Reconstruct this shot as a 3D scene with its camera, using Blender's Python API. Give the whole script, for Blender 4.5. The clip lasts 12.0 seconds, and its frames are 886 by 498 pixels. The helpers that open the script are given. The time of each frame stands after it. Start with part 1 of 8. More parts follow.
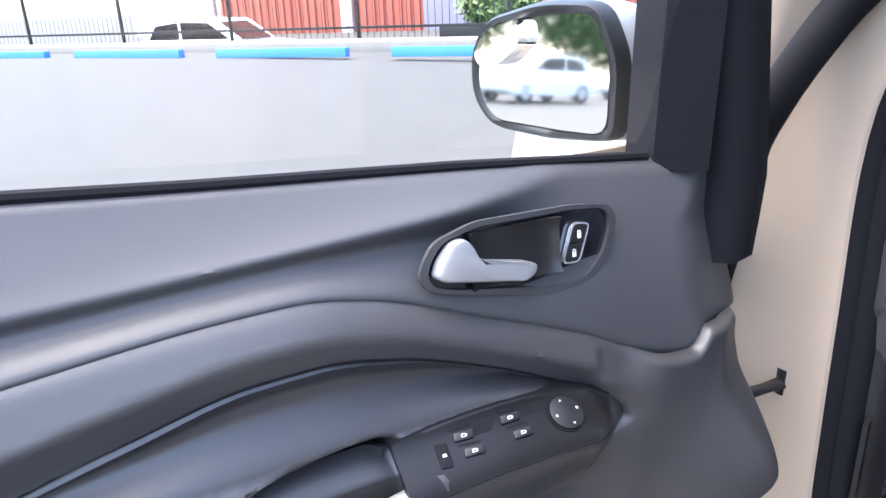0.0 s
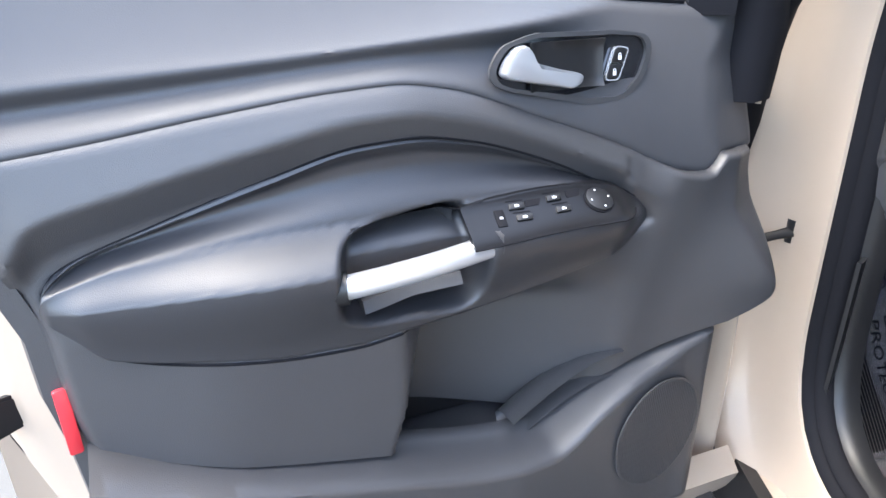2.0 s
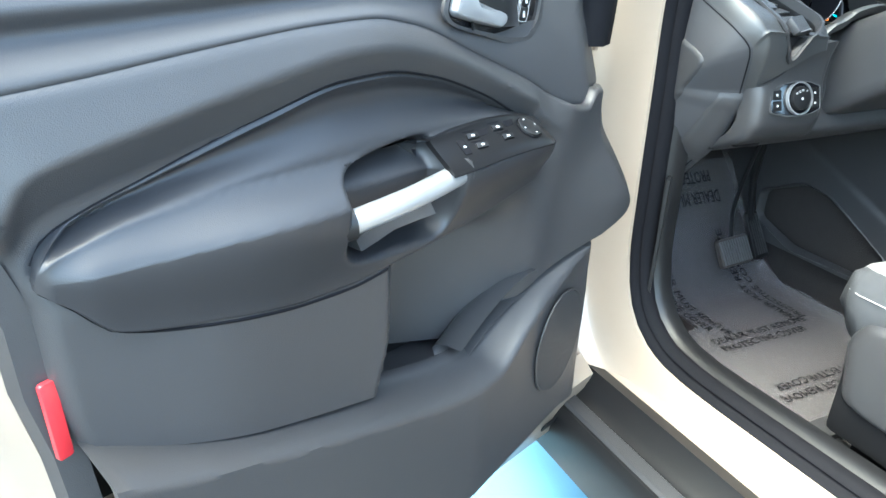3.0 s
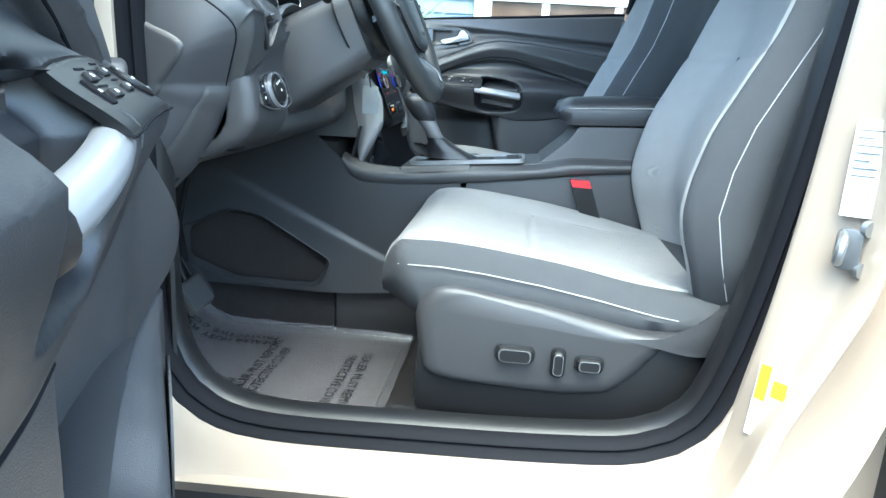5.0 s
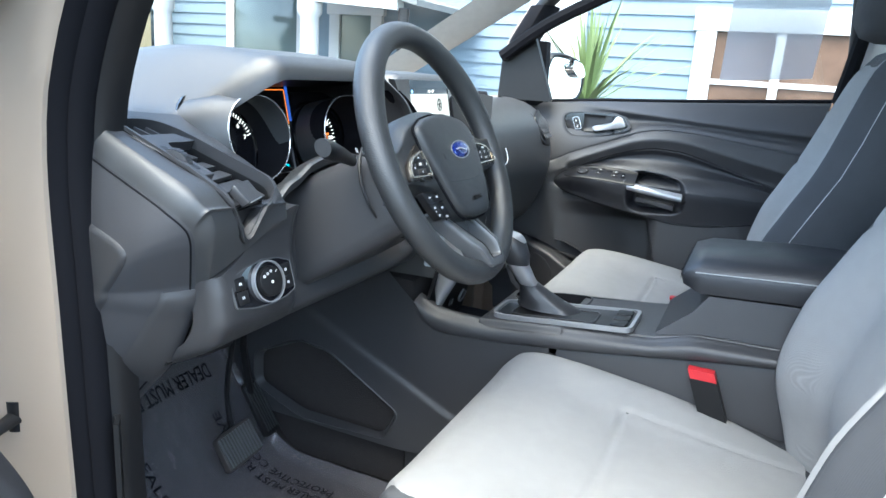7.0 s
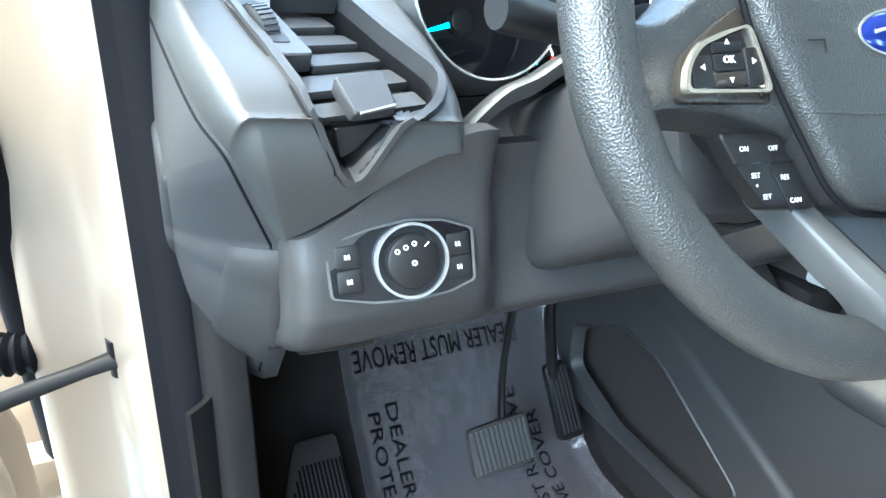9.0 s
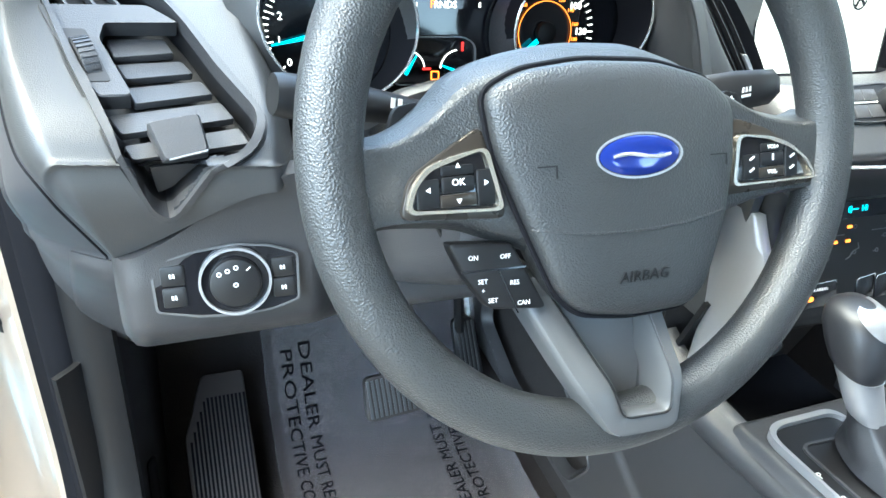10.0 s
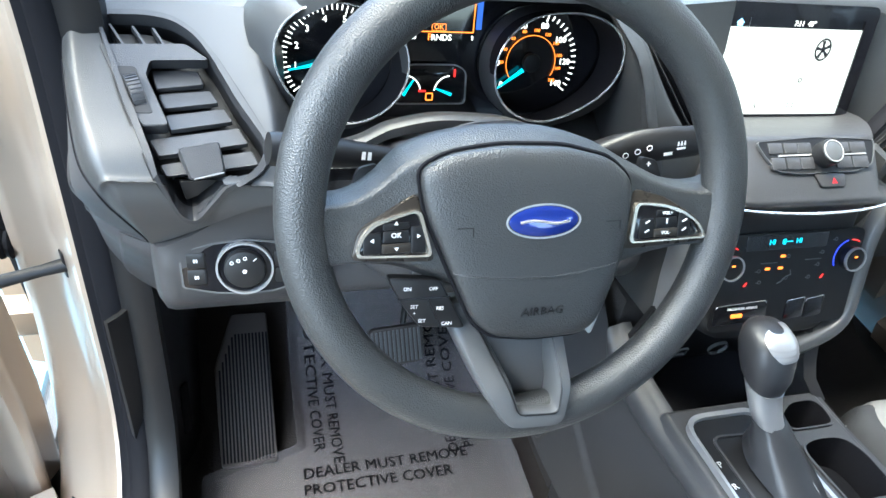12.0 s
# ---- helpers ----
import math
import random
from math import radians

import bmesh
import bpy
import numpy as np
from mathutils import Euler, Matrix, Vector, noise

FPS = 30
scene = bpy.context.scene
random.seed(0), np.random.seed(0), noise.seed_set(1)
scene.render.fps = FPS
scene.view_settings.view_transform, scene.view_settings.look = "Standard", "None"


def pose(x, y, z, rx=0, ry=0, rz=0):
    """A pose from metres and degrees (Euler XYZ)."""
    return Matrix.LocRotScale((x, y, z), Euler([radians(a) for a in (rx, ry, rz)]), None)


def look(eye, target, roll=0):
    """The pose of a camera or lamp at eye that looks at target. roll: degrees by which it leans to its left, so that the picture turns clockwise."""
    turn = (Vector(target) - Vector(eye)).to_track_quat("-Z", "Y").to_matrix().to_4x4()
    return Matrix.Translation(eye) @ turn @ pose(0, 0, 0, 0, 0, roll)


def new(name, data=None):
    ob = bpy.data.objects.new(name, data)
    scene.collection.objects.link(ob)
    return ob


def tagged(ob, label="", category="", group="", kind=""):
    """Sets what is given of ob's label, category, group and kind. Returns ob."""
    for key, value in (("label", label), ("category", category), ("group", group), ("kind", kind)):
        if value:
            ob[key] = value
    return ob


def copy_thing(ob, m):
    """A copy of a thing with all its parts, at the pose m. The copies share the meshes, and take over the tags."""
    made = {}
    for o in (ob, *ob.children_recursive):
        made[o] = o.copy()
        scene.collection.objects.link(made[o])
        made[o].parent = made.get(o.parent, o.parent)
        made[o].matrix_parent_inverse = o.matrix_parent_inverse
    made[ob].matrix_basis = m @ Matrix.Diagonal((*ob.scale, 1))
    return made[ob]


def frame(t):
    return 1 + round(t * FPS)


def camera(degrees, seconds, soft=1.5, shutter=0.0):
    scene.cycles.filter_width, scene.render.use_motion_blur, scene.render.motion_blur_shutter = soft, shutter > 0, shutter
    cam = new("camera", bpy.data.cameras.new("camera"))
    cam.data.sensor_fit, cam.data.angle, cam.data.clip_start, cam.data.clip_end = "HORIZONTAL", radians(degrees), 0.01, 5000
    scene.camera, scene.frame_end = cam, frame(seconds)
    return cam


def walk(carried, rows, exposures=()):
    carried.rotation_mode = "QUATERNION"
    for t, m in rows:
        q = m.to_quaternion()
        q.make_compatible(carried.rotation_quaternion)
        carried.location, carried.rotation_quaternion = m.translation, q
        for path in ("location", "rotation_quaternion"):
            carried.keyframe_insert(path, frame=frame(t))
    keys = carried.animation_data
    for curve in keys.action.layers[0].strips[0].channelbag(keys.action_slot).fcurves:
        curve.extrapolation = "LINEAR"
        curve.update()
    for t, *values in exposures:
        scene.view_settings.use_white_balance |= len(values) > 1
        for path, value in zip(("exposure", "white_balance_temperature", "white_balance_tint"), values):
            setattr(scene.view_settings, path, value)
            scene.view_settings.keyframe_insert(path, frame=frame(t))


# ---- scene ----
cam = camera(65.0, 12.0)
PATH = [
    (0, (-1.249, -0.434, 1.244), (-1.148, 1.448, 0.575), -2.3),
    (0.5, (-1.216, -0.394, 1.202), (-1.257, 1.463, 0.459), -1.3),
    (1, (-1.203, -0.457, 1.191), (-1.335, 1.394, 0.446), -2.0),
    (1.5, (-1.214, -0.554, 1.191), (-1.358, 1.277, 0.399), -2.2),
    (2, (-1.284, -0.611, 1.179), (-1.292, 1.202, 0.334), -0.8),
    (2.5, (-1.457, -0.649, 1.164), (-1.115, 1.113, 0.281), 1.8),
    (3, (-1.548, -0.612, 1.125), (-0.759, 1.027, 0.292), 2.2),
    (3.5, (-1.538, -0.458, 1.074), (-0.202, 0.778, 0.244), 1.1),
    (5.3, (-1.582, -0.208, 0.938), (0.371, -0.093, 0.519), 3.6),
    (5.5, (-1.559, -0.224, 0.947), (0.407, -0.088, 0.605), 3.0),
    (6, (-1.485, -0.251, 0.992), (0.492, -0.05, 0.767), 3.2),
    (6.5, (-1.354, -0.335, 1.098), (0.573, 0.131, 0.832), 3.9),
    (7, (-1.222, -0.372, 1.164), (0.55, 0.412, 0.669), 3.9),
    (7.5, (-1.064, -0.322, 1.154), (0.456, 0.796, 0.494), 2.5),
    (9.3, (-0.682, -0.254, 1.094), (0.031, 1.432, 0.288), 1.7),
    (9.5, (-0.651, -0.266, 1.122), (0.066, 1.391, 0.262), 1.4),
    (10, (-0.608, -0.289, 1.215), (0.093, 1.242, 0.136), 7.2),
    (10.5, (-0.583, -0.315, 1.285), (0.048, 1.218, 0.167), 10.6),
    (11, (-0.581, -0.341, 1.333), (0.051, 1.091, 0.088), 11.2),
    (11.5, (-0.582, -0.357, 1.35), (0.001, 1.086, 0.094), 11.0),
    (12, (-0.571, -0.357, 1.347), (-0.028, 1.095, 0.083), 9.8),
]
EXPOSURES = [(0, 3.7, 6420, 9), (2.0, 4.0, 6520, 4), (2.5, 4.12, 6520, -1), (3.2, 4.1, 6220, -11), (5.5, 3.6, 5670, -12), (6.5, 3.45, 5800, -5), (7.5, 3.7, 6300, -3), (9.5, 4.88, 6270, -11), (10.3, 4.4, 6370, -7), (12, 4.2, 6270, -5)]
walk(cam, [(t, look(eye, target, roll)) for t, eye, target, roll in PATH], EXPOSURES)

# ---- light: a bright overcast sky ----
world = bpy.data.worlds.new("overcast_sky")
scene.world = world
world.use_nodes = True
wn = world.node_tree.nodes
sky = wn.new("ShaderNodeTexSky")
sky.sky_type = 'NISHITA'
sky.sun_disc = False
sky.sun_elevation = radians(66)
sky.sun_rotation = radians(270)
sky.air_density = 0.75
sky.dust_density = 3.0
sky.ozone_density = 0.4
wn["Background"].inputs["Strength"].default_value = 0.15
world.node_tree.links.new(sky.outputs[0], wn["Background"].inputs["Color"])
sun = new("sun", bpy.data.lights.new("sun", 'SUN'))
sun.data.energy = 0.30
sun.data.angle = radians(45)
sun.data.color = (1.0, 0.98, 0.95)
sun.matrix_world = look((-3.0, 0.0, 6.0), (0, 0, 0))


# ---- materials ----
def material(name, color, rough=0.5, metal=0.0, vary=0.12, scale=40.0, bump=0.0, bump_scale=600.0, kind="noise", coat=0.0, spec=0.5):
    """A surface with broad variation of its tone and gloss, and fine relief. Scales are per metre."""
    m = bpy.data.materials.new(name)
    m.use_nodes = True
    n, l = m.node_tree.nodes, m.node_tree.links
    b = n["Principled BSDF"]
    tc = n.new("ShaderNodeTexCoord")
    big = n.new("ShaderNodeTexNoise")
    big.inputs["Scale"].default_value = scale
    big.inputs["Detail"].default_value = 5
    l.new(tc.outputs["Object"], big.inputs["Vector"])
    mix = n.new("ShaderNodeMix")
    mix.data_type = 'RGBA'
    mix.inputs["A"].default_value = (*[c * (1 - vary) for c in color], 1)
    mix.inputs["B"].default_value = (*[min(1, c * (1 + vary)) for c in color], 1)
    l.new(big.outputs["Fac"], mix.inputs["Factor"])
    l.new(mix.outputs["Result"], b.inputs["Base Color"])
    ro = n.new("ShaderNodeMapRange")
    ro.inputs["To Min"].default_value = max(0.02, rough - 0.04)
    ro.inputs["To Max"].default_value = min(1, rough + 0.04)
    l.new(big.outputs["Fac"], ro.inputs["Value"])
    l.new(ro.outputs["Result"], b.inputs["Roughness"])
    b.inputs["Metallic"].default_value = metal
    b.inputs["Coat Weight"].default_value = coat
    b.inputs["Specular IOR Level"].default_value = spec
    if bump:
        fine = n.new("ShaderNodeTexVoronoi" if kind == "grain" else "ShaderNodeTexNoise")
        fine.inputs["Scale"].default_value = bump_scale
        if kind == "weave":
            w1, w2, add = n.new("ShaderNodeTexWave"), n.new("ShaderNodeTexWave"), n.new("ShaderNodeMath")
            w1.bands_direction, w2.bands_direction = 'X', 'Y'
            for w in (w1, w2):
                w.inputs["Scale"].default_value = bump_scale
                w.inputs["Distortion"].default_value = 1.5
                l.new(tc.outputs["Object"], w.inputs["Vector"])
                l.new(w.outputs["Fac"], add.inputs[0 if w is w1 else 1])
            height = add.outputs[0]
        else:
            l.new(tc.outputs["Object"], fine.inputs["Vector"])
            height = fine.outputs["Distance"] if kind == "grain" else fine.outputs["Fac"]
        bp = n.new("ShaderNodeBump")
        bp.inputs["Strength"].default_value = bump
        bp.inputs["Distance"].default_value = 0.001
        l.new(height, bp.inputs["Height"])
        l.new(bp.outputs["Normal"], b.inputs["Normal"])
    return m


def glowing(name, color, strength):
    m = bpy.data.materials.new(name)
    m.use_nodes = True
    b = m.node_tree.nodes["Principled BSDF"]
    b.inputs["Base Color"].default_value = (0.02, 0.02, 0.02, 1)
    b.inputs["Emission Color"].default_value = (*color, 1)
    b.inputs["Emission Strength"].default_value = strength
    return m


def clear(name, tint=(0.95, 0.97, 0.96), gloss=0.08, haze=0.0, sheen=0.05, crinkle=0.0):
    """Thin clear sheet: light goes straight through, with a faint mirror image on it."""
    m = bpy.data.materials.new(name)
    m.use_nodes = True
    n, l = m.node_tree.nodes, m.node_tree.links
    n.remove(n["Principled BSDF"])
    t, g, mx = n.new("ShaderNodeBsdfTransparent"), n.new("ShaderNodeBsdfGlossy"), n.new("ShaderNodeMixShader")
    t.inputs["Color"].default_value = (*tint, 1)
    g.inputs["Roughness"].default_value = gloss
    mx.inputs[0].default_value = sheen
    if crinkle:
        co, fine, bump = n.new("ShaderNodeTexCoord"), n.new("ShaderNodeTexNoise"), n.new("ShaderNodeBump")
        fine.inputs["Scale"].default_value = 38
        fine.inputs["Detail"].default_value = 3
        fine.inputs["Distortion"].default_value = 1.2
        bump.inputs["Strength"].default_value = crinkle
        bump.inputs["Distance"].default_value = 0.012
        l.new(co.outputs["Object"], fine.inputs["Vector"])
        l.new(fine.outputs["Fac"], bump.inputs["Height"])
        l.new(bump.outputs["Normal"], g.inputs["Normal"])
    l.new(t.outputs[0], mx.inputs[1])
    l.new(g.outputs[0], mx.inputs[2])
    last = mx
    if haze:
        d, m2 = n.new("ShaderNodeBsdfDiffuse"), n.new("ShaderNodeMixShader")
        d.inputs["Color"].default_value = (0.8, 0.78, 0.82, 1)
        m2.inputs[0].default_value = haze
        l.new(mx.outputs[0], m2.inputs[1])
        l.new(d.outputs[0], m2.inputs[2])
        last = m2
    l.new(last.outputs[0], n["Material Output"].inputs["Surface"])
    return m


SOFT_TRIM = material("charcoal_soft_trim", (0.046, 0.046, 0.050), 0.50, spec=0.45, vary=0.06, bump=0.12, bump_scale=1000, kind="grain")
HARD_TRIM = material("charcoal_hard_plastic", (0.038, 0.0375, 0.040), 0.42, spec=0.6, vary=0.06, bump=0.22, bump_scale=1100, kind="grain")
LEATHER = material("black_vinyl_leather", (0.022, 0.0225, 0.026), 0.42, spec=0.6, vary=0.05, bump=0.12, bump_scale=1100, kind="grain")
WHEEL_SKIN = material("wheel_grained_skin", (0.026, 0.027, 0.028), 0.40, spec=0.8, vary=0.06, bump=0.42, bump_scale=820, kind="grain")
DASH_SKIN = material("dash_soft_skin", (0.038, 0.039, 0.041), 0.42, spec=0.8, vary=0.06, bump=0.22, bump_scale=1500, kind="grain")
BRONZE = material("dark_bronze_satin", (0.055, 0.047, 0.040), 0.28, 0.55, vary=0.08, scale=90)
WARM_SILVER = material("warm_silver_edge", (0.62, 0.57, 0.49), 0.24, 0.8, vary=0.05)
BLACK = material("black_plastic", (0.009, 0.009, 0.010), 0.42, vary=0.06, spec=0.4)
PIANO = material("gloss_black", (0.008, 0.008, 0.01), 0.12, coat=0.4)
SWITCH_BLACK = material("smooth_black_plastic", (0.007, 0.007, 0.008), 0.30, vary=0.06, spec=0.28)
RUBBER = material("black_rubber", (0.007, 0.007, 0.009), 0.75, vary=0.1, spec=0.12)
PAINT = material("champagne_metallic_paint", (0.42, 0.34, 0.268), 0.32, 0.2, vary=0.015, scale=60, coat=0.5)
SILVER = material("satin_silver", (0.40, 0.405, 0.42), 0.32, 0.6, vary=0.04)
GREY_METAL = material("satin_grey_trim", (0.11, 0.112, 0.116), 0.35, 0.3, vary=0.06)
CHROME = material("bright_chrome", (0.85, 0.85, 0.86), 0.16, 0.75, vary=0.02)
STEEL = material("dull_steel", (0.30, 0.30, 0.30), 0.4, 0.8, vary=0.2)
CLOTH = material("light_grey_seat_cloth", (0.32, 0.315, 0.31), 0.9, bump=0.6, bump_scale=420, kind="weave", vary=0.07, spec=0.2)
CLOTH_EDGE = material("charcoal_seat_cloth", (0.055, 0.057, 0.062), 0.7, bump=0.4, bump_scale=500, kind="weave", spec=0.3)
THREAD = material("pale_stitching", (0.40, 0.40, 0.40), 0.8)
HEADLINER = material("pale_headliner", (0.52, 0.5, 0.46), 0.9, bump=0.2, bump_scale=500)
CARPET = material("black_carpet", (0.026, 0.0225, 0.022), 0.95, bump=0.8, bump_scale=350, vary=0.3)
RED = material("red_plastic", (0.55, 0.03, 0.04), 0.3)
WHITE_INK = material("white_lettering", (0.75, 0.75, 0.75), 0.6)
BLACK_INK = material("black_lettering", (0.01, 0.01, 0.012), 0.5)
FILM_INK = material("matt_black_print", (0.004, 0.004, 0.005), 0.95, spec=0.02)
GLASS = clear("window_glass")
FILM = clear("clear_plastic_film", (0.66, 0.59, 0.60), 0.10, 0.11, 0.07, 0.22)
SHEET = clear("thin_paper_sheet", (0.90, 0.92, 0.92), 0.3, 0.42)
MIRROR = material("mirror", (0.9, 0.9, 0.9), 0.02, 1.0, vary=0.0)
SCREEN = glowing("lit_screen_white", (0.95, 0.97, 0.95), 0.105)
GLOW_WHITE = glowing("lit_white_marks", (1, 1, 1), 0.22)
GLOW_BLUE = glowing("lit_cyan_needle", (0.03, 0.5, 0.75), 0.17)
GLOW_ORANGE = glowing("lit_orange_marks", (1.0, 0.22, 0.03), 0.2)
GLOW_RED = glowing("lit_red_marks", (1.0, 0.03, 0.03), 0.11)
BADGE_BLUE = material("badge_blue", (0.012, 0.03, 0.22), 0.15, 0.3, coat=1.0)
STICKER = material("white_sticker", (0.50, 0.55, 0.58), 0.5)
YELLOW = material("yellow_sticker", (0.8, 0.58, 0.02), 0.5)
BLUE_PAINT = material("blue_ground_paint", (0.10, 0.23, 0.32), 0.75, bump=0.4, bump_scale=200, vary=0.15, scale=6)
ASPHALT = material("worn_asphalt", (0.054, 0.053, 0.050), 0.9, bump=0.5, bump_scale=120, vary=0.2, scale=2)
WHITE_PAINT = material("white_paint", (0.55, 0.55, 0.54), 0.5, vary=0.04)
CONCRETE = material("concrete", (0.19, 0.183, 0.166), 0.85, vary=0.2, scale=5, bump=0.3, bump_scale=80)
SIDING = material("pale_blue_siding", (0.16, 0.215, 0.26), 0.6, vary=0.05, scale=4)
ROOFING = material("grey_roofing", (0.15, 0.16, 0.16), 0.85, vary=0.25, scale=20)
RED_WALL = material("rust_red_cladding", (0.34, 0.09, 0.06), 0.7, vary=0.15, scale=2)
YUCCA = material("yellow_green_leaf", (0.13, 0.18, 0.065), 0.5, vary=0.3, scale=8)
LEAF = material("green_leaf", (0.08, 0.14, 0.035), 0.6, vary=0.4, scale=8)
CAR_WHITE = material("white_car_paint", (0.78, 0.79, 0.8), 0.2, vary=0.02, coat=0.6)


# ---- building helpers ----
LOCAL = {}


def thing(name, label, category, at=None, group="", local=False, kind=""):
    """An Empty at the base of a thing; its parts are given in the car's axes, or in its own if local."""
    ob = new(name)
    ob.empty_display_size = 0.05
    m = at if at is not None else Matrix()
    ob.matrix_world = m
    LOCAL[ob.name] = Matrix() if local else m.inverted()
    return tagged(ob, label, category, group, kind)


def part(name, bm, mat, parent=None, label="", smooth=40):
    """Links a bmesh as one mesh object under a thing or a part."""
    root = parent
    while root is not None and root.parent is not None:
        root = root.parent
    if root is not None:
        bm.transform(LOCAL.get(root.name, Matrix()))
    bmesh.ops.recalc_face_normals(bm, faces=bm.faces)
    me = bpy.data.meshes.new(name)
    bm.to_mesh(me)
    bm.free()
    for p in me.polygons:
        p.use_smooth = smooth > 0
    if smooth:
        me.set_sharp_from_angle(angle=radians(smooth))
    for k in (mat if isinstance(mat, (list, tuple)) else [mat]):
        me.materials.append(k)
    ob = new(name, me)
    ob.parent = parent
    if label:
        ob["label"] = label
    return ob


def ss(a, b, x):
    t = min(1.0, max(0.0, (x - a) / (b - a)))
    return t * t * (3 - 2 * t)


def mixf(a, b, t):
    return a + (b - a) * t


def curve(*pts):
    """A smooth function through a few (x, value) points."""
    xs, ys = [p[0] for p in pts], [p[1] for p in pts]
    sl = [(ys[i + 1] - ys[i]) / (xs[i + 1] - xs[i]) for i in range(len(xs) - 1)]
    ms = [sl[0]] + [0.0 if sl[i - 1] * sl[i] <= 0 else 2 * sl[i - 1] * sl[i] / (sl[i - 1] + sl[i]) for i in range(1, len(sl))] + [sl[-1]]

    def f(x):
        if x <= xs[0]:
            return ys[0] + ms[0] * (x - xs[0])
        if x >= xs[-1]:
            return ys[-1] + ms[-1] * (x - xs[-1])
        i = max(k for k in range(len(sl)) if xs[k] <= x)
        h = xs[i + 1] - xs[i]
        t = (x - xs[i]) / h
        return (ys[i] * (1 + 2 * t) * (1 - t) ** 2 + h * ms[i] * t * (1 - t) ** 2 + ys[i + 1] * t * t * (3 - 2 * t) - h * ms[i + 1] * t * t * (1 - t))
    return f


def sheet(fn, nu, nv, back=None):
    """A bmesh from fn(u, v), u and v from 0 to 1, with a back side at the offset given."""
    bm = bmesh.new()
    front = [[bm.verts.new(fn(i / nu, j / nv)) for j in range(nv + 1)] for i in range(nu + 1)]
    for i in range(nu):
        for j in range(nv):
            bm.faces.new((front[i][j], front[i + 1][j], front[i + 1][j + 1], front[i][j + 1]))
    if back is not None:
        off = Vector(back)
        rear = [[bm.verts.new(v.co + off) for v in row] for row in front]
        for i in range(nu):
            for j in range(nv):
                bm.faces.new((rear[i][j], rear[i][j + 1], rear[i + 1][j + 1], rear[i + 1][j]))
        rim = [(i, 0) for i in range(nu)] + [(nu, j) for j in range(nv)] + [(i, nv) for i in range(nu, 0, -1)] + [(0, j) for j in range(nv, 0, -1)]
        for k in range(len(rim)):
            a, b = rim[k], rim[(k + 1) % len(rim)]
            bm.faces.new((front[a[0]][a[1]], rear[a[0]][a[1]], rear[b[0]][b[1]], front[b[0]][b[1]]))
    return bm


def loft(rings, closed=True, caps=True):
    """Rings of equally many points, joined one to the next."""
    bm = bmesh.new()
    vs = [[bm.verts.new(p) for p in r] for r in rings]
    n = len(rings[0])
    for a, b in zip(vs, vs[1:]):
        for i in range(n if closed else n - 1):
            bm.faces.new((a[i], a[(i + 1) % n], b[(i + 1) % n], b[i]))
    if caps and closed:
        bm.faces.new(vs[0])
        bm.faces.new(vs[-1][::-1])
    return bm


def tube(path, r, n=10, closed=False, flat=1.0, caps=True):
    """A round bar along a path; r is a number or one for each point; flat squashes it."""
    pts = [Vector(p) for p in path]
    rs = r if isinstance(r, (list, tuple)) else [r] * len(pts)
    rings, side = [], None
    for i, p in enumerate(pts):
        if closed:
            d = pts[(i + 1) % len(pts)] - pts[i - 1]
        else:
            d = pts[min(i + 1, len(pts) - 1)] - pts[max(i - 1, 0)]
        d.normalize()
        if side is None:
            side = d.orthogonal().normalized()
        side = (side - d * side.dot(d)).normalized()
        up = d.cross(side)
        rings.append([p + (side * math.cos(a) + up * math.sin(a) * flat) * rs[i] for a in (2 * math.pi * k / n for k in range(n))])
    if closed:
        rings.append(rings[0])
        bm = loft(rings, True, False)
        bmesh.ops.remove_doubles(bm, verts=bm.verts, dist=1e-6)
        return bm
    return loft(rings, True, caps)


def block(x0, x1, y0, y1, z0, z1, bevel=0.003, seg=2):
    bm = bmesh.new()
    bmesh.ops.create_cube(bm, size=1.0)
    bm.transform(Matrix.Translation(((x0 + x1) / 2, (y0 + y1) / 2, (z0 + z1) / 2)) @ Matrix.Diagonal((x1 - x0, y1 - y0, z1 - z0, 1)))
    if bevel:
        bmesh.ops.bevel(bm, geom=bm.edges, offset=bevel, segments=seg, profile=0.6, affect='EDGES')
    return bm


def rounded(pts, r, seg=4):
    """A flat outline with its corners rounded."""
    out = []
    n = len(pts)
    for i, p in enumerate(pts):
        p, a, b = Vector(p), Vector(pts[i - 1]), Vector(pts[(i + 1) % n])
        ra = min(r, (a - p).length * 0.45)
        rb = min(r, (b - p).length * 0.45)
        s, e = p + (a - p).normalized() * ra, p + (b - p).normalized() * rb
        for k in range(seg + 1):
            t = k / seg
            out.append(s * (1 - t) ** 2 + p * 2 * t * (1 - t) + e * t * t)
    return out


def inset(pts, d):
    c = sum((Vector(p) for p in pts), Vector((0, 0))) / len(pts)
    return [Vector(p) + (c - Vector(p)).normalized() * d for p in pts]


def slab(outline, depth, m=None, bevel=0.0):
    """An outline in x and y, raised by depth along z with a softened front edge, placed by m."""
    pts = [Vector(p) for p in outline]
    rings = [[(p.x, p.y, 0) for p in pts]]
    if bevel:
        rings += [[(p.x, p.y, depth - bevel) for p in pts], [(p.x, p.y, depth - bevel * 0.3) for p in inset(pts, bevel * 0.3)], [(p.x, p.y, depth) for p in inset(pts, bevel)]]
    else:
        rings += [[(p.x, p.y, depth) for p in pts]]
    bm = loft(rings)
    if m is not None:
        bm.transform(m)
    return bm


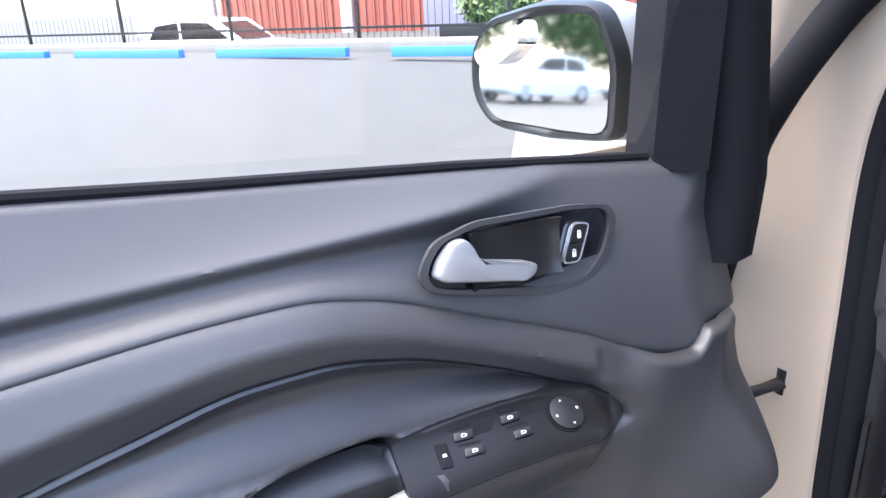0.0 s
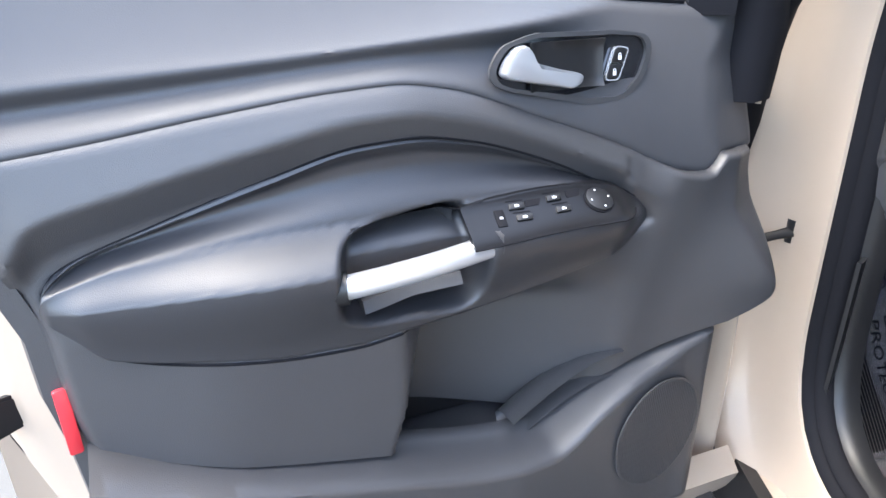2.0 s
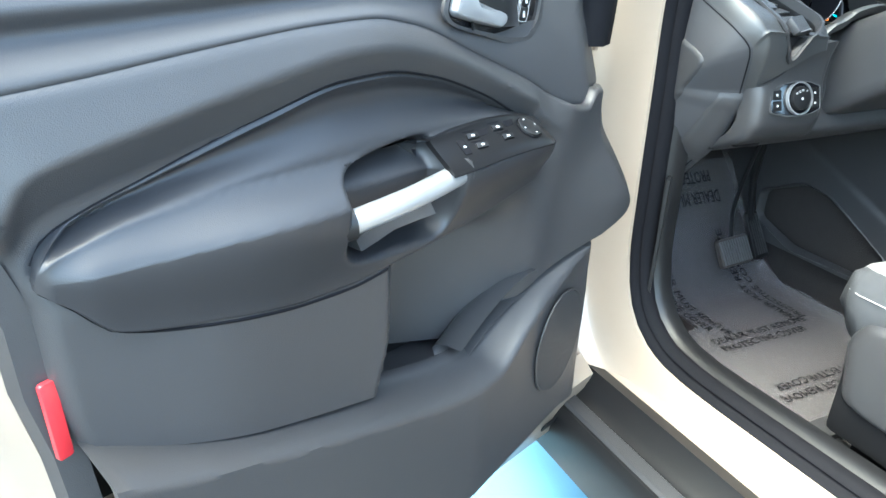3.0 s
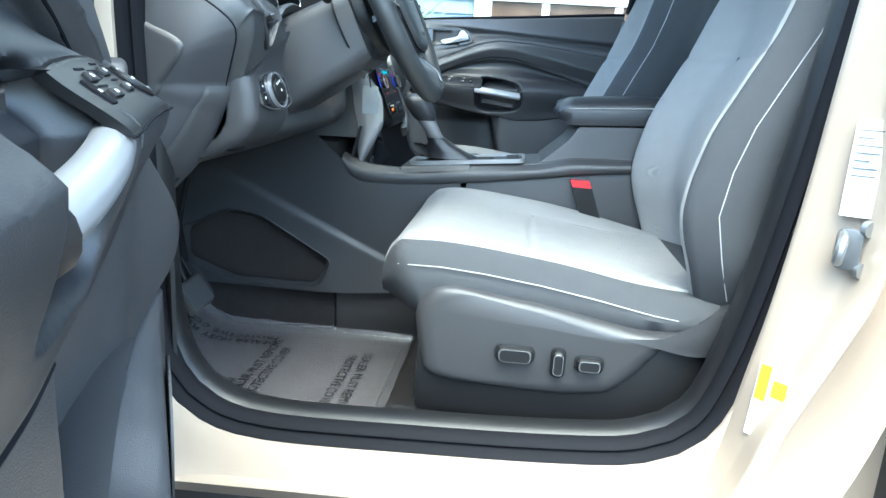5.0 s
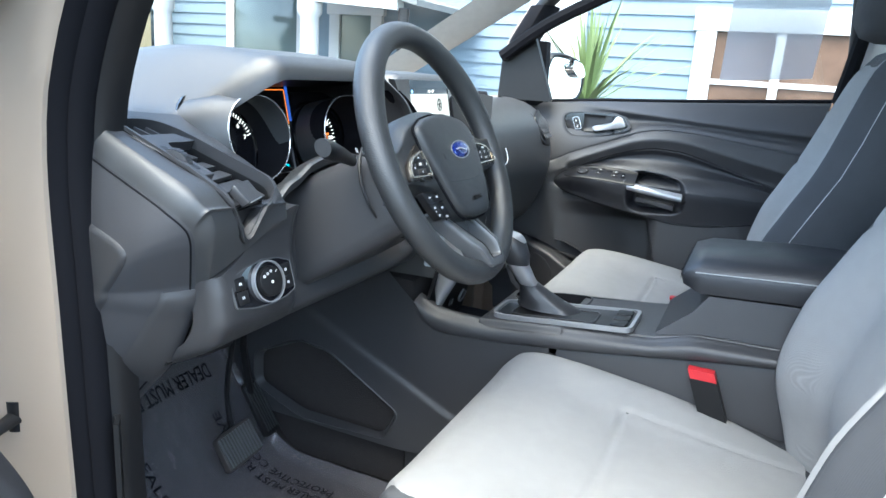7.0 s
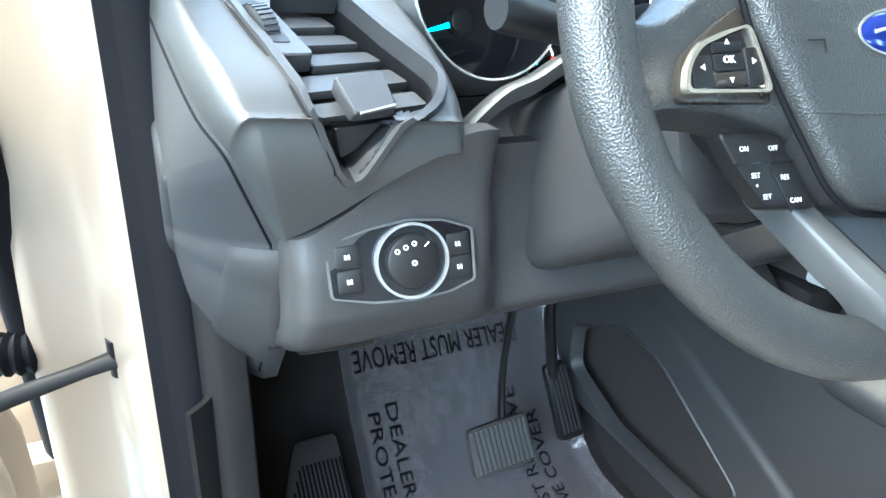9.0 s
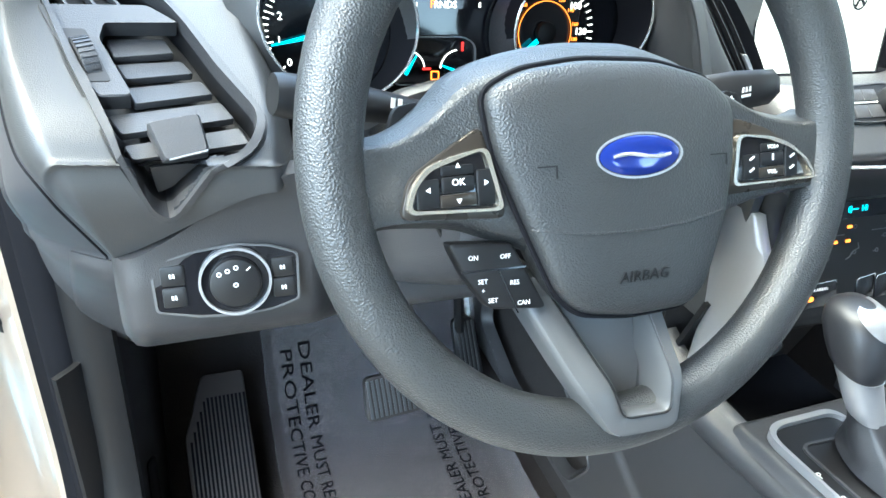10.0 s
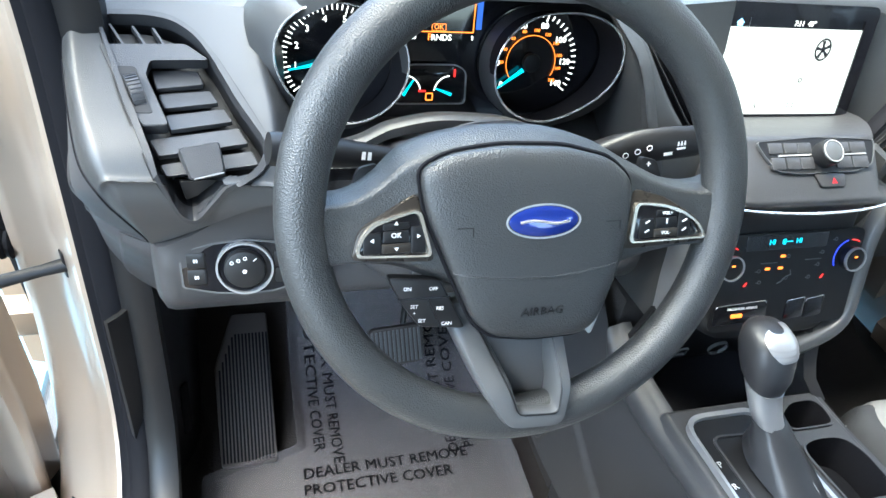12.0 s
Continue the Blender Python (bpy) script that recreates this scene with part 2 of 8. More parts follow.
def ring(outline, inner, depth, m=None):
    """A frame between two outlines of equally many points."""
    o, i = [Vector(p) for p in outline], [Vector(p) for p in inner]
    rings = [[(p.x, p.y, 0) for p in o], [(p.x, p.y, depth) for p in o], [(p.x, p.y, depth) for p in i], [(p.x, p.y, 0) for p in i], [(p.x, p.y, 0) for p in o]]
    bm = loft(rings, True, False)
    bmesh.ops.remove_doubles(bm, verts=bm.verts, dist=1e-6)
    if m is not None:
        bm.transform(m)
    return bm


def circle(r, n=32, cx=0.0, cy=0.0, ry=None):
    return [(cx + r * math.cos(2 * math.pi * k / n), cy + (ry or r) * math.sin(2 * math.pi * k / n)) for k in range(n)]


def join(*bms):
    out = bmesh.new()
    for b in bms:
        me = bpy.data.meshes.new("piece")
        b.to_mesh(me)
        b.free()
        out.from_mesh(me)
        bpy.data.meshes.remove(me)
    return out


def words(text, size, m, depth=0.0003):
    """Lettering in the built-in font as a bmesh, centred, facing +z of m."""
    cu = bpy.data.curves.new("lettering", 'FONT')
    cu.body, cu.size, cu.extrude, cu.align_x, cu.align_y, cu.resolution_u = text, size, depth, 'CENTER', 'CENTER', 2
    ob = new("lettering", cu)
    me = bpy.data.meshes.new_from_object(ob.evaluated_get(bpy.context.evaluated_depsgraph_get()))
    bm = bmesh.new()
    bm.from_mesh(me)
    bm.transform(m)
    bpy.data.objects.remove(ob)
    bpy.data.curves.remove(cu)
    bpy.data.meshes.remove(me)
    return bm


def dome(outline, z0, z1, steps=8):
    """A cushion over an outline, highest in the middle."""
    rs = []
    c = sum((Vector(p) for p in outline), Vector((0, 0))) / len(outline)
    for k in range(steps + 1):
        t = k / steps
        s = math.cos(t * math.pi / 2) ** 0.7 if t < 1 else 0.02
        h = mixf(z0, z1, math.sin(t * math.pi / 2) ** 0.55)
        rs.append([Vector((c.x + (p.x - c.x) * s, c.y + (p.y - c.y) * s, h)) for p in (Vector(q) for q in outline)])
    rs.insert(0, [Vector((p[0], p[1], z0 - 0.02)) for p in (Vector(q) for q in outline)])
    return loft(rs)


def axes(o, x, y):
    """A pose from its origin and the ways of its x and y."""
    x = Vector(x).normalized()
    z = x.cross(Vector(y)).normalized()
    y = z.cross(x)
    return Matrix.Translation(o) @ Matrix((x, y, z)).transposed().to_4x4()


# ---- the car's body ----
body = thing("car", "champagne metallic painted car body with open driver doorway", "car", pose(0, -0.4, 0.2))


def path3(pts, step=0.02):
    """A polyline through points, rounded and resampled."""
    vs = [Vector(p) for p in pts]
    out = []
    for i in range(len(vs) - 1):
        p0, p1, p2, p3 = vs[max(i - 1, 0)], vs[i], vs[i + 1], vs[min(i + 2, len(vs) - 1)]
        n = max(2, int((p2 - p1).length / step))
        for k in range(n):
            t = k / n
            out.append(0.5 * ((2 * p1) + (p2 - p0) * t + (2 * p0 - 5 * p1 + 4 * p2 - p3) * t * t + (3 * p1 - p0 - 3 * p2 + p3) * t ** 3))
    return out + [vs[-1]]


# the doorway's line in the plane of the car's side: y, z, from the roof down the front pillar, along the sill and up the rear one
DOORWAY = [(-0.45, 1.60), (-0.15, 1.555), (0.06, 1.42), (0.20, 1.27), (0.262, 1.153), (0.282, 1.05), (0.280, 0.89), (0.276, 0.72), (0.270, 0.60), (0.245, 0.515),
           (0.19, 0.462), (0.10, 0.442), (-0.10, 0.447), (-0.30, 0.457), (-0.41, 0.472), (-0.48, 0.515), (-0.516, 0.60), (-0.543, 0.725), (-0.563, 0.852),
           (-0.580, 0.983), (-0.592, 1.095), (-0.60, 1.25), (-0.585, 1.45), (-0.53, 1.56), (-0.45, 1.60)]


def doorway_ring(offs, side=-1):
    """The frame swept round the doorway: offs are (outwards in the plane, x) pairs of its section."""
    line = path3([(0, y, z) for y, z in DOORWAY], 0.03)[:-1]
    c = Vector((0, -0.15, 0.95))
    rings = []
    n = len(line)
    for i, p in enumerate(line):
        d = (line[(i + 1) % n] - line[i - 1]).normalized()
        nrm = Vector((0, d.z, -d.y))
        if nrm.dot(p - c) < 0:
            nrm = -nrm
        k = 1 - 0.25 * ss(1.10, 1.34, p.z) * (p.y > -0.2)
        rings.append([Vector((side * x, 0, 0)) + p + nrm * (o * k if o > 0.012 else o) for o, x in offs])
    rings.append(rings[0])
    bm = loft(rings, len(offs) > 2, False)
    bmesh.ops.remove_doubles(bm, verts=bm.verts, dist=1e-6)
    return bm


# painted flange, stepped and rounded, from the seal outwards to the shut line
FLANGE = [(0.0, 0.735), (0.002, 0.752), (0.018, 0.762), (0.040, 0.770), (0.062, 0.782), (0.078, 0.800), (0.088, 0.825), (0.098, 0.84),
          (0.112, 0.846), (0.112, 0.70), (0.0, 0.70)]
part("door_frame", doorway_ring(FLANGE), PAINT, body, "champagne painted door frame", 50)
SEAL = [(-0.019, 0.705), (-0.023, 0.716), (-0.020, 0.730), (-0.013, 0.735), (-0.0095, 0.729), (-0.006, 0.737), (-0.002, 0.746), (0.004, 0.748), (0.0085, 0.743), (0.0095, 0.733), (0.0, 0.70)]
part("door_seal", doorway_ring(SEAL), RUBBER, body, "black rubber door seal", 60)
GARNISH = [(-0.019, 0.712), (-0.025, 0.706), (-0.029, 0.692), (-0.026, 0.674), (-0.010, 0.672), (-0.006, 0.70)]
part("pillar_trim", doorway_ring(GARNISH), BLACK, body, "charcoal pillar trim", 60)

# outer sill with a black cladding step
part("sill_cladding", loft([[Vector((x, y, z - (y - 0.1) * 0.03)) for x, z in
      ((-0.825, 0.405), (-0.845, 0.372), (-0.862, 0.366), (-0.905, 0.362), (-0.918, 0.345), (-0.915, 0.25), (-0.86, 0.22), (-0.80, 0.25), (-0.80, 0.40))]
      for y in (0.55, 0.3, 0.05, -0.3, -0.7, -1.2)]), BLACK, body, "black sill cladding")
part("sill_step_strip", loft([[Vector((x, y, z - (y - 0.1) * 0.03)) for x, z in ((-0.868, 0.366), (-0.873, 0.371), (-0.896, 0.369), (-0.901, 0.364), (-0.885, 0.355))]
      for y in (0.50, 0.2, -0.3, -1.1)]), HARD_TRIM, body)
part("sill_panel", loft([[Vector((x, y, z)) for x, z in ((-0.74, 0.40), (-0.80, 0.395), (-0.826, 0.388), (-0.82, 0.30), (-0.74, 0.28))]
      for y in (0.40, 0.0, -0.65)]), PAINT, body)


def tall_panel(profile, z0, z1, lean=0.0):
    """An upright panel from a plan line (x, y), with a thickness inwards."""
    pts = path3([(x, y, 0) for x, y in profile], 0.015)

    def fn(u, v):
        p = pts[round(u * (len(pts) - 1))]
        z = mixf(z0, z1, v)
        return Vector((p.x + 0.35 * max(0, z - 1.15), p.y + (lean(z) if callable(lean) else lean * v), z))
    return sheet(fn, len(pts) - 1, 24, (0.006, 0.0, 0))


# hinge pillar: the painted wall behind the open door, with hinges
part("hinge_pillar", tall_panel([(-0.730, 0.288), (-0.735, 0.315), (-0.745, 0.345), (-0.765, 0.375), (-0.79, 0.41), (-0.80, 0.50), (-0.83, 0.54)], 0.36, 1.46, curve((0.36, 0.0), (0.95, -0.010), (1.06, -0.018), (1.153, -0.036), (1.27, -0.10), (1.42, -0.24))), PAINT, body, "champagne painted hinge pillar")
part("fender_gap_seal", tube(path3([(-0.835, 0.42, 0.60), (-0.845, 0.40, 0.85), (-0.858, 0.33, 1.05), (-0.845, 0.31, 1.12), (-0.815, 0.29, 1.19), (-0.785, 0.26, 1.25), (-0.74, 0.15, 1.36)]), 0.022, 10), RUBBER, body)
for hz in (0.60, 0.92):
    hg = part("door_hinge", join(block(-0.835, -0.795, 0.395, 0.455, hz - 0.03, hz + 0.03, 0.006), tube([(-0.84, 0.43, hz - 0.045), (-0.84, 0.43, hz + 0.045)], 0.011, 12),
              block(-0.90, -0.83, 0.40, 0.44, hz - 0.026, hz + 0.02, 0.006)), PAINT, body, "painted steel door hinge")
    for dz in (-0.014, 0.014):
        part("bolt", tube([(-0.80, 0.40, hz + dz), (-0.80, 0.385, hz + dz)], 0.008, 6), STEEL, hg)
part("wiring_boot", tube([(-0.80 - 0.10 * t, 0.41 - 0.02 * math.sin(math.pi * t), 0.75 + 0.0 * t) for t in (k / 24 for k in range(25))], [0.017 + 0.004 * (k % 2) for k in range(25)], 12), RUBBER, body, "ribbed black rubber wiring boot")
strap = part("check_strap", tube([(-0.768, 0.330, 0.763), (-0.80, 0.322, 0.760), (-0.845, 0.312, 0.755), (-0.89, 0.296, 0.752)], [0.009, 0.007, 0.008, 0.008], 10, flat=0.5), BLACK, body, "black door check strap")
part("strap_pin", tube([(-0.768, 0.334, 0.745), (-0.768, 0.334, 0.781)], 0.012, 12), BLACK, strap)

# rear pillar with its striker, stickers and the rear door's edge
ridge_y = curve((0.36, -0.455), (0.50, -0.492), (0.595, -0.535), (0.65, -0.560), (0.70, -0.582), (0.73, -0.594), (0.77, -0.600), (0.87, -0.602), (0.93, -0.597), (1.0, -0.592), (1.14, -0.588))
seal_y = curve((0.36, -0.43), (0.535, -0.500), (0.624, -0.517), (0.72, -0.532), (0.858, -0.547), (0.92, -0.552), (1.14, -0.57))


def pillar_fn(u, v):
    """From the door seal out to the ridge, then a rounded step back to the rear door's gap."""
    z = mixf(0.36, 1.14, v)
    ys, yr = seal_y(z), min(ridge_y(z), seal_y(z) - 0.012)
    if u < 0.55:
        k = u / 0.55
        return Vector((-0.752 - 0.052 * k ** 0.8 - 0.020 * ss(0.75, 1.0, k), mixf(ys, yr, k), z))
    k = (u - 0.55) / 0.45
    x = -0.824 - 0.010 * math.sin(math.pi * min(1, k * 3)) * (k < 0.34) + 0.052 * ss(0.06, 0.42, k)
    return Vector((x, mixf(yr, -0.70, k ** 1.2), z))


part("rear_pillar", sheet(pillar_fn, 70, 50, (0.006, 0, 0)), PAINT, body, "champagne painted rear door pillar", 60)
sp = part("striker_plate", slab(rounded([(-0.013, -0.023), (0.013, -0.023), (0.013, 0.023), (-0.013, 0.023)], 0.010), 0.005, axes((-0.800, -0.578, 0.785), (-0.45, -0.9, 0), (0, 0, 1)), 0.002), GREY_METAL, body, "steel striker plate")
part("striker_loop", tube(path3([(-0.80, -0.57, 0.80), (-0.835, -0.555, 0.80), (-0.838, -0.552, 0.78), (-0.80, -0.57, 0.772)], 0.006), 0.0055, 8), STEEL, sp)
for dz in (-0.022, 0.024):
    part("screw", tube([(-0.804, -0.59, 0.785 + dz), (-0.81, -0.593, 0.785 + dz)], 0.009, 10), STEEL, sp)
st = part("data_sticker", slab([(-0.015, -0.052), (0.015, -0.052), (0.015, 0.052), (-0.015, 0.052)], 0.001, axes((-0.795, -0.580, 0.872), (-0.40, -0.92, 0), (0.05, -0.05, 1))), STICKER, body, "white printed data sticker")
for k in range(11):
    part("printed_line", slab([(-0.012, -0.0008), (0.011 - 0.008 * (k % 3 == 1), -0.0008), (0.011 - 0.008 * (k % 3 == 1), 0.0008), (-0.012, 0.0008)], 0.0006, axes((-0.7965, -0.580, 0.912 - 0.008 * k), (-0.40, -0.92, 0), (0.05, -0.05, 1))), GREY_METAL, st, smooth=0)
ts = part("tyre_sticker", slab([(-0.020, -0.045), (0.020, -0.045), (0.020, 0.045), (-0.020, 0.045)], 0.001, axes((-0.800, -0.527, 0.596), (-0.72, -0.69, 0), (-0.1, -0.30, 1))), STICKER, body, "white and yellow tyre pressure sticker")
part("yellow_field", slab([(-0.018, 0.0), (-0.005, 0.0), (-0.005, 0.042), (-0.018, 0.042)], 0.0008, axes((-0.8012, -0.5258, 0.596), (-0.72, -0.69, 0), (-0.1, -0.30, 1))), YELLOW, ts, smooth=0)
part("yellow_field", slab([(0.0, 0.008), (0.017, 0.008), (0.017, 0.028), (0.0, 0.028)], 0.0008, axes((-0.8012, -0.5258, 0.596), (-0.72, -0.69, 0), (-0.1, -0.30, 1))), YELLOW, ts, smooth=0)
for hz in (0.66, 0.98):
    part("door_hinge", join(block(-0.865, -0.825, -0.715, -0.655, hz - 0.028, hz + 0.028, 0.006), tube([(-0.862, -0.668, hz - 0.04), (-0.862, -0.668, hz + 0.04)], 0.010, 12)), PAINT, body, "painted steel door hinge")

# closed shell: floor pan, firewall, roof, rear side, back
part("floor_pan", block(-0.76, 0.76, -2.2, 0.75, 0.30, 0.352, 0.01), BLACK, body)
part("firewall", block(-0.76, 0.76, 0.74, 0.80, 0.30, 1.05, 0.01), BLACK, body)


def roof_fn(inner):
    def fn(u, v):
        x = mixf(-0.62, 0.62, u)
        y = mixf(0.0, -2.1, v)
        return Vector((x, y, 1.56 + 0.075 * (1 - (x / 0.62) ** 2) * 0.6 + 0.04 * math.sin(math.pi * v) - (0.02 if inner else 0)))
    return fn


part("roof_skin", sheet(roof_fn(False), 16, 20, (0, 0, -0.004)), PAINT, body)
part("headliner", sheet(roof_fn(True), 16, 20, (0, 0, -0.006)), HEADLINER, body, "pale cloth headliner")
LP = {1: 0.0, -1: 0.085}
for s in (-1, 1):
    part("roof_rail", tube(path3([(s * 0.66, 0.12, 1.44), (s * 0.655, -0.10, 1.53), (s * 0.655, -0.5, 1.565), (s * 0.66, -1.3, 1.56), (s * 0.68, -2.0, 1.45)]), 0.045, 10), HEADLINER, body, "pale roof rail trim")
    part("windscreen_pillar", loft([[Vector((s * x, y, z)) for x, y, z in ((0.70 + LP[s] - 0.05 * t, 0.53 - 0.50 * t, 1.215 + 0.29 * t), (0.645 + LP[s] - 0.05 * t, 0.58 - 0.50 * t, 1.235 + 0.30 * t),
          (0.625 + LP[s] - 0.05 * t, 0.54 - 0.50 * t, 1.27 + 0.30 * t), (0.66 + LP[s] - 0.05 * t, 0.48 - 0.50 * t, 1.29 + 0.29 * t), (0.715 + LP[s] - 0.05 * t, 0.48 - 0.50 * t, 1.24 + 0.29 * t))] for t in (-0.6, -0.3, 0, 0.33, 0.66, 1.0, 1.2)]),
         HEADLINER if s > 0 else BLACK, body, "pale windscreen pillar trim" if s > 0 else "")
part("window_seal", tube(path3([(0.685, 0.33, 1.215), (0.67, 0.20, 1.305), (0.668, 0.0, 1.405), (0.665, -0.17, 1.487), (0.662, -0.37, 1.528), (0.662, -0.50, 1.528), (0.668, -0.555, 1.48), (0.69, -0.54, 1.30), (0.715, -0.52, 1.15)]), 0.017, 8), RUBBER, body, "black rubber window seal")
part("sail_trim", slab(rounded([(0.18, 1.10), (0.34, 1.10), (0.335, 1.215), (0.245, 1.275)], 0.01), 0.02, axes((0.70, 0, 0), (0, 1, 0), (0, 0, 1))), BLACK, body)
part("rear_pillar_trim", loft([[Vector((x, y, z)) for x, y in ((0.74 - k * 0.06, -0.545 - k * 0.02), (0.655 - k * 0.05, -0.585 - k * 0.02), (0.655 - k * 0.05, -0.66 - k * 0.02), (0.74 - k * 0.06, -0.69 - k * 0.02))] for k, z in ((0, 1.10), (0.3, 1.24), (0.7, 1.42), (1, 1.56))]), HEADLINER, body, "pale door pillar trim")
part("rear_side", block(0.70, 0.80, -2.1, -0.56, 0.35, 1.14, 0.02), HARD_TRIM, body)
part("rear_quarter", block(0.66, 0.80, -2.1, -1.55, 1.12, 1.58, 0.02), HARD_TRIM, body)
part("rear_door_skin", block(-0.885, -0.82, -1.75, -0.672, 0.36, 1.14, 0.02), PAINT, body, "champagne painted closed rear door")
part("rear_door_liner", block(-0.80, -0.72, -2.1, -0.68, 0.35, 1.14, 0.02), HARD_TRIM, body)
part("rear_door_frame", tube(path3([(-0.80, -0.66, 1.12), (-0.76, -0.68, 1.35), (-0.71, -0.72, 1.55), (-0.71, -1.4, 1.55), (-0.78, -1.7, 1.15)]), 0.03, 8), BLACK, body)
part("rear_bulkhead", block(-0.80, 0.80, -2.14, -2.08, 0.35, 1.2, 0.02), HARD_TRIM, body)
part("outer_side", block(0.80, 0.90, -2.1, 0.55, 0.30, 1.10, 0.03), PAINT, body)
for s in (-1, 1):
    part("front_wing", loft([[Vector((s * x, y, z)) for x, z in ((0.70, 1.09 - k * 0.10), (0.82, 1.075 - k * 0.11), (0.89, 1.0 - k * 0.08), (0.915, 0.80), (0.90, 0.45), (0.78, 0.40))] for k, y in ((0.0, 0.47), (0.15, 0.8), (0.6, 1.3), (1.0, 1.65))]), PAINT, body, "champagne painted front wing")
part("bonnet", sheet(lambda u, v: Vector((mixf(-0.72, 0.72, u), mixf(0.86, 1.7, v), 1.095 + 0.03 * math.sin(math.pi * u) - 0.12 * v * v)), 14, 12, (0, 0, -0.02)), PAINT, body, "champagne painted bonnet")
part("scuttle", block(-0.72, 0.72, 0.76, 0.88, 1.04, 1.085, 0.01), BLACK, body)
ws = part("windscreen", sheet(lambda u, v: Vector((mixf(-0.64, 0.64, u) * (1 - 0.08 * v), mixf(0.86, 0.02, v) + 0.06 * math.sin(math.pi * u), mixf(1.09, 1.57, v))), 14, 10), GLASS, body, "clear windscreen")
ws.visible_shadow = False

# ---- the driver's door, built in its own axes: x to the hinge, y outwards, z up ----
DOOR = pose(-0.90, 0.165, 0, 0, 0, 21.6)
door = thing("front_door", "open driver door with charcoal trim panel and silver handles", "car door", DOOR, "front doors", local=True)
belt = curve((-0.83, 1.153), (-0.71, 1.144), (-0.485, 1.127), (-0.305, 1.116), (-0.107, 1.100), (-0.03, 1.092))
crease = curve((-0.83, 1.066), (-0.72, 1.071), (-0.554, 1.078), (-0.358, 1.090), (-0.247, 1.098), (-0.10, 1.106))
seam = curve((-0.83, 1.014), (-0.711, 1.026), (-0.618, 1.038), (-0.51, 1.049), (-0.455, 1.051), (-0.403, 1.043), (-0.303, 1.005), (-0.211, 0.967), (-0.115, 0.922), (-0.085, 0.918), (-0.062, 0.936), (0.0, 0.929), (0.06, 0.926))
low = curve((-0.80, 0.762), (-0.763, 0.751), (-0.705, 0.729), (-0.589, 0.696), (-0.496, 0.675), (-0.362, 0.645), (-0.30, 0.640), (-0.226, 0.678), (-0.179, 0.701), (-0.033, 0.741), (0.05, 0.752))
right = curve((0.25, -0.07), (0.33, -0.06), (0.37, -0.055), (0.43, -0.046), (0.52, -0.038), (0.64, -0.042), (0.70, -0.046), (0.740, -0.044), (0.750, -0.012), (0.762, 0.016), (0.782, 0.022), (0.82, 0.020), (0.86, 0.014), (0.917, 0.004), (0.95, 0.002), (1.0, -0.003), (1.05, -0.014), (1.080, -0.028), (1.098, -0.046))
left = curve((0.25, -0.72), (0.60, -0.752), (0.736, -0.762), (0.788, -0.772), (0.864, -0.774), (0.916, -0.790), (1.017, -0.805), (1.15, -0.83))
bol_top = curve((-0.772, 0.893), (-0.765, 0.912), (-0.749, 0.925), (-0.678, 0.949), (-0.573, 0.980), (-0.491, 1.0), (-0.441, 1.002), (-0.385, 0.993), (-0.306, 0.966), (-0.232, 0.930), (-0.18, 0.903), (-0.158, 0.876))
bol_bot = curve((-0.772, 0.890), (-0.753, 0.872), (-0.725, 0.843), (-0.649, 0.826), (-0.563, 0.813), (-0.513, 0.811), (-0.465, 0.816), (-0.393, 0.824), (-0.314, 0.837), (-0.23, 0.856), (-0.175, 0.868), (-0.158, 0.874))


turn_x = curve((0.90, -0.060), (0.94, -0.078), (0.98, -0.090), (1.03, -0.088), (1.07, -0.060), (1.10, -0.030))


def upper_y(x, z):
    zc, zs, zb = crease(x), seam(x), belt(x)
    f = 1 - ss(-0.36, -0.17, x)
    plain = mixf(0.016, 0.068, max(0, (z - zs) / (zb - zs)) ** 1.7)
    if z > zc:
        y = mixf(0.030, 0.070, min(1.0, (z - zc) / max(zb - zc, 0.014)) ** 0.85)
    else:
        d = zc - z
        w = ss(0.25, 1.0, d / (zc - zs))
        y = mixf(0.030 + 0.013 * ss(0.0, 0.022, d), 0.014, w)
    y = mixf(plain, y, f)
    # the end turns away towards the hinge at a rounded corner
    k = max(0.0, x - turn_x(z))
    return y + 0.5 * (math.sqrt(k * k + 0.00006) - 0.00775) * (k > 0)


def upper_fn(u, v):
    x = mixf(-0.82, -0.02, u)
    for _ in range(2):
        z = mixf(seam(x), belt(x), v)
        x = mixf(left(z), right(z) + 0.022, u)
    z = mixf(seam(x) - 0.003, belt(x), v)
    lip = 0.005 * (1 - ss(0, 0.04, v)) + 0.006 * (1 - ss(0, 0.008, 1 - u)) + 0.006 * (1 - ss(0, 0.05, 1 - v))
    return Vector((x, upper_y(x, z) + lip, z))


part("upper_trim", sheet(upper_fn, 110, 34, (0, 0.012, 0)), SOFT_TRIM, door, "charcoal soft upper trim", 60)


corner_x = curve((0.72, 0.05), (0.745, 0.026), (0.767, 0.010), (0.80, -0.010), (0.84, -0.032), (0.877, -0.049), (0.89, -0.047), (0.93, -0.046))


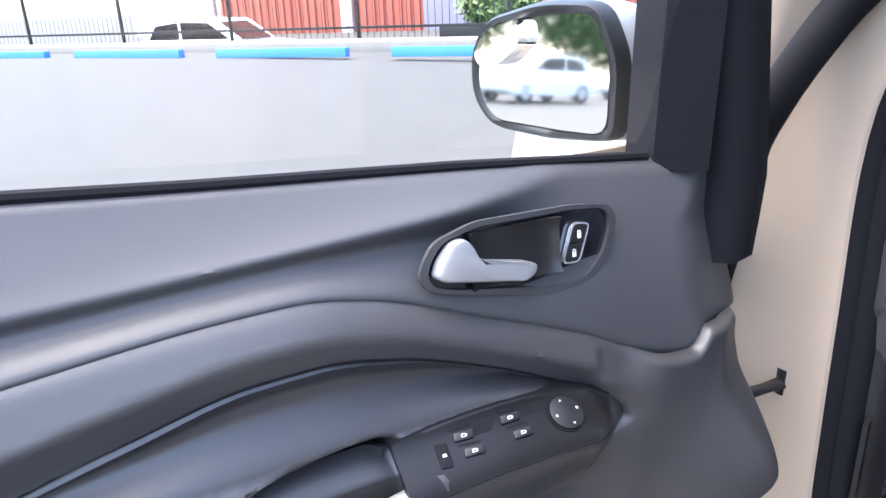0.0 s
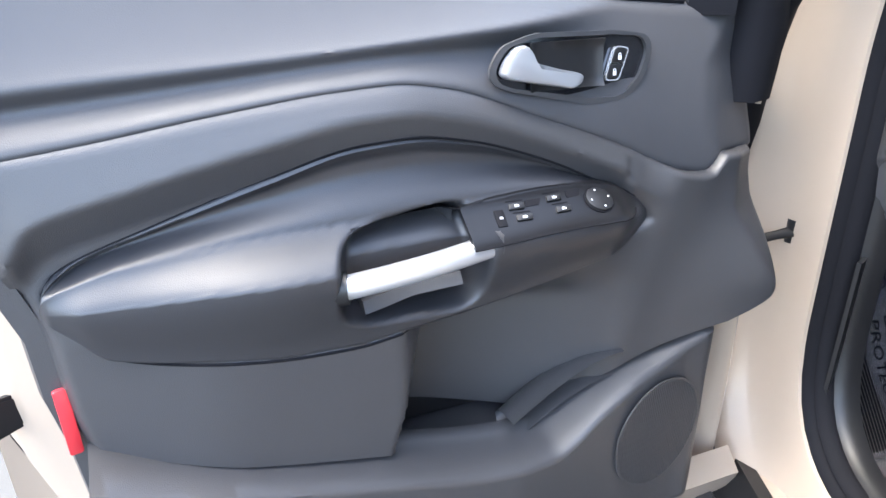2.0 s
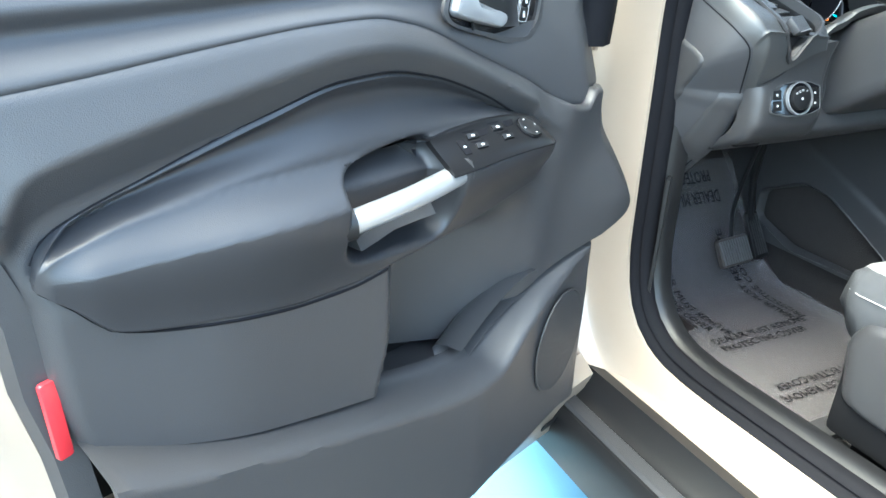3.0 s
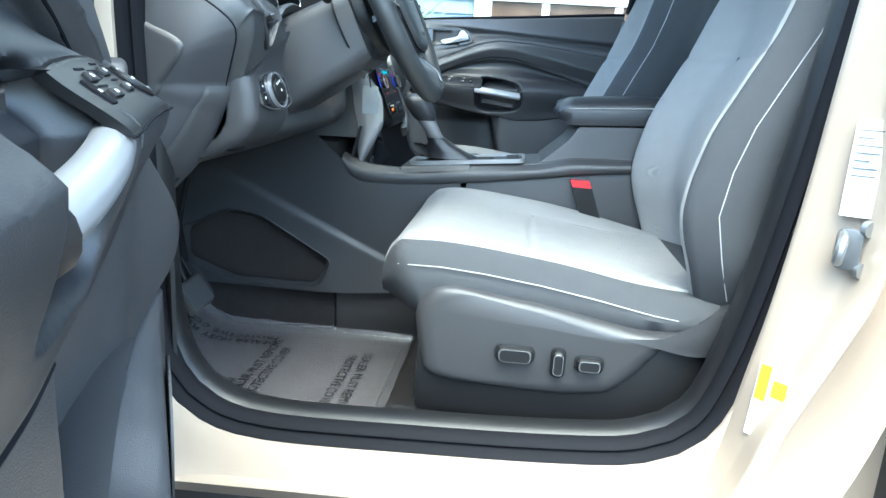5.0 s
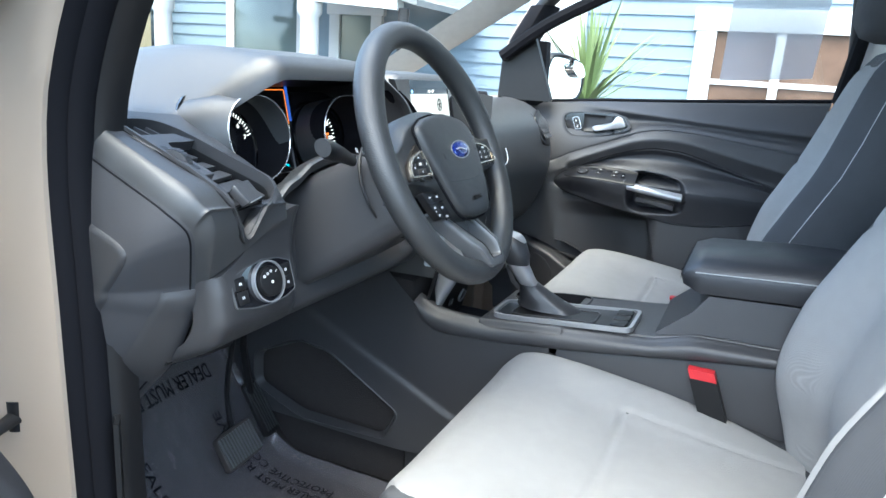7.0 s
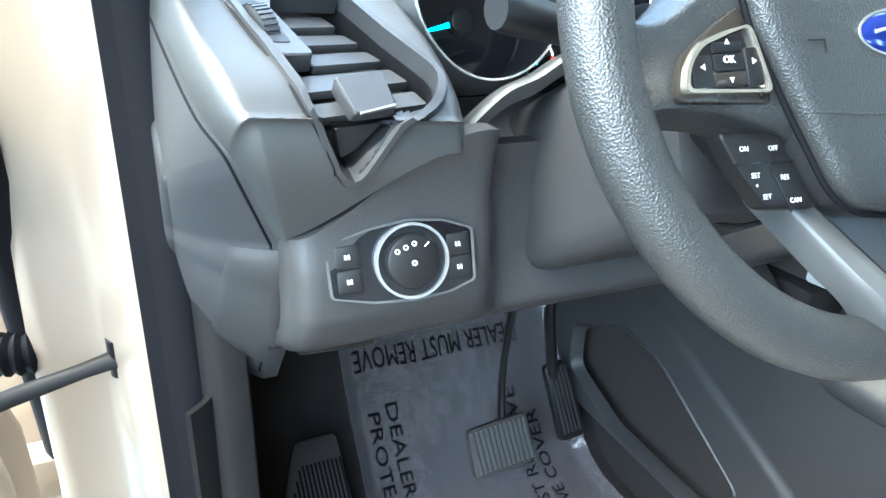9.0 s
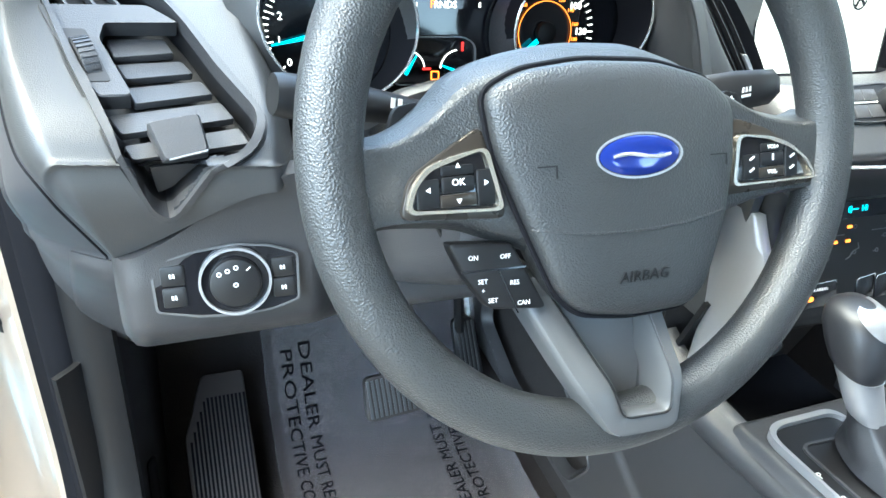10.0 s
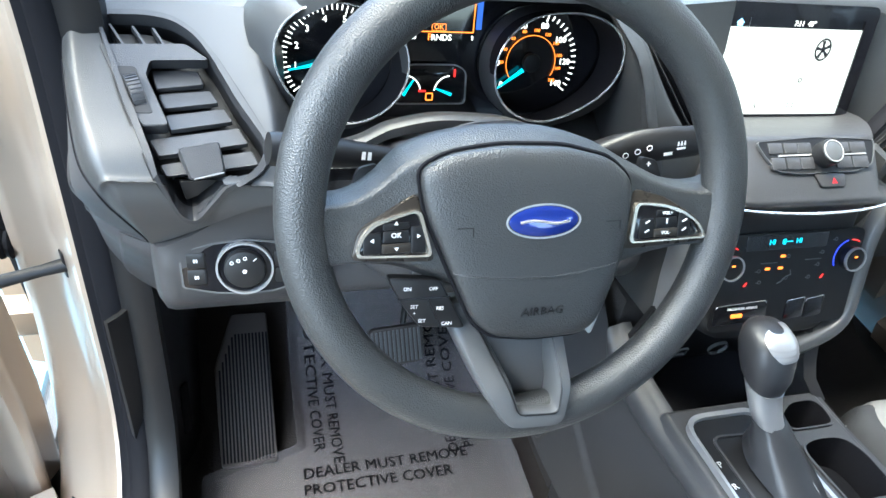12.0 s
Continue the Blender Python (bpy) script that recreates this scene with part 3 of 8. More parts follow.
def mid_y(x, z):
    h = seam(x) - z
    hf = max(0.012, 0.5 * (seam(x) - bol_top(x))) if x < -0.2 else 0.035
    y = mixf(0.013, -0.002, min(1.0, h / hf)) + 0.5 * max(0.0, min(h - hf, 0.034))
    under = 1 - ss(0.855, 0.93, z)
    y = mixf(y, mixf(mixf(0.006, -0.022, ss(-0.80, -0.62, x)), 0.0, ss(-0.47, -0.44, x)), under)
    # the bay behind the map pocket, deepest beside its upright step
    bay = ss(-0.468 + (z - 0.72) * 0.30, -0.452 + (z - 0.72) * 0.30, x) * (1 - ss(-0.43, -0.17, x)) * (1 - ss(0.79, 0.84, z))
    y += 0.085 * bay
    # the flank beside the hinge comes forward
    fx = -0.135 + (z - 0.90) * 0.22
    y = mixf(y, mixf(-0.004, mixf(-0.028, 0.014, ss(0.77, 0.92, z)), ss(fx, 0.0, x)), ss(fx - 0.05, fx, x))
    k = max(0.0, x - corner_x(z))
    y += 0.55 * (math.sqrt(k * k + 0.00004) - 0.0063) * (k > 0)
    # it passes behind the armrest
    if -0.775 < x < -0.158:
        y += 0.040 * ss(0.004, 0.014, bol_top(x) - z) * ss(0.004, 0.014, z - bol_bot(x)) * ss(-0.772, -0.745, x) * ss(-0.160, -0.185, x)
    return y


def mid_fn(u, v):
    x = mixf(-0.80, 0.03, u)
    for _ in range(2):
        z = mixf(low(x), seam(x), v)
        x = mixf(left(z), right(z), u)
    z = mixf(low(x) - 0.004, seam(x) + 0.003, v)
    lip = 0.005 * (1 - ss(0, 0.022, 1 - v)) + 0.008 * (1 - ss(0, 0.010, 1 - u)) + 0.01 * (1 - ss(0, 0.015, u))
    return Vector((x, mid_y(x, z) + lip, z))


part("middle_trim", sheet(mid_fn, 150, 70, (0, 0.012, 0)), HARD_TRIM, door, "charcoal hard middle trim", 60)


def bol_y(x, z):
    t, b = bol_top(x), bol_bot(x)
    zr = curve_ridge(x)
    zl = curve_ledge(x)
    top_y = mixf(-0.016, -0.047, ss(-0.785, -0.56, x))
    if z > zl:
        k = (z - zl) / max(t - zl, 0.004)
        y = mixf(-0.004, 0.020, ss(0, 0.6, k)) - 0.012 * ss(0.70, 1.0, k)
    elif z > zr:
        k = (z - zr) / (zl - zr)
        y = mixf(top_y, -0.004, ss(-0.15, 1.15, k))
    else:
        k = (zr - z) / max(zr - b, 0.004)
        y = mixf(top_y, mixf(-0.010, -0.024, ss(-0.77, -0.60, x)), ss(0.05, 1.0, k))
    y = mixf(y, 0.010, ss(-0.24, -0.155, x))
    y = mixf(y, -0.006, 1 - ss(-0.774, -0.735, x))
    return y


curve_ridge = curve((-0.78, 0.896), (-0.70, 0.899), (-0.60, 0.903), (-0.38, 0.904), (-0.25, 0.909), (-0.15, 0.880))
curve_ledge = curve((-0.78, 0.904), (-0.70, 0.925), (-0.60, 0.932), (-0.50, 0.934), (-0.40, 0.936), (-0.31, 0.940), (-0.24, 0.934), (-0.18, 0.905), (-0.15, 0.884))


def cup(x, z):
    """1 inside the pull recess, 0 outside."""
    a = (x + 0.456) / 0.073
    c = (z - 0.884 - 0.03 * (x + 0.456)) / (0.050 + 0.006 * a)
    return 1 - ss(0.80, 1.06, (a ** 4 + c ** 4) ** 0.25)


def bol_fn(u, v):
    x = mixf(-0.771, -0.158, u)
    e = min(v, 1 - v)
    z = mixf(bol_bot(x), bol_top(x), v)
    lip = 0.006 * (1 - ss(0, 0.030, e)) + 0.008 * (1 - ss(0, 0.012, min(u, 1 - u)))
    y = bol_y(x, z) + 0.042 * cup(x, z)
    return Vector((x, y + lip, z))


for nm, fz, dy in (("armrest_groove", bol_top, 0.001), ("armrest_groove", bol_bot, 0.0006)):
    part(nm, tube([Vector((x, mid_y(x, fz(x)) + dy, fz(x))) for x in (mixf(-0.768, -0.190, k / 60) for k in range(61))], 0.0018, 6), RUBBER, door)
part("trim_groove", tube([Vector((x, upper_y(x, seam(x)) + 0.003, seam(x))) for x in (mixf(-0.79, -0.05, k / 80) for k in range(81))], 0.0011, 6), RUBBER, door)
part("armrest", sheet(bol_fn, 190, 76, (0, 0.02, 0)), LEATHER, door, "padded black vinyl armrest", 70)


def on_armrest(x, z, out):
    return Vector((x, bol_y(x, z) - out, z))


# switch plate on the armrest's top ledge
plate_t = curve((-0.405, 0.9335), (-0.36, 0.9385), (-0.31, 0.9405), (-0.26, 0.938), (-0.225, 0.930), (-0.198, 0.912))
plate_b = curve((-0.405, 0.9045), (-0.38, 0.9050), (-0.31, 0.9085), (-0.25, 0.9095), (-0.215, 0.907), (-0.198, 0.908))
plate = part("switch_plate", sheet(lambda u, v: on_armrest(mixf(-0.402, -0.199, u), mixf(plate_b(mixf(-0.402, -0.199, u)), plate_t(mixf(-0.402, -0.199, u)), v), 0.0032), 90, 26, (0, 0.01, 0)), SWITCH_BLACK, door, "dark window switch plate")


def on_plate(x, z, out):
    o = on_armrest(x, z, out)
    dx = on_armrest(x + 0.004, z, out) - on_armrest(x - 0.004, z, out)
    dz = on_armrest(x, z + 0.006, out) - on_armrest(x, z - 0.006, out)
    return axes(o, dx, dz)


for sx, sz in ((-0.346, 0.929), (-0.3425, 0.9212), (-0.3045, 0.9312), (-0.2995, 0.9230)):
    sw = part("window_switch", slab(rounded([(-0.0085, -0.0033), (0.0080, -0.0033), (0.0090, 0.0033), (-0.0075, 0.0033)], 0.0012), 0.0022, on_plate(sx, sz, 0.003), 0.0007), BLACK, door, "black window switch")
    part("switch_mark", ring([(-0.0022, -0.0012), (0.0020, -0.0012), (0.0026, 0.0003), (0.0008, 0.0013), (-0.0018, 0.0013)], [(-0.0017, -0.0008), (0.0015, -0.0008), (0.0019, 0.0001), (0.0006, 0.0008), (-0.0013, 0.0008)], 0.0003, on_plate(sx, sz, 0.003) @ pose(0, 0, 0.0023)), WHITE_INK, sw, smooth=0)
for sx, sz in ((-0.3465, 0.9335), (-0.3435, 0.9252), (-0.305, 0.9360), (-0.3005, 0.9274)):
    part("switch_gap", slab([(-0.009, -0.0007), (0.009, -0.0007), (0.009, 0.0007), (-0.009, 0.0007)], 0.0004, on_plate(sx, sz, 0.0034)), RUBBER, plate, smooth=0)
# thin dark patches stand in for the shade of recessed finger wells
for sx, sz in ((-0.3285, 0.9305), (-0.2815, 0.9325)):
    part("finger_well_shade", slab(rounded([(-0.0085, -0.0042), (0.0065, -0.0034), (0.0105, 0.0036), (-0.0075, 0.0036)], 0.001, 2), 0.0005, on_plate(sx, sz, 0.0032)), RUBBER, plate, smooth=0)
part("plate_edge", tube([on_armrest(x, plate_b(x) - 0.0006, 0.0022) for x in (mixf(-0.402, -0.206, k / 30) for k in range(31))], 0.0011, 6), RUBBER, plate)
lk = part("window_lock_switch", slab(rounded([(-0.0052, -0.0095), (0.0045, -0.0095), (0.0045, 0.0095), (-0.0052, 0.0095)], 0.001), 0.0014, on_plate(-0.366, 0.9225, 0.003), 0.0004), RUBBER, door)
part("switch_mark", slab([(-0.0016, -0.0011), (0.0016, -0.0011), (0.0013, 0.0011), (-0.0013, 0.0011)], 0.0003, on_plate(-0.366, 0.9225, 0.003) @ pose(0, 0, 0.0015)), WHITE_INK, lk, smooth=0)
part("mirror_knob_ring", ring(circle(0.0165, 32), circle(0.0155, 32), 0.0012, on_plate(-0.256, 0.9245, 0.003)), RUBBER, door)
kn = part("mirror_knob", slab(circle(0.0148, 32), 0.0035, on_plate(-0.256, 0.9245, 0.003), 0.001), BLACK, door, "round mirror adjuster knob")
for a in range(4):
    part("knob_arrow", slab([(0.0100, -0.0012), (0.0118, 0), (0.0100, 0.0012)], 0.0004, on_plate(-0.256, 0.9245, 0.003) @ pose(0, 0, 0.0036, 0, 0, 90 * a)), WHITE_INK, kn, smooth=0)

# pull handle bridging the recess
bar = [Vector((mixf(-0.527, -0.374, t), -0.034 - 0.005 * math.sin(math.pi * t), mixf(0.884, 0.901, t))) for t in (k / 16 for k in range(17))]
part("pull_handle", tube(bar, [0.0118] * 17, 16, flat=0.8), SILVER, door, "satin silver pull handle")
part("pull_end", tube([bar[0] + Vector((-0.012, 0.02, -0.004)), bar[0] + Vector((-0.006, 0.004, -0.001)), bar[0] + Vector((0.006, -0.0, 0.0))], [0.016, 0.0165, 0.0155], 16), BLACK, door)
part("pull_end", tube([bar[-1] + Vector((0.012, 0.02, 0.0)), bar[-1] + Vector((0.006, 0.004, 0)), bar[-1] + Vector((-0.004, 0.0, 0))], [0.015, 0.0155, 0.0150], 16), HARD_TRIM, door)
part("pull_recess", sheet(lambda u, v: Vector((mixf(-0.510, -0.404, u), 0.022 + 0.02 * math.sin(math.pi * u) * math.sin(math.pi * v) - 0.016 * (1 - ss(0, 0.14, min(u, 1 - u))) - 0.020 * ss(0.80, 1.0, v), mixf(0.893, 0.930 + 0.004 * u, v))), 20, 12, (0, 0.004, 0)), PIANO, door, "black pull recess lining")
part("pull_ledge", loft([[Vector((x, y + 0.012 - 0.004 * math.cos(6 * t), z + 0.012 * t)) for x, y, z in ((-0.505 + 0.10 * t, -0.034, 0.848), (-0.505 + 0.10 * t, -0.026, 0.858), (-0.505 + 0.10 * t, 0.0, 0.862), (-0.505 + 0.10 * t, 0.0, 0.846))] for t in (0, 0.2, 0.5, 0.8, 1.0)]), HARD_TRIM, door)


# lower trim with the ledge of the map pocket and the loudspeaker
def lower_fn(u, v):
    x = mixf(-0.77, 0.05, u)
    bottom = 0.425 + 0.02 * ss(-0.02, 0.06, x)
    for _ in range(2):
        z = mixf(low(x), bottom, v)
        x = mixf(left(z), right(z), u)
    z = mixf(low(x), bottom, v)
    d = low(x) - z
    w = 0.012 + 0.014 * ss(-0.75, -0.40, x) * (1 - ss(-0.16, -0.03, x))
    y = mixf(0.004, -0.052, ss(0, w, d)) + 0.05 * (1 - ss(0.395, 0.46, z))
    y += 0.012 * (1 - ss(0, 0.010, 1 - u)) + 0.034 * max(0.0, min(1.0, (x + 0.34) / 0.24)) + 0.03 * ss(-0.068, -0.040, x)
    return Vector((x, y, z))


part("lower_trim", sheet(lower_fn, 90, 60, (0, 0.012, 0)), HARD_TRIM, door, "charcoal hard lower trim with map pocket", 60)
# pocket back in black: the deep pocket's shade is put into its colour
part("pocket_back", sheet(lambda u, v: Vector((mixf(-0.50, -0.03, u), 0.118 - 0.070 * ss(0.55, 1.0, u), mixf(0.52, 0.80, v))), 24, 10, (0, 0.01, 0)), BLACK, door)
part("pocket_floor", sheet(lambda u, v: Vector((mixf(-0.49, -0.13, u), mixf(-0.022, 0.104, v), 0.60 + 0.02 * math.sin(math.pi * u))), 20, 6, (0, 0, -0.01)), HARD_TRIM, door)
part("bottle_holder", loft([[Vector((-0.335 + 0.145 * t, -0.010 + 0.055 * math.sin(a) * 0.9, 0.635 + 0.065 * math.sin(0.5 * math.pi * t) + 0.018 * math.cos(a))) for a in (k * 0.5 for k in range(7))] for t in (0, 0.15, 0.3, 0.5, 0.7, 0.85, 1.0)], False, False), HARD_TRIM, door, "", 80)
SPK = axes((-0.138, -0.0275, 0.592), (1, 0.14, 0), (0, -0.02, 1))
part("speaker_rim", ring(circle(0.070, 48, ry=0.082), circle(0.067, 48, ry=0.079), 0.0018, SPK @ pose(0, 0, -0.001)), HARD_TRIM, door)
gr = part("speaker_grille", slab(circle(0.068, 48, ry=0.080), 0.0012, SPK @ pose(0, 0, -0.0015)), HARD_TRIM, door, "round speaker grille with fine ribs")
part("grille_ribs", join(*[slab([(x - 0.0008, -h), (x + 0.0008, -h), (x + 0.0008, h), (x - 0.0008, h)], 0.0015, SPK @ pose(0, 0, -0.0005)) for x, h in ((-0.064 + 0.0033 * k, 0.078 * math.sqrt(max(0.01, 1 - ((-0.064 + 0.0033 * k) / 0.067) ** 2))) for k in range(39))]), HARD_TRIM, gr, smooth=0)

# release lever, its bezel and the lock switch
BZ = axes((-0.252, 0.026, 1.043), (1, 0.10, -0.02), (0, 0.12, 1))
bez = rounded([(-0.112, 0.010), (-0.098, 0.031), (-0.060, 0.041), (0.037, 0.039), (0.080, 0.033), (0.088, 0.018), (0.078, -0.010), (0.054, -0.031), (0.004, -0.032), (-0.092, -0.010), (-0.108, -0.003)], 0.010, 5)
part("handle_bezel", ring(bez, inset(bez, 0.007), 0.004, BZ @ pose(0, 0, -0.001)), HARD_TRIM, door, "dark handle bezel")
part("bezel_plate", slab(inset(bez, 0.0065), 0.002, BZ @ pose(0, 0, -0.003)), PIANO, door, "gloss black handle plate")
part("handle_bowl", sheet(lambda u, v: BZ @ Vector((mixf(-0.066, 0.020, u), mixf(-0.014, 0.032, v), 0.0002 + 0.006 * abs(2 * u - 1) ** 6 + 0.004 * abs(2 * v - 1) ** 6 * (u > 0.3))), 20, 10, (0, 0.003, 0)), BLACK, door)
lev = [(-0.101, 0.006), (-0.096, 0.017), (-0.084, 0.029), (-0.073, 0.031), (-0.069, 0.025), (-0.065, 0.015), (-0.054, 0.010), (-0.016, 0.002), (-0.006, -0.002), (-0.008, -0.009), (-0.018, -0.014), (-0.067, -0.005), (-0.095, 0.001)]
part("release_lever", slab(rounded(lev, 0.004, 3), 0.011, BZ @ pose(0, 0, 0.001), 0.004), SILVER, door, "satin silver release lever", 30)
part("lock_surround", ring(rounded([(0.024, -0.010), (0.043, -0.0115), (0.056, 0.021), (0.037, 0.024)], 0.006), rounded([(0.0253, -0.0088), (0.0422, -0.0101), (0.0546, 0.0200), (0.0378, 0.0226)], 0.0055), 0.004, BZ), CHROME, door, "thin chrome surround")
for k, q in enumerate(([(0.0265, -0.0080), (0.0415, -0.0092), (0.0475, 0.0050), (0.0318, 0.0062)], [(0.0322, 0.0074), (0.0480, 0.0062), (0.0535, 0.0192), (0.0382, 0.0216)])):
    lb = part("lock_button", slab(rounded(q, 0.002), 0.004, BZ, 0.001), BLACK, door)
    c = sum((Vector(p) for p in q), Vector((0, 0))) / 4
    part("padlock_mark", join(slab([(c.x - 0.002, c.y - 0.004), (c.x + 0.002, c.y - 0.004), (c.x + 0.002, c.y), (c.x - 0.002, c.y)], 0.0004, BZ @ pose(0, 0, 0.004)), ring(circle(0.0018, 12, c.x, c.y + 0.001), circle(0.0011, 12, c.x, c.y + 0.001), 0.0004, BZ @ pose(0, 0, 0.004))), WHITE_INK, lb, smooth=0)

# painted shell of the door, its shut face, bottom edge, skin and reflector
shell_out = [(-0.838, 1.09), (-0.852, 0.95), (-0.850, 0.75), (-0.814, 0.62), (-0.770, 0.42), (-0.722, 0.29), (-0.60, 0.268), (-0.10, 0.285), (0.055, 0.30), (0.080, 0.34), (0.085, 0.55), (0.080, 0.70), (0.060, 0.78), (0.02, 0.93), (-0.02, 1.03)]


def shell_ring(d, y):
    return [Vector((p.x, y, p.y)) for p in inset([Vector(p) for p in shell_out], d)]


part("door_shell", loft([shell_ring(0.05, 0.120), shell_ring(0.045, 0.110), shell_ring(0.030, 0.095), shell_ring(0.022, 0.078), shell_ring(0.012, 0.074), shell_ring(0.004, 0.080), shell_ring(0.0, 0.092), shell_ring(-0.002, 0.125), shell_ring(-0.022, 0.140), shell_ring(-0.026, 0.150), shell_ring(0.02, 0.172)]), PAINT, door, "champagne painted door shell", 50)
part("door_skin", sheet(lambda u, v: Vector((mixf(-0.884, 0.075, u), 0.160 + 0.022 * math.sin(math.pi * v) - 0.008 * (1 - ss(0, 0.02, u)), mixf(0.262, 1.09, v))), 40, 20, (0, 0.008, 0)), PAINT, door, "champagne painted outer door skin", 60)
part("edge_seal", tube(path3([(-0.845, 0.132, 1.13), (-0.862, 0.130, 0.95), (-0.858, 0.130, 0.866), (-0.851, 0.130, 0.784), (-0.841, 0.130, 0.70), (-0.818, 0.130, 0.63), (-0.801, 0.130, 0.554), (-0.775, 0.130, 0.43), (-0.735, 0.130, 0.285)]), 0.016, 10), RUBBER, door, "black rubber edge seal")
part("latch", join(slab(rounded([(-0.022, -0.018), (0.022, -0.012), (0.022, 0.012), (-0.022, 0.018)], 0.004), 0.006, axes((-0.827, 0.050, 0.776), (0.9, 0.5, 0), (0, 0, 1)) @ pose(0, 0, -0.003)), ring(rounded([(-0.026, -0.022), (0.026, -0.016), (0.026, 0.016), (-0.026, 0.022)], 0.004), rounded([(-0.022, -0.018), (0.022, -0.012), (0.022, 0.012), (-0.022, 0.018)], 0.004), 0.004, axes((-0.827, 0.050, 0.776), (0.9, 0.5, 0), (0, 0, 1)) @ pose(0, 0, -0.002))), BLACK, door, "black door latch opening")
part("red_reflector", slab(rounded([(-0.006, -0.034), (0.006, -0.034), (0.006, 0.034), (-0.006, 0.034)], 0.003), 0.005, axes((-0.776, 0.014, 0.778), (1, 0.25, 0), (-0.25, 0, 1)), 0.001), RED, door, "red door reflector")
part("trim_backing", sheet(lambda u, v: Vector((mixf(-0.78, 0.03, u) - 0.04 * v * u, 0.088, mixf(0.62, 1.08, v))), 4, 4, (0, 0.004, 0)), BLACK, door)
shut_x = curve((0.285, -0.720), (0.42, -0.765), (0.62, -0.810), (0.75, -0.843), (0.95, -0.852), (1.10, -0.840))
part("shut_face", loft([[Vector((x, y, z)) for x, y in ((left(z) - 0.010, 0.050), (left(z) - 0.022, 0.038), (mixf(left(z), shut_x(z), 0.55), 0.046), (mixf(left(z), shut_x(z), 0.85), 0.056), (shut_x(z), 0.078), (shut_x(z) - 0.003, 0.130), (left(z), 0.130))] for z in (0.285, 0.32, 0.38, 0.45, 0.55, 0.62, 0.70, 0.78, 0.86, 0.95, 1.04, 1.11)]), PAINT, door, "champagne painted shut face", 50)
part("lower_flange", loft([[Vector((x, y, z)) for y, z in ((0.060, 0.43), (0.030, 0.400), (0.040, 0.365), (0.052, 0.330), (0.060, 0.296), (0.080, 0.284), (0.12, 0.284))] for x in (-0.74, -0.5, -0.2, 0.0, 0.06, 0.085)]), PAINT, door, "champagne painted bottom edge", 50)
part("drain_slot", slab(rounded([(-0.022, -0.008), (0.022, -0.008), (0.022, 0.008), (-0.022, 0.008)], 0.007), 0.002, axes((-0.02, 0.046, 0.335), (1, 0, 0), (0, -0.3, 1))), BLACK, door)
part("trim_flange", loft([[Vector((left(z) - w, y, z)) for w, y in ((-0.004, 0.016), (0.018, 0.020), (0.024, 0.036), (-0.004, 0.045))] for z in (0.30, 0.42, 0.60, 0.74, 0.80, 0.86, 0.92, 1.01, 1.13)]), HARD_TRIM, door)

# window, its frame, the black corner post and the mirror
part("belt_seal", tube([Vector((x, 0.075, belt(x) + 0.001)) for x in (-0.83, -0.7, -0.5, -0.3, -0.10)], 0.005, 8), RUBBER, door, "black belt seal")
gl = part("window_glass", sheet(lambda u, v: Vector((mixf(-0.83, -0.10, u) + 0.12 * v * (1 - u), 0.095 - 0.05 * v, mixf(belt(mixf(-0.83, -0.10, u)) - 0.03, 1.50 - 0.26 * u ** 3, v))), 12, 8), GLASS, door, "clear side window")
gl.visible_shadow = False
part("corner_post", loft([[Vector((x + 0.01 * k, y, 1.085 + 0.30 * k)) for x, y in ((-0.096, 0.070), (-0.050, 0.045), (-0.042, 0.060), (-0.042, 0.13), (-0.096, 0.11))] for k in (0, 0.3, 0.6)]), RUBBER, door, "black mirror corner trim")
part("front_seal", loft([[Vector((x0 + dx, y, z)) for dx, y in ((-0.045, 0.060), (-0.020, 0.040), (0.015, 0.050), (0.030, 0.075), (0.025, 0.12), (-0.045, 0.12))] for x0, z in ((0.012, 0.985), (0.016, 1.02), (0.020, 1.07), (0.010, 1.15), (-0.004, 1.26), (-0.06, 1.36))]), RUBBER, door, "black rubber front seal", 60)
part("frame_edge", tube(path3([(0.046, 0.085, 0.97), (0.052, 0.085, 1.07), (0.042, 0.085, 1.15), (0.028, 0.085, 1.26), (-0.03, 0.085, 1.36)]), 0.004, 8), PAINT, door)
part("window_frame", tube(path3([(-0.02, 0.085, 1.30), (-0.10, 0.07, 1.39), (-0.25, 0.05, 1.49), (-0.45, 0.04, 1.545), (-0.77, 0.04, 1.55), (-0.835, 0.045, 1.50), (-0.875, 0.075, 1.15)]), 0.022, 10), BLACK, door, "black upper window frame")
# the mirror stands out from the post, its glass turned to the rear
MIR = axes((-0.06, 0.15, 0), (-0.35, 0.94, 0), (0, 0, 1))
mir = rounded([(0.210, 1.180), (0.190, 1.216), (0.112, 1.231), (0.045, 1.231), (0.020, 1.180), (0.020, 1.100), (0.090, 1.099), (0.182, 1.104), (0.208, 1.135)], 0.02, 4)


def mir_ring(d, z, dx=0.0, k=1.0):
    return [MIR @ Vector((p.x + dx, 1.165 + (p.y - 1.165) * k, z)) for p in inset(mir, d)]


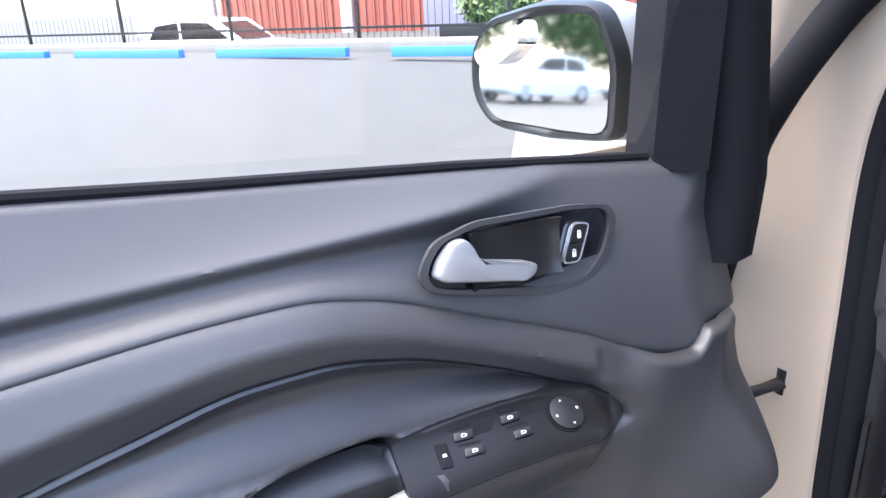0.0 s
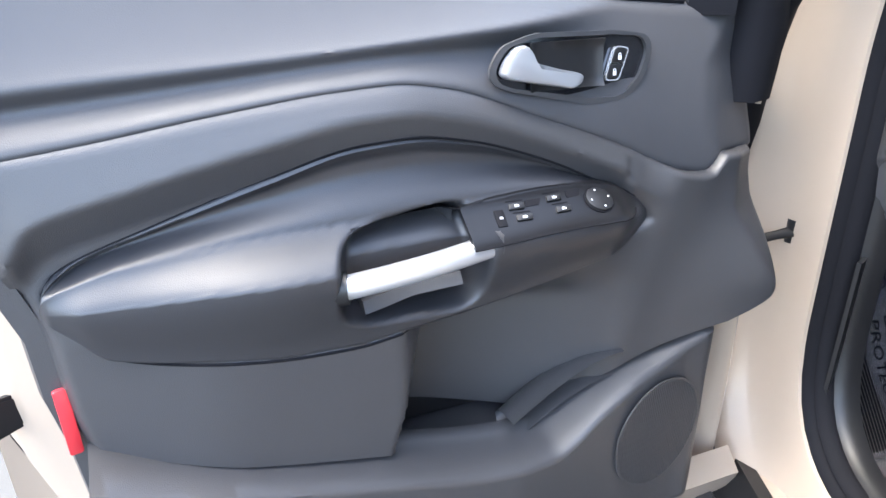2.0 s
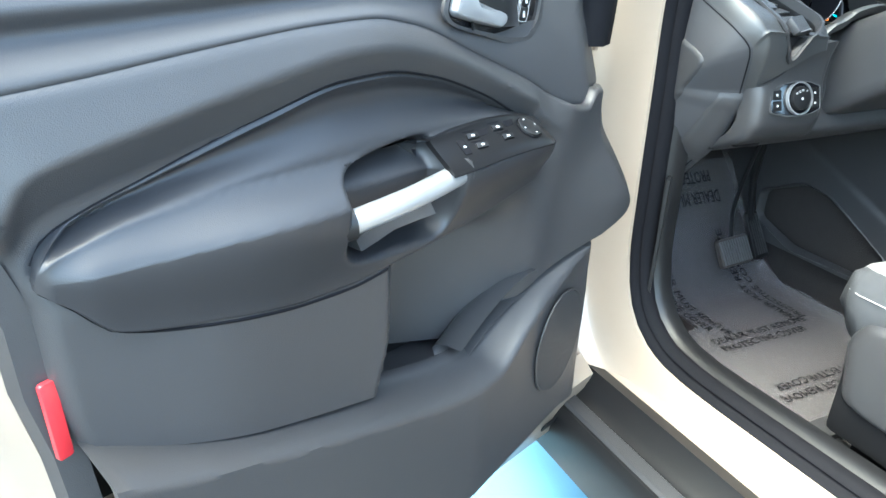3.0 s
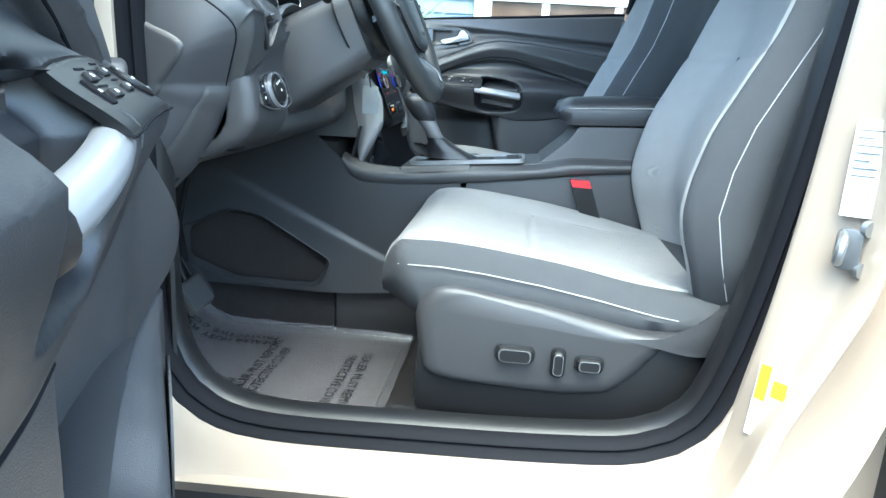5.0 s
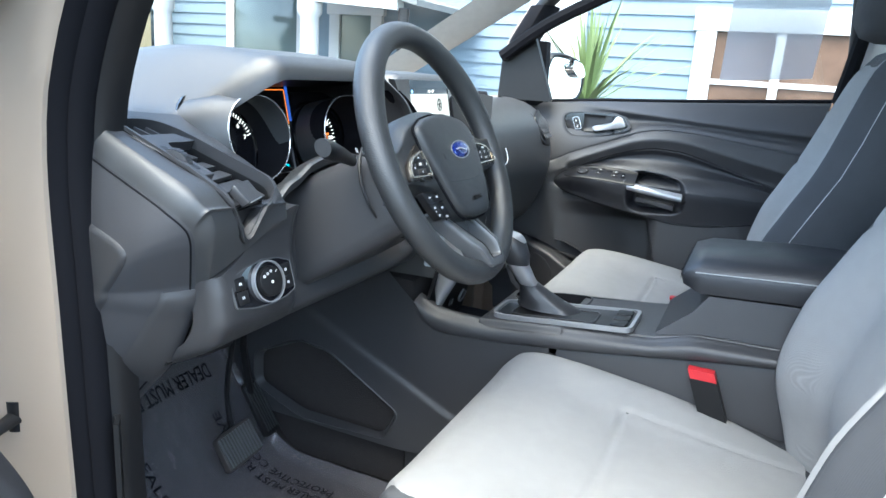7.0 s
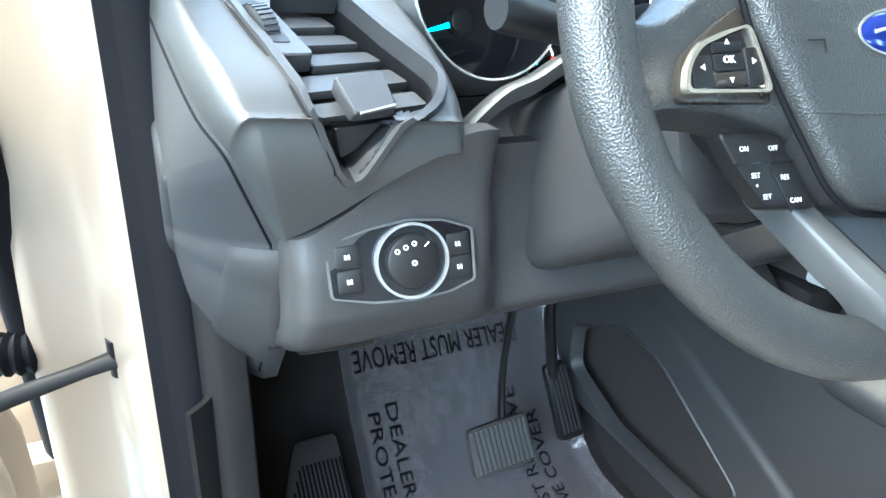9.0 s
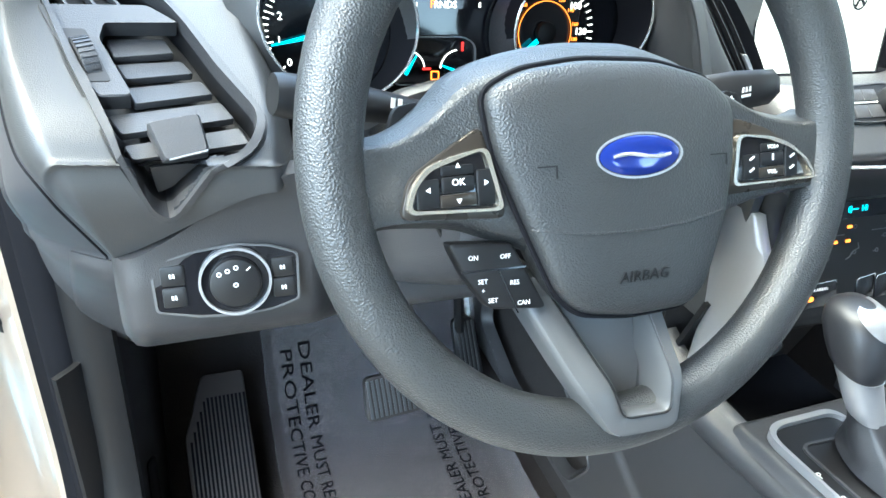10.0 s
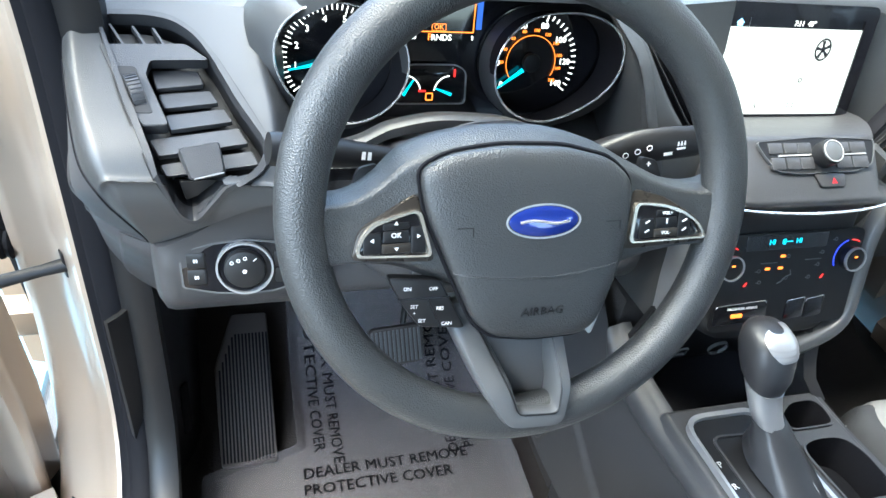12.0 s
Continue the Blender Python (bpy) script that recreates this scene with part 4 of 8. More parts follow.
mh = part("mirror_housing", loft([mir_ring(0.006, 0.004), mir_ring(0.001, -0.004), mir_ring(-0.006, -0.004), mir_ring(-0.010, 0.004), mir_ring(-0.012, 0.020)], True, False), BLACK, door, "black mirror housing", 60)
part("mirror_cap", loft([mir_ring(-0.012, 0.018), mir_ring(-0.014, 0.035, -0.006), mir_ring(-0.006, 0.065, -0.016), mir_ring(0.015, 0.090, -0.026), mir_ring(0.050, 0.102, -0.03)]), SILVER, mh, "pale silver mirror cap", 60)
part("mirror_glass", slab([(p.x, p.y - 1.165) for p in inset(mir, 0.004)], 0.002, axes((-0.06, 0.15, 1.165), (-0.35, 0.94, 0), (0.94 * 0.056, 0.35 * 0.056, 1)) @ pose(0, 0, -0.001)), MIRROR, mh, "mirror glass", 0)
blind = rounded([(0.200, 0.018), (0.182, 0.047), (0.135, 0.058), (0.132, 0.030), (0.160, 0.008), (0.190, 0.004)], 0.010, 4)
part("blind_spot_mirror", dome([(p.x, p.y) for p in blind], 0.0, 0.004, 6), MIRROR, mh, "small convex blind spot mirror", 70).data.transform(axes((-0.06, 0.15, 1.165), (-0.35, 0.94, 0), (0.94 * 0.056, 0.35 * 0.056, 1)) @ pose(0, 0, 0.001) @ Matrix.Diagonal((1, 1, 1, 1)))
part("mirror_arm", loft([[Vector((x, y, z)) for x, z in ((x0, 1.165), (x0, 1.095), (x0 + 0.03, 1.085), (x0 + 0.03, 1.165))] for x0, y in ((-0.025, 0.205), (-0.045, 0.17), (-0.065, 0.11))]), BLACK, mh)
part("outer_belt", loft([[Vector((x, y, belt(x) - dz)) for y, dz in ((0.10, 0.10), (0.10, 0.045), (0.16, 0.055), (0.17, 0.10))] for x in (-0.84, -0.6, -0.3, -0.02)]), PAINT, door)


# the closed passenger door is the driver's, mirrored
PDOOR = Matrix(((0, 1, 0, 0.70), (1, 0, 0, 0.32), (0, 0, 1, 0), (0, 0, 0, 1)))
pdoor = copy_thing(door, PDOOR)
tagged(pdoor, "closed passenger door with black trim and silver handle")
paper = thing("window_notice", "thin white paper sheet taped inside the passenger window", "paper", pose(0.715, -0.37, 1.18))
part("paper_sheet", sheet(lambda u, v: Vector((0.735 - 0.09 * v - 0.006 * math.sin(5 * u + 2 * v), mixf(-0.245, -0.455, u) - 0.012 * v, mixf(1.185, 1.475, v) + 0.02 * u * (1 - v))), 10, 12, (0.0008, 0, 0)), SHEET, paper)
for ty, tz in ((-0.262, 1.462), (-0.462, 1.455)):
    part("tape", slab([(-0.018, -0.007), (0.018, -0.007), (0.018, 0.007), (-0.018, 0.007)], 0.0006, axes((0.643, ty, tz), (0, -1, 0.2), (-0.3, 0, 1))), STICKER, paper, "clear tape strip")


# ---- dashboard ----
dash = thing("dashboard", "dark grey soft dashboard with vents, dials and lit screen", "dashboard", pose(0, 0.5, 0.8))


def hood(x):
    return ss(-0.565, -0.465, x) * (1 - ss(-0.27, -0.14, x))


def pod(x):
    return ss(-0.17, -0.11, x) * (1 - ss(0.11, 0.17, x))


def brow(x):
    """The dash top's rear edge: y, z."""
    y = 0.287 - 0.088 * hood(x) - 0.070 * pod(x)
    z = 1.088 + 0.080 * hood(x) + 0.066 * pod(x)
    far = ss(0.15, 0.30, x)
    return y - 0.02 * far, z + 0.012 * far


def top_fn(u, v):
    x = mixf(-0.705, 0.705, u)
    y0, z0 = brow(x)
    y = mixf(y0, 0.86, v)
    z = mixf(z0, 1.075, ss(0.15, 1.1, v)) + 0.014 * math.sin(math.pi * min(1, v * 1.25)) * (0.45 + 0.55 * hood(x)) * (v < 0.8)
    edge = 1 - ss(0.0, 0.035, v)
    side = 1 - ss(0, 0.03, min(u, 1 - u))
    return Vector((x, y, z - 0.014 * edge * edge - 0.03 * side))


part("dash_top", sheet(top_fn, 120, 40, (0, 0, -0.014)), DASH_SKIN, dash, "grey soft dash top with raised hood", 60)

# the vent's pod: a sloping face that folds under at its lower end
VO, VEX, VEY, VN = Vector((-0.6113, 0.2021, 1.0488)), Vector((0.9967, 0, -0.081)), Vector((0.0371, 0.8889, 0.4565)), Vector((0.072, -0.458, 0.886))
FOLD, FD, FN = -0.088, Vector((0, 0.38, -0.925)), Vector((0.04, -0.925, -0.38))


def pod_at(px, py, h=0.0):
    q = VO + VEX * px + VEY * max(py, FOLD)
    nn = VN.lerp(FN, ss(FOLD + 0.038, FOLD - 0.038, py)).normalized()
    if py < FOLD:
        q = q + FD * (FOLD - py)
    return q + nn * (h - 0.0135 * math.exp(-((py - FOLD) / 0.027) ** 2))


def inside(outline, x, y):
    c = False
    for a, b in zip(outline, outline[-1:] + outline[:-1]):
        if (a[1] > y) != (b[1] > y) and x < (b[0] - a[0]) * (y - a[1]) / (b[1] - a[1]) + a[0]:
            c = not c
    return c


vo = [Vector(p) for p in rounded([(-0.0761, 0.0782), (-0.0361, 0.0833), (-0.0140, 0.0810), (0.0060, 0.0671), (0.0238, 0.0416), (0.0503, -0.0077), (0.0706, -0.0470), (0.0645, -0.0664), (0.0398, -0.0929), (0.0033, -0.1444), (-0.0084, -0.1360), (-0.0273, -0.0722), (-0.0504, -0.0113)], 0.010, 3)]


ridge_px = curve((-0.20, -0.036), (-0.145, -0.046), (-0.09, -0.056), (-0.05, -0.068), (0.0, -0.082), (0.07, -0.092), (0.11, -0.095))


edge_x = curve((0.0, -0.716), (0.25, -0.708), (0.5, -0.697), (0.65, -0.684), (0.8, -0.673), (1.0, -0.654))
edge_y = curve((0.0, 0.287), (0.25, 0.224), (0.5, 0.170), (0.60, 0.158), (0.66, 0.155), (0.72, 0.156), (0.8, 0.161), (1.0, 0.180))
edge_z = curve((0.0, 1.068), (0.25, 1.036), (0.5, 1.004), (0.65, 0.984), (0.8, 0.958), (1.0, 0.911))


def pod_fn(u, v):
    """The pod's skin: its left edge rolls over to the dash's end, its lower end folds under to the lamp panel."""
    t = max(0.0, (u - 0.22) / 0.78)
    xr = mixf(0.085, 0.092, ss(0.03, -0.045, mixf(0.10, -0.19, v)))
    px = mixf(ridge_px(mixf(0.10, -0.19, v)), xr, t)
    py = mixf(0.10, mixf(-0.190, -0.118, ss(-0.06, 0.075, px)), v)
    p = pod_at(px, py, -0.001 - 0.045 * ss(0.88, 1.06, u))
    if u < 0.22:
        k = (0.22 - u) / 0.22
        e = Vector((edge_x(v), edge_y(v), edge_z(v)))
        c = Vector((mixf(p.x, e.x, 0.75), mixf(p.y, e.y, 0.1), mixf(p.z, e.z, 0.1)))
        p = p * (1 - k) ** 2 + c * 2 * k * (1 - k) + e * k * k
    return p


pb = sheet(pod_fn, 84, 110)
vin = inset(vo, 0.005)
gone = []
for f in pb.faces:
    c = f.calc_center_median() - VO
    py = c.dot(VEY)
    if py < FOLD or c.z < (VEY * FOLD).z - 0.004:
        py = FOLD - (c - VEY * FOLD).dot(FD)
    if inside(vin, c.dot(VEX), py):
        gone.append(f)
bmesh.ops.delete(pb, geom=gone, context='FACES')
part("vent_pod", pb, DASH_SKIN, dash, "charcoal soft vent pod", 70)


# the dash's end: from the pod's rolled edge a broad chamfer leads to the upright side
end_front = curve((0.74, 0.285), (0.77, 0.258), (0.806, 0.226), (0.86, 0.197), (0.917, 0.176), (0.955, 0.153))


def end_at(s, d):
    """A point of the dash's end: s down along its front edge, d in from that edge."""
    if s < 0.66:
        b = pod_fn(0.0, s / 0.66)
    else:
        b0 = pod_fn(0.0, 1.0)
        t = (s - 0.66) / 0.34
        z = mixf(b0.z, 0.742, t)
        b = Vector((mixf(b0.x, -0.657, ss(0, 0.25, t)), mixf(b0.y, end_front(z), ss(0, 0.25, t)), z))
    way = Vector((0, 0.31 - b.y, 0.905 - b.z)).normalized()
    w = 1 - (1 - min(1.0, d / 0.080)) ** 2
    return Vector((mixf(b.x, -0.719, w), b.y + way.y * d, b.z + way.z * d))


part("dash_side_cap", sheet(lambda u, v: end_at(v, 0.17 * u ** 1.5), 50, 90, (0.012, 0, 0)), SOFT_TRIM, dash, "charcoal side cap", 60)
part("cap_inset", sheet(lambda u, v: end_at(mixf(0.10, 0.97, v), mixf(0.064, 0.165, u)) + Vector((-0.003 * ss(0, 0.05, min(u, v, 1 - v)), 0, 0)), 24, 60, (0.004, 0, 0)), HARD_TRIM, dash, "charcoal end panel", 50)
part("cap_gap", tube([end_at(0.04 + 0.93 * k / 60, 0.003) for k in range(61)], 0.0012, 6), RUBBER, dash)
part("cap_lower_panel", sheet(lambda u, v: end_at(mixf(0.665, 0.93, v), mixf(0.0, mixf(0.022, 0.034, v), u)) + Vector((-0.0025 * ss(0, 0.2, min(u, 1 - u)) * ss(0, 0.08, min(v, 1 - v)), -0.002, 0)), 12, 40, (0.006, 0, 0)), HARD_TRIM, dash, "charcoal fuse cover", 60)


def pod_ring(o, i, h0, h1):
    rings = [[pod_at(p.x, p.y, h0) for p in o], [pod_at(p.x, p.y, h1) for p in o], [pod_at(p.x, p.y, h1) for p in i], [pod_at(p.x, p.y, h0) for p in i]]
    bm = loft(rings + rings[:1], True, False)
    bmesh.ops.remove_doubles(bm, verts=bm.verts, dist=1e-6)
    return bm


def pod_plate(outline, h0, h1, bevel=0.001, tip=0.0):
    """A plate on the pod's face; tip sinks its upper side."""
    o = [Vector(p) for p in outline]
    y1 = max(p.y for p in o)
    y0 = min(p.y for p in o)
    sink = lambda p: -tip * (p.y - y0) / (y1 - y0)
    return loft([[pod_at(p.x, p.y, h0 + sink(p)) for p in o], [pod_at(p.x, p.y, h1 - bevel + sink(p)) for p in o], [pod_at(p.x, p.y, h1 + sink(p)) for p in inset(o, bevel)]])


part("vent_well", pod_plate(inset(vo, 0.003), -0.030, -0.028), BLACK, dash)
part("vent_wall", loft([[pod_at(p.x, p.y, h) for p in inset(vo, 0.007)] for h in (0.001, -0.03)], True, False), BLACK, dash)
part("vent_groove", pod_ring(inset(vo, -0.0005), inset(vo, 0.002), -0.006, 0.0005), BLACK, dash)
part("vent_frame", pod_ring(inset(vo, 0.0015), inset(vo, 0.0075), -0.010, 0.0040), HARD_TRIM, dash, "charcoal vent frame", 30)
# divider between the small upper mouth and the slats, with the thumbwheel's panel
part("vent_divider", pod_plate(rounded([(-0.0697, 0.0443), (-0.0020, 0.0523), (0.0179, 0.0374), (-0.0299, 0.0324), (-0.0338, 0.0167), (-0.0138, -0.0311), (-0.0335, -0.0331), (-0.0545, 0.0064)], 0.003, 2), -0.012, 0.001), HARD_TRIM, dash, "charcoal vent divider", 30)
part("vent_mouth", pod_plate(rounded([(-0.0630, 0.0654), (-0.0330, 0.0684), (-0.0120, 0.0619), (-0.0040, 0.0544), (-0.0180, 0.0482), (-0.0578, 0.0452)], 0.003), -0.014, -0.012), BLACK, dash)
for px in (-0.052, -0.034, -0.018):
    part("vent_slat", pod_plate([(px, 0.047), (px + 0.0022, 0.047), (px - 0.0098, 0.068), (px - 0.012, 0.068)], -0.010, -0.002, 0.0004), HARD_TRIM, dash)
SLATS = [((-0.0298, 0.0314), (0.0079, 0.0364), (0.0138, 0.0196), (-0.0248, 0.0094)), ((-0.0238, 0.0073), (0.0188, 0.0164), (0.0257, 0.0018), (-0.0178, -0.0094)), ((-0.0178, -0.0136), (0.0306, -0.0014), (0.0374, -0.0159), (-0.0129, -0.0301)),
         ((-0.0296, -0.0383), (0.0423, -0.0201), (0.0501, -0.0366), (-0.0216, -0.0537)), ((-0.0206, -0.0599), (0.0530, -0.0418), (0.0588, -0.0552), (-0.0154, -0.0735)), ((-0.0117, -0.0805), (0.0508, -0.0664), (0.0358, -0.0853), (-0.0065, -0.0983)), ((-0.0060, -0.1079), (0.0283, -0.0928), (0.0080, -0.1239), (-0.0031, -0.1299))]
# the two lowest slats are black: the recess's shade is put into their colour
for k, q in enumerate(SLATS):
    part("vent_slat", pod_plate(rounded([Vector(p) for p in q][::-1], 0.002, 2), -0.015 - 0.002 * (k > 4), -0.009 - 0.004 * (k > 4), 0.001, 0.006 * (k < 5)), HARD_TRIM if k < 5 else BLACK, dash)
part("vent_tab", pod_plate(rounded([(-0.0069, -0.0517), (0.0255, -0.0437), (0.0312, -0.0703), (0.0038, -0.0805)][::-1], 0.003), -0.008, 0.003, 0.002), HARD_TRIM, dash, "vent slider tab")
part("tab_edge", pod_plate([(0.0066, -0.0800), (0.0298, -0.0713), (0.0298, -0.0698), (0.0065, -0.0783)], 0.001, 0.0036, 0.0003), SILVER, dash)
part("thumbwheel_slot", pod_plate(rounded([(-0.0556, 0.0231), (-0.0407, 0.0241), (-0.0257, -0.0208), (-0.0395, -0.0217)][::-1], 0.003), 0.0, 0.0014, 0.0002), BLACK, dash)
wm = axes(pod_at(-0.0406, 0.0011, -0.010), VEX * 0.34 - VEY * 0.94, VN)
part("vent_thumbwheel", join(slab(circle(0.019, 32), 0.010, wm @ pose(0, 0, -0.005), 0.0012), *[slab([(0.0186, -0.0010), (0.0198, -0.0010), (0.0198, 0.0010), (0.0186, 0.0010)], 0.010, wm @ pose(0, 0, -0.005, 0, 0, 360 / 32 * k)) for k in range(32)]), HARD_TRIM, dash, "ribbed vent thumbwheel", 30)


# the face below: from the vent to the knee panel
def face_fn(u, v):
    x = mixf(-0.655, -0.15, u)
    col = ss(-0.515, -0.485, x) * (1 - ss(-0.20, -0.16, x))
    zd = mixf(0.922, 0.990, ss(-0.66, -0.52, x))
    z = mixf(mixf(zd, 0.965, col), 0.800 + 0.022 * ss(-0.45, -0.2, x), v)
    y = curve((0.80, 0.232), (0.82, 0.190), (0.842, 0.158), (0.87, 0.146), (0.90, 0.1475), (0.93, 0.153), (0.96, 0.151), (0.99, 0.142))(z)
    y += 0.040 * col * (1 - ss(0.5, 0.9, v)) + 0.006 * (1 - ss(-0.655, -0.638, x)) + 0.012 * (1 - ss(-0.655, -0.648, x))
    return Vector((x, y, z))


part("knee_panel", sheet(face_fn, 70, 30, (0, 0.02, 0)), HARD_TRIM, dash, "grey lower knee panel", 60)
part("knee_underside", sheet(lambda u, v: Vector((mixf(-0.66, -0.14, u), mixf(0.222, 0.50, v), mixf(0.807 + 0.018 * ss(0.4, 0.9, u), 0.74, v))), 12, 8, (0, 0, 0.01)), BLACK, dash)
part("release_pull", slab(rounded([(-0.03, -0.006), (0.03, -0.010), (0.034, 0.006), (-0.03, 0.010)], 0.005), 0.004, axes((-0.615, 0.190, 0.825), (1, 0, 0), (0, -0.3, 1)), 0.002), BLACK, dash)

# lamp switch panel
LAMP = axes((-0.575, 0.147, 0.905), (1, -0.06, 0.03), (0, 0.30, 1))
lp = rounded([(-0.053, -0.020), (-0.025, -0.0265), (0.003, -0.0285), (0.027, -0.0270), (0.046, -0.0215), (0.047, 0.0140), (0.027, 0.0215), (0.003, 0.0245), (-0.025, 0.0215), (-0.054, 0.0150)], 0.003)
part("lamp_switch_rim", ring(inset(lp, -0.0018), lp, 0.0028, LAMP), GREY_METAL, dash, "thin satin grey rim")
part("lamp_switch_panel", slab(lp, 0.002, LAMP), PIANO, dash, "gloss black headlamp switch panel")
part("lamp_ring", ring(circle(0.0258, 40), circle(0.0240, 40), 0.0075, LAMP @ pose(0.002, -0.002, 0)), SILVER, dash, "chrome ring")
part("knob_dish", slab(circle(0.0241, 40), 0.0045, LAMP @ pose(0.002, -0.002, 0)), PIANO, dash)
kn = part("lamp_knob", slab(circle(0.0185, 40), 0.0105, LAMP @ pose(0.002, -0.002, 0), 0.002), BLACK, dash, "round black headlamp knob")
part("knob_mark", join(ring(circle(0.0019, 12, 0.002, -0.003), circle(0.0010, 12, 0.002, -0.003), 0.0004, LAMP @ pose(0, 0, 0.0107)), slab([(0.010, 0.0075), (0.0130, 0.0100), (0.0134, 0.0094), (0.0104, 0.0069)], 0.0004, LAMP @ pose(0, 0, 0.0107)),
     *[ring(circle(0.0018, 10, -0.009 + 0.0060 * k, 0.006 + 0.002 * k), circle(0.0011, 10, -0.009 + 0.0060 * k, 0.006 + 0.002 * k), 0.0004, LAMP @ pose(0, 0, 0.0107)) for k in range(3)]), WHITE_INK, kn, smooth=0)
for k, (px, py) in enumerate(((-0.040, 0.006), (-0.040, -0.0105), (0.0375, 0.0045), (0.0375, -0.0115))):
    bt = part("lamp_button", slab(rounded([(px - 0.009, py - 0.0075), (px + 0.0075, py - 0.0078), (px + 0.0075, py + 0.0078), (px - 0.009, py + 0.0075)], 0.002), 0.003, LAMP, 0.0008), BLACK, dash)
    part("button_mark", join(*[slab([(px - 0.003 + 0.0022 * j, py - 0.0014), (px - 0.0016 + 0.0022 * j, py - 0.0018), (px - 0.0016 + 0.0022 * j, py + 0.0014), (px - 0.003 + 0.0022 * j, py + 0.0018)], 0.0002, LAMP @ pose(0, 0, 0.003)) for j in range(2)]), WHITE_INK, bt, smooth=0)

# instrument cluster
CL = axes((-0.372, 0.285, 1.045), (1, 0, 0), (0, 0.22, 1))
part("cluster_panel", slab(rounded([(-0.185, -0.085), (0.185, -0.085), (0.205, 0.0), (0.17, 0.075), (-0.17, 0.075), (-0.20, 0.0)], 0.03), 0.004, CL @ pose(0, 0, -0.012)), PIANO, dash)
part("cluster_surround", sheet(lambda u, v: Vector((mixf(-0.52, -0.17, u), mixf(0.200, 0.285, v), mixf(0.945, 0.985, v))), 30, 6, (0, 0.0, -0.012)), DASH_SKIN, dash)
leg_x, leg_y = curve((0.93, -0.160), (1.0, -0.190), (1.06, -0.213), (1.11, -0.232), (1.15, -0.262)), curve((0.93, 0.118), (1.0, 0.122), (1.06, 0.132), (1.11, 0.145), (1.15, 0.176))
part("dial_side_panel", sheet(lambda u, v: (lambda z: Vector((mixf(-0.178, leg_x(z), u), mixf(0.288, leg_y(z), u) - 0.010 * math.sin(math.pi * u), z)))(mixf(0.935, 1.150, v)), 16, 24, (0.012, 0.004, 0)), DASH_SKIN, dash, "charcoal panel beside the dials", 60)
leg_r = curve((0.93, -0.080), (0.98, -0.096), (0.990, -0.106), (1.0315, -0.150), (1.081, -0.194), (1.15, -0.238))
part("leg_face", sheet(lambda u, v: (lambda z: Vector((mixf(leg_x(z), leg_r(z), u), leg_y(z) + 0.004 * math.cos(3 * u) - 0.002 + 0.016 * u, z)))(mixf(0.935, 1.150, v)), 8, 24, (0, 0.01, 0)), DASH_SKIN, dash, "", 60)
part("cluster_lip", sheet(lambda u, v: (lambda x: Vector((x, 0.175 + 0.035 * v, curve((-0.53, 0.975), (-0.486, 1.011), (-0.466, 1.0180), (-0.437, 1.0330), (-0.39, 1.0410), (-0.341, 1.0383), (-0.285, 1.0205), (-0.24, 0.985))(x) - 0.016 * v * v - 0.003 * (1 - ss(0, 0.15, v)))))(mixf(-0.52, -0.25, u)), 50, 10, (0, 0.004, -0.012)), DASH_SKIN, dash, "charcoal lip below the dials", 60)
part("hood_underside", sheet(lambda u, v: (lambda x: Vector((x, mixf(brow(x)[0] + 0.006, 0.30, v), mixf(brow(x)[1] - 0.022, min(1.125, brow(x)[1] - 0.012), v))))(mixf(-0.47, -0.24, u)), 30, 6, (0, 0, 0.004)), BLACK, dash)


